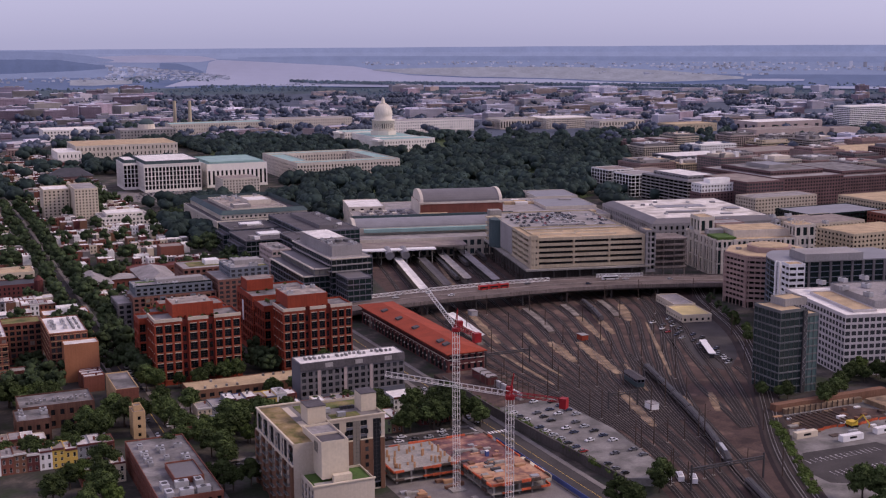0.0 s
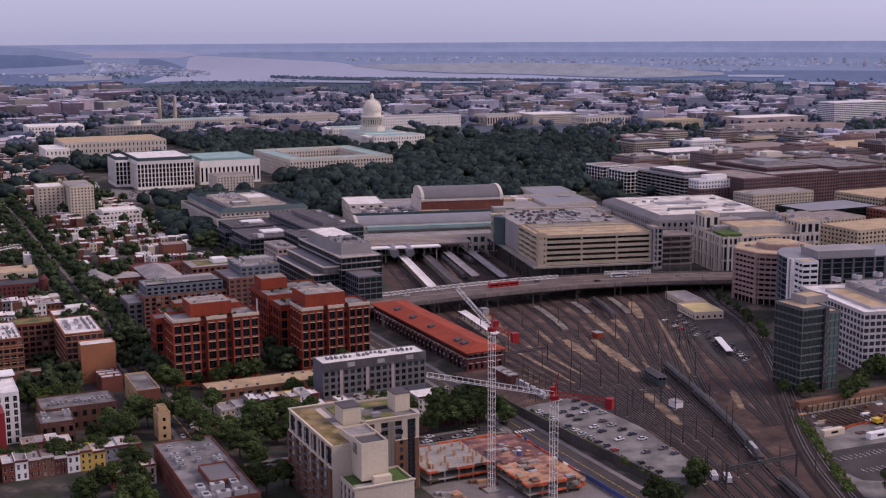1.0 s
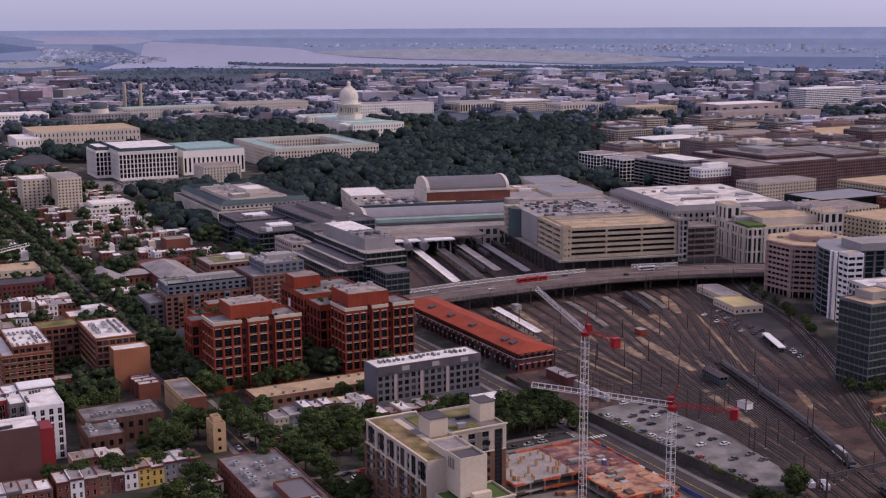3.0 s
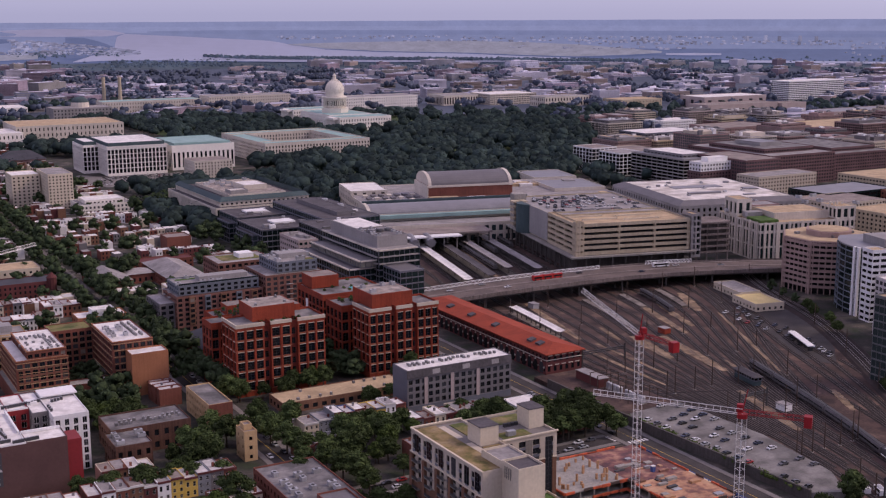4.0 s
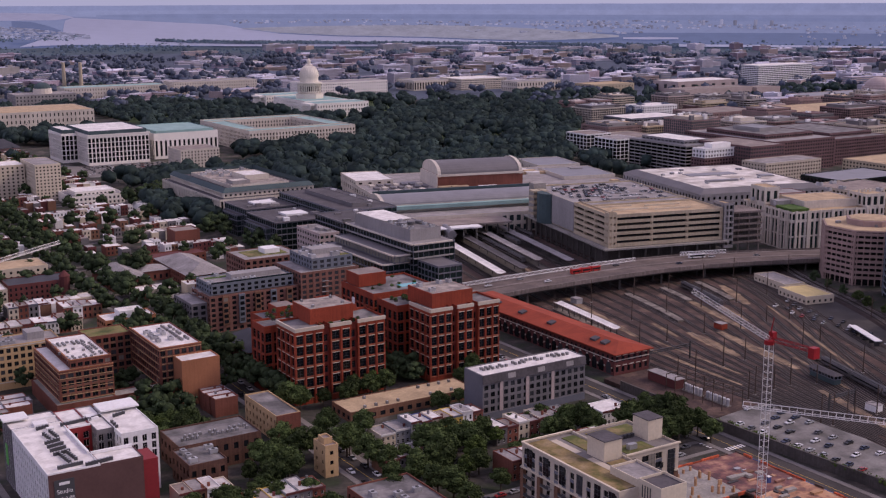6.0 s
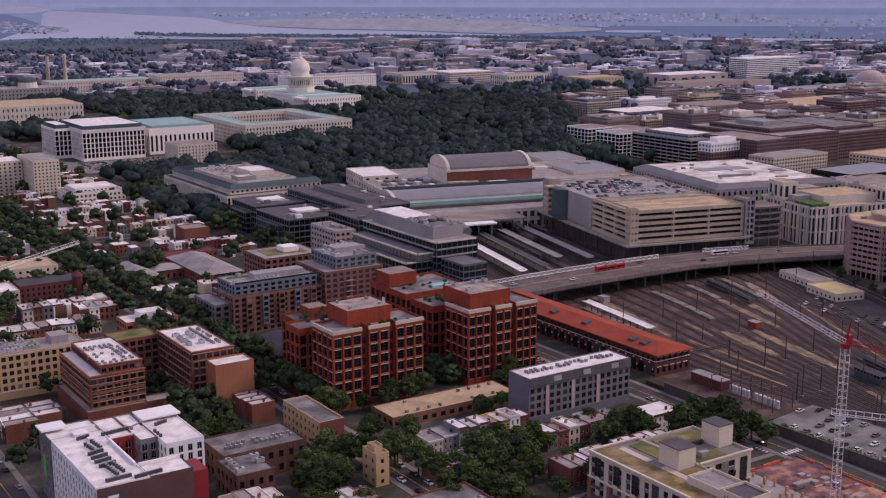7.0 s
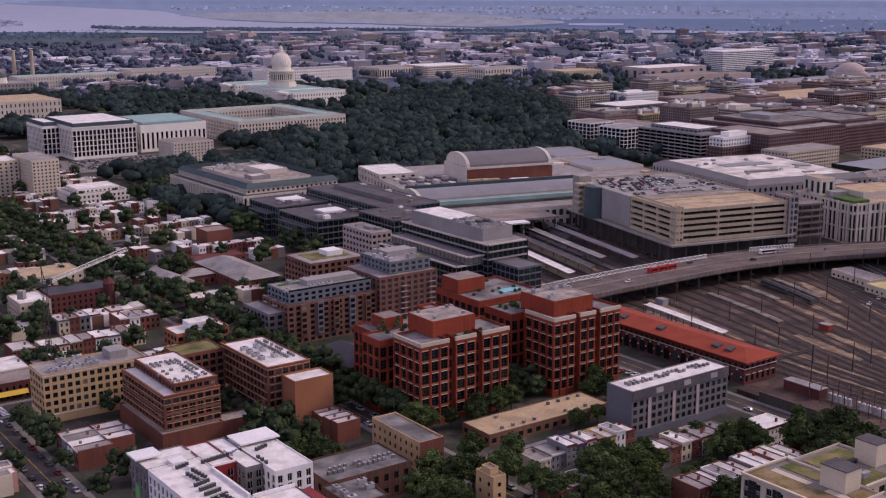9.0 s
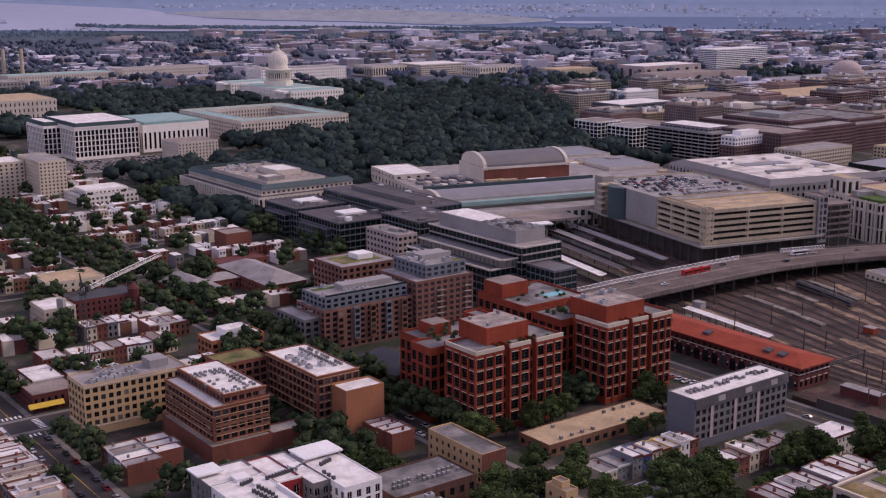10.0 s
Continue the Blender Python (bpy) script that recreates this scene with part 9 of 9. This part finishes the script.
addbox(q, "track", -98, -97.2, 369, 373.5, 0.1, 1.0, "tyre")
addbox(q, "track", -95, -94.2, 369, 373.5, 0.1, 1.0, "tyre")
addbox(q, "house", -98, -94.2, 369, 373, 1.0, 2.8, "yellow")
for a, b in (((-96, 373, 2.5), (-96, 378, 7.5)), ((-96, 378, 7.5), (-96, 382.5, 4.5)), ((-96, 382.5, 4.5), (-96, 382, 2.8))):
    g = Geo()
    g.tube(a, b, 0.35)
    part("boom", g, "yellow", q)
for i, (x, y, m) in enumerate(((-82, 386, "white"), (-104, 384, "white"), (-66, 374, "cream"))):
    q = thing("site_cabin", "pale site office cabin", "cabin", x, y, 0.1, "site cabins")
    addbox(q, "body", x - 6, x + 6, y - 1.5, y + 1.5, 0.1, 2.9, m)
    addbox(q, "window", x - 2, x + 2, y + 1.5, y + 1.56, 1.2, 2.2, "glass")

# ---- roof plant ----
PLANT = {}
pr = random.Random(9)


def unit(x, y, z, kind=0):
    """A rooftop unit: 0 small condenser, 1 boxy unit, 2 air handler, 3 black condenser."""
    if kind not in PLANT:
        g = Geo()
        w, d, h, r = ((0.62, 0.5, 1.15, 0.42), (1.6, 1.0, 1.7, 0.7), (2.6, 1.5, 2.4, 1.2), (0.5, 0.5, 1.25, 0.4))[kind]
        g.box(-w, w, -d, d, 0, h)
        g.cone(0, 0, h, h + 0.16, r, r, 8, 1)
        if kind == 2:
            g.box(-w - 0.5, -w, -d * 0.6, d * 0.6, 0.3, h * 0.7, 1)
        PLANT[kind] = g.mesh("roof_unit", (["steel_mid", "steel"], ["steel", "steel_dk"], ["steel", "steel_dk"], ["frame", "steel"])[kind])
    ob = new("roof_unit", PLANT[kind])
    ob.location = (x, y, z)
    ob.rotation_euler = (0, 0, 0 if kind == 3 else pr.choice((0, 1.5708)))
    tagged(ob, ("small boxy dark grey rooftop condenser with a round fan", "grey boxy rooftop air unit on a flat roof", "large grey rooftop air handler on a flat roof", "black boxy condenser in a row on a white roof")[kind], "air unit", "roof units")


def unit_rows(x0, x1, y0, y1, nx, ny, z, kind=0, skip=0.15):
    for i in range(nx):
        for j in range(ny):
            if pr.random() > skip:
                unit(x0 + (x1 - x0) * (i / max(1, nx - 1)), y0 + (y1 - y0) * (j / max(1, ny - 1)), z, kind)


unit_rows(262, 275, 92, 96, 7, 3, 24.2)
unit_rows(262, 276, 104, 108, 5, 2, 24.2)
unit_rows(260, 263, 98, 120, 2, 9, 24.2)
unit_rows(265, 275, 116, 119, 5, 2, 24.2)
unit_rows(219, 222, 88, 116, 2, 14, 24.4)
unit_rows(226, 232, 96, 112, 2, 4, 24.4, 1)
unit_rows(284, 306, 54, 66, 7, 3, 20.9, 1, 0.4)
for xa, ya, xb, yb, n in ((308.7, 200.6, 305.0, 199.8, 4), (299.9, 201.1, 290.3, 199.9, 9), (289.3, 200.5, 285.1, 198.4, 4), (280.3, 201.6, 276.2, 200.0, 4), (308.2, 207.6, 307.2, 215.3, 5), (305.4, 205.5, 304.6, 213.2, 5), (309.8, 217.3, 305.1, 216.0, 5), (310.0, 221.5, 305.0, 220.5, 6), (310.1, 225.7, 305.2, 224.7, 6), (310.0, 230.0, 305.0, 229.1, 6), (308.4, 231.0, 307.5, 239.8, 6), (305.8, 229.1, 304.9, 238.0, 6), (312.1, 243.5, 304.4, 243.0, 9), (303.1, 245.5, 294.4, 244.4, 9), (283.1, 208.1, 283.0, 213.6, 3)):
    for i in range(n):
        k = i / (n - 1)
        unit(xa + (xb - xa) * k, ya + (yb - ya) * k, 23.86, 3)
unit_rows(76, 122, 217, 219, 20, 2, 20.1, 0, 0.25)
unit_rows(229, 256, 205, 208, 14, 2, 11.2, 0, 0.25)
unit_rows(250, 260, 220, 230, 2, 3, 10.8, 1, 0.4)
unit_rows(204, 219, 290, 318, 3, 7, 11.4, 1, 0.3)
unit_rows(206, 219, 346, 355, 3, 2, 11.4, 2, 0.2)
unit_rows(147, 172, 8, 24, 6, 2, 26.5, 1, 0.4)
unit_rows(88, 110, 2, 24, 4, 3, 34, 2, 0.5)
unit_rows(118, 174, 184, 195, 11, 2, 4.7, 0, 0.5)
unit_rows(158, 173, 143, 155, 4, 3, 42.05, 0, 0.55)
unit_rows(94, 111, 146, 158, 4, 2, 42.05, 1, 0.55)
unit_rows(18, 33, -20, 6, 3, 4, 40.0, 1, 0.3)
unit_rows(-18, 24, -385, -355, 5, 3, 27.4, 2, 0.3)
unit_rows(-250, -185, 246, 284, 5, 3, 37.6, 2, 0.4)
unit_rows(-384, -270, -22, 24, 8, 3, 30.4, 2, 0.4)
unit_rows(-360, -300, -160, -80, 4, 4, 29.9, 1, 0.5)

# ---- details of the grey block and of the lofts ----
p = [o for o in bpy.data.objects if o.name.startswith("apartment_building")][0]
g = Geo()
g.hexa([(70.8, 226.02, 16.6), (127.2, 226.02, 16.6), (127.2, 226.6, 16.6), (70.8, 226.6, 16.6), (70.8, 226.02, 20.3), (127.2, 226.02, 20.3), (127.2, 226.12, 20.3), (70.8, 226.12, 20.3)])
part("mansard", g, "roof_dk", p, "dark grey sloping mansard front")
for i in range(3):
    g = Geo()
    x = 78 + i * 16
    g.hexa([(x, 226.4, 17.4), (x + 4, 226.4, 17.4), (x + 4, 226.56, 17.4), (x, 226.56, 17.4), (x, 226.1, 19.6), (x + 4, 226.1, 19.6), (x + 4, 226.28, 19.6), (x, 226.28, 19.6)])
    part("skylight", g, "greyst", p, "sloping skylight")
addbox(p, "end_wall", 127.02, 127.25, 211.6, 225.9, 0, 20.3, "greypanel", "dark blue-grey end wall")
for i in range(3):
    addbox(p, "pilaster", 88.6 + i * 14, 90.2 + i * 14, 226.02, 226.3, 3, 16.4, "pinkpanel", "pinkish vertical panel")
addbox(p, "plinth_band", 71, 127, 226.02, 226.35, 0, 3.2, "greypanel", "dark ground-floor band")
for x, y, z, n, sx, sy in ((146, 122, 35.0, 16, 40, 18), (84, 124, 33, 14, 34, 14), (88, 86, 33.1, 10, 28, 28), (146, 160, 34.9, 10, 40, 4)):
    for i in range(n):
        xx, yy = x + pr.uniform(0, sx), y + pr.uniform(0, sy)
        q = thing("roof_shrub", "clipped green shrub in a roof planter", "shrub", xx, yy, z - 1.1, "roof shrubs")
        addbox(q, "planter", xx - 0.8, xx + 0.8, yy - 0.8, yy + 0.8, z - 1.1, z - 0.4, "concrete_dk")
        g = Geo()
        lump(g, (xx, yy, z + 0.3), 0.95, pr, 4, 7)
        leaves(g, (xx, yy, z + 0.3), 1.0, pr, 14, 0.3)
        part("foliage", g, "leaf", q)
g = Geo()
g.box(88, 100, 104, 110, 33.0, 33.12)
single("roof_pool", g, "pool", "turquoise rooftop swimming pool", "pool")
p = [o for o in bpy.data.objects if o.name.startswith("loft_building")][1]
addbox(p, "banner", 122.05, 122.2, 96, 99, 16, 28, "white", "white vertical banner")

# roof hatches and stone bands of the express building
p = bpy.data.objects["express_building"]
for y in (186, 194, 100, 124, 150):
    g = Geo()
    g.hexa([(31, y - 2, 13.0), (34.5, y - 2, 12.4), (34.5, y + 2, 12.4), (31, y + 2, 13.5), (31, y - 2, 14.2), (34.5, y - 2, 13.4), (34.5, y + 2, 13.4), (31, y + 2, 14.2)])
    part("roof_hatch", g, "roof_dk", p, "dark roof hatch")
for i in range(24):
    y = 74.4 + 5.5 * i
    g = Geo()
    pts = [(y, 0.4), (y + 3.6, 0.4), (y + 3.6, 4.6)] + [(y + 1.8 + 1.8 * math.cos(math.pi * j / 6), 4.6 + 1.7 * math.sin(math.pi * j / 6)) for j in range(1, 6)] + [(y, 4.6)]
    g.face([(37.56, a, b) for a, b in pts])
    part("arched_opening", g, "glass", p, "dark arched freight opening")
    addbox(p, "keystone", 37.57, 37.8, y + 1.3, y + 2.3, 6.2, 6.9, "lime", "pale keystone")
    addbox(p, "pier_lamp", 37.52, 38.0, y + 4.2, y + 4.7, 3.2, 4.0, "lime")
addbox(p, "stone_band", 37.52, 37.72, 72, 207, 7.3, 7.75, "lime", "pale stone band")
addbox(p, "stone_band", 15.5, 37.5, 207.02, 207.22, 7.3, 7.75, "lime", "pale stone band")
for i in range(5):
    for z in (4.6, 9.6):
        addbox(p, "stone_lintel", 17 + i * 4.2, 19.6 + i * 4.2, 207.02, 207.2, z, z + 0.4, "lime")
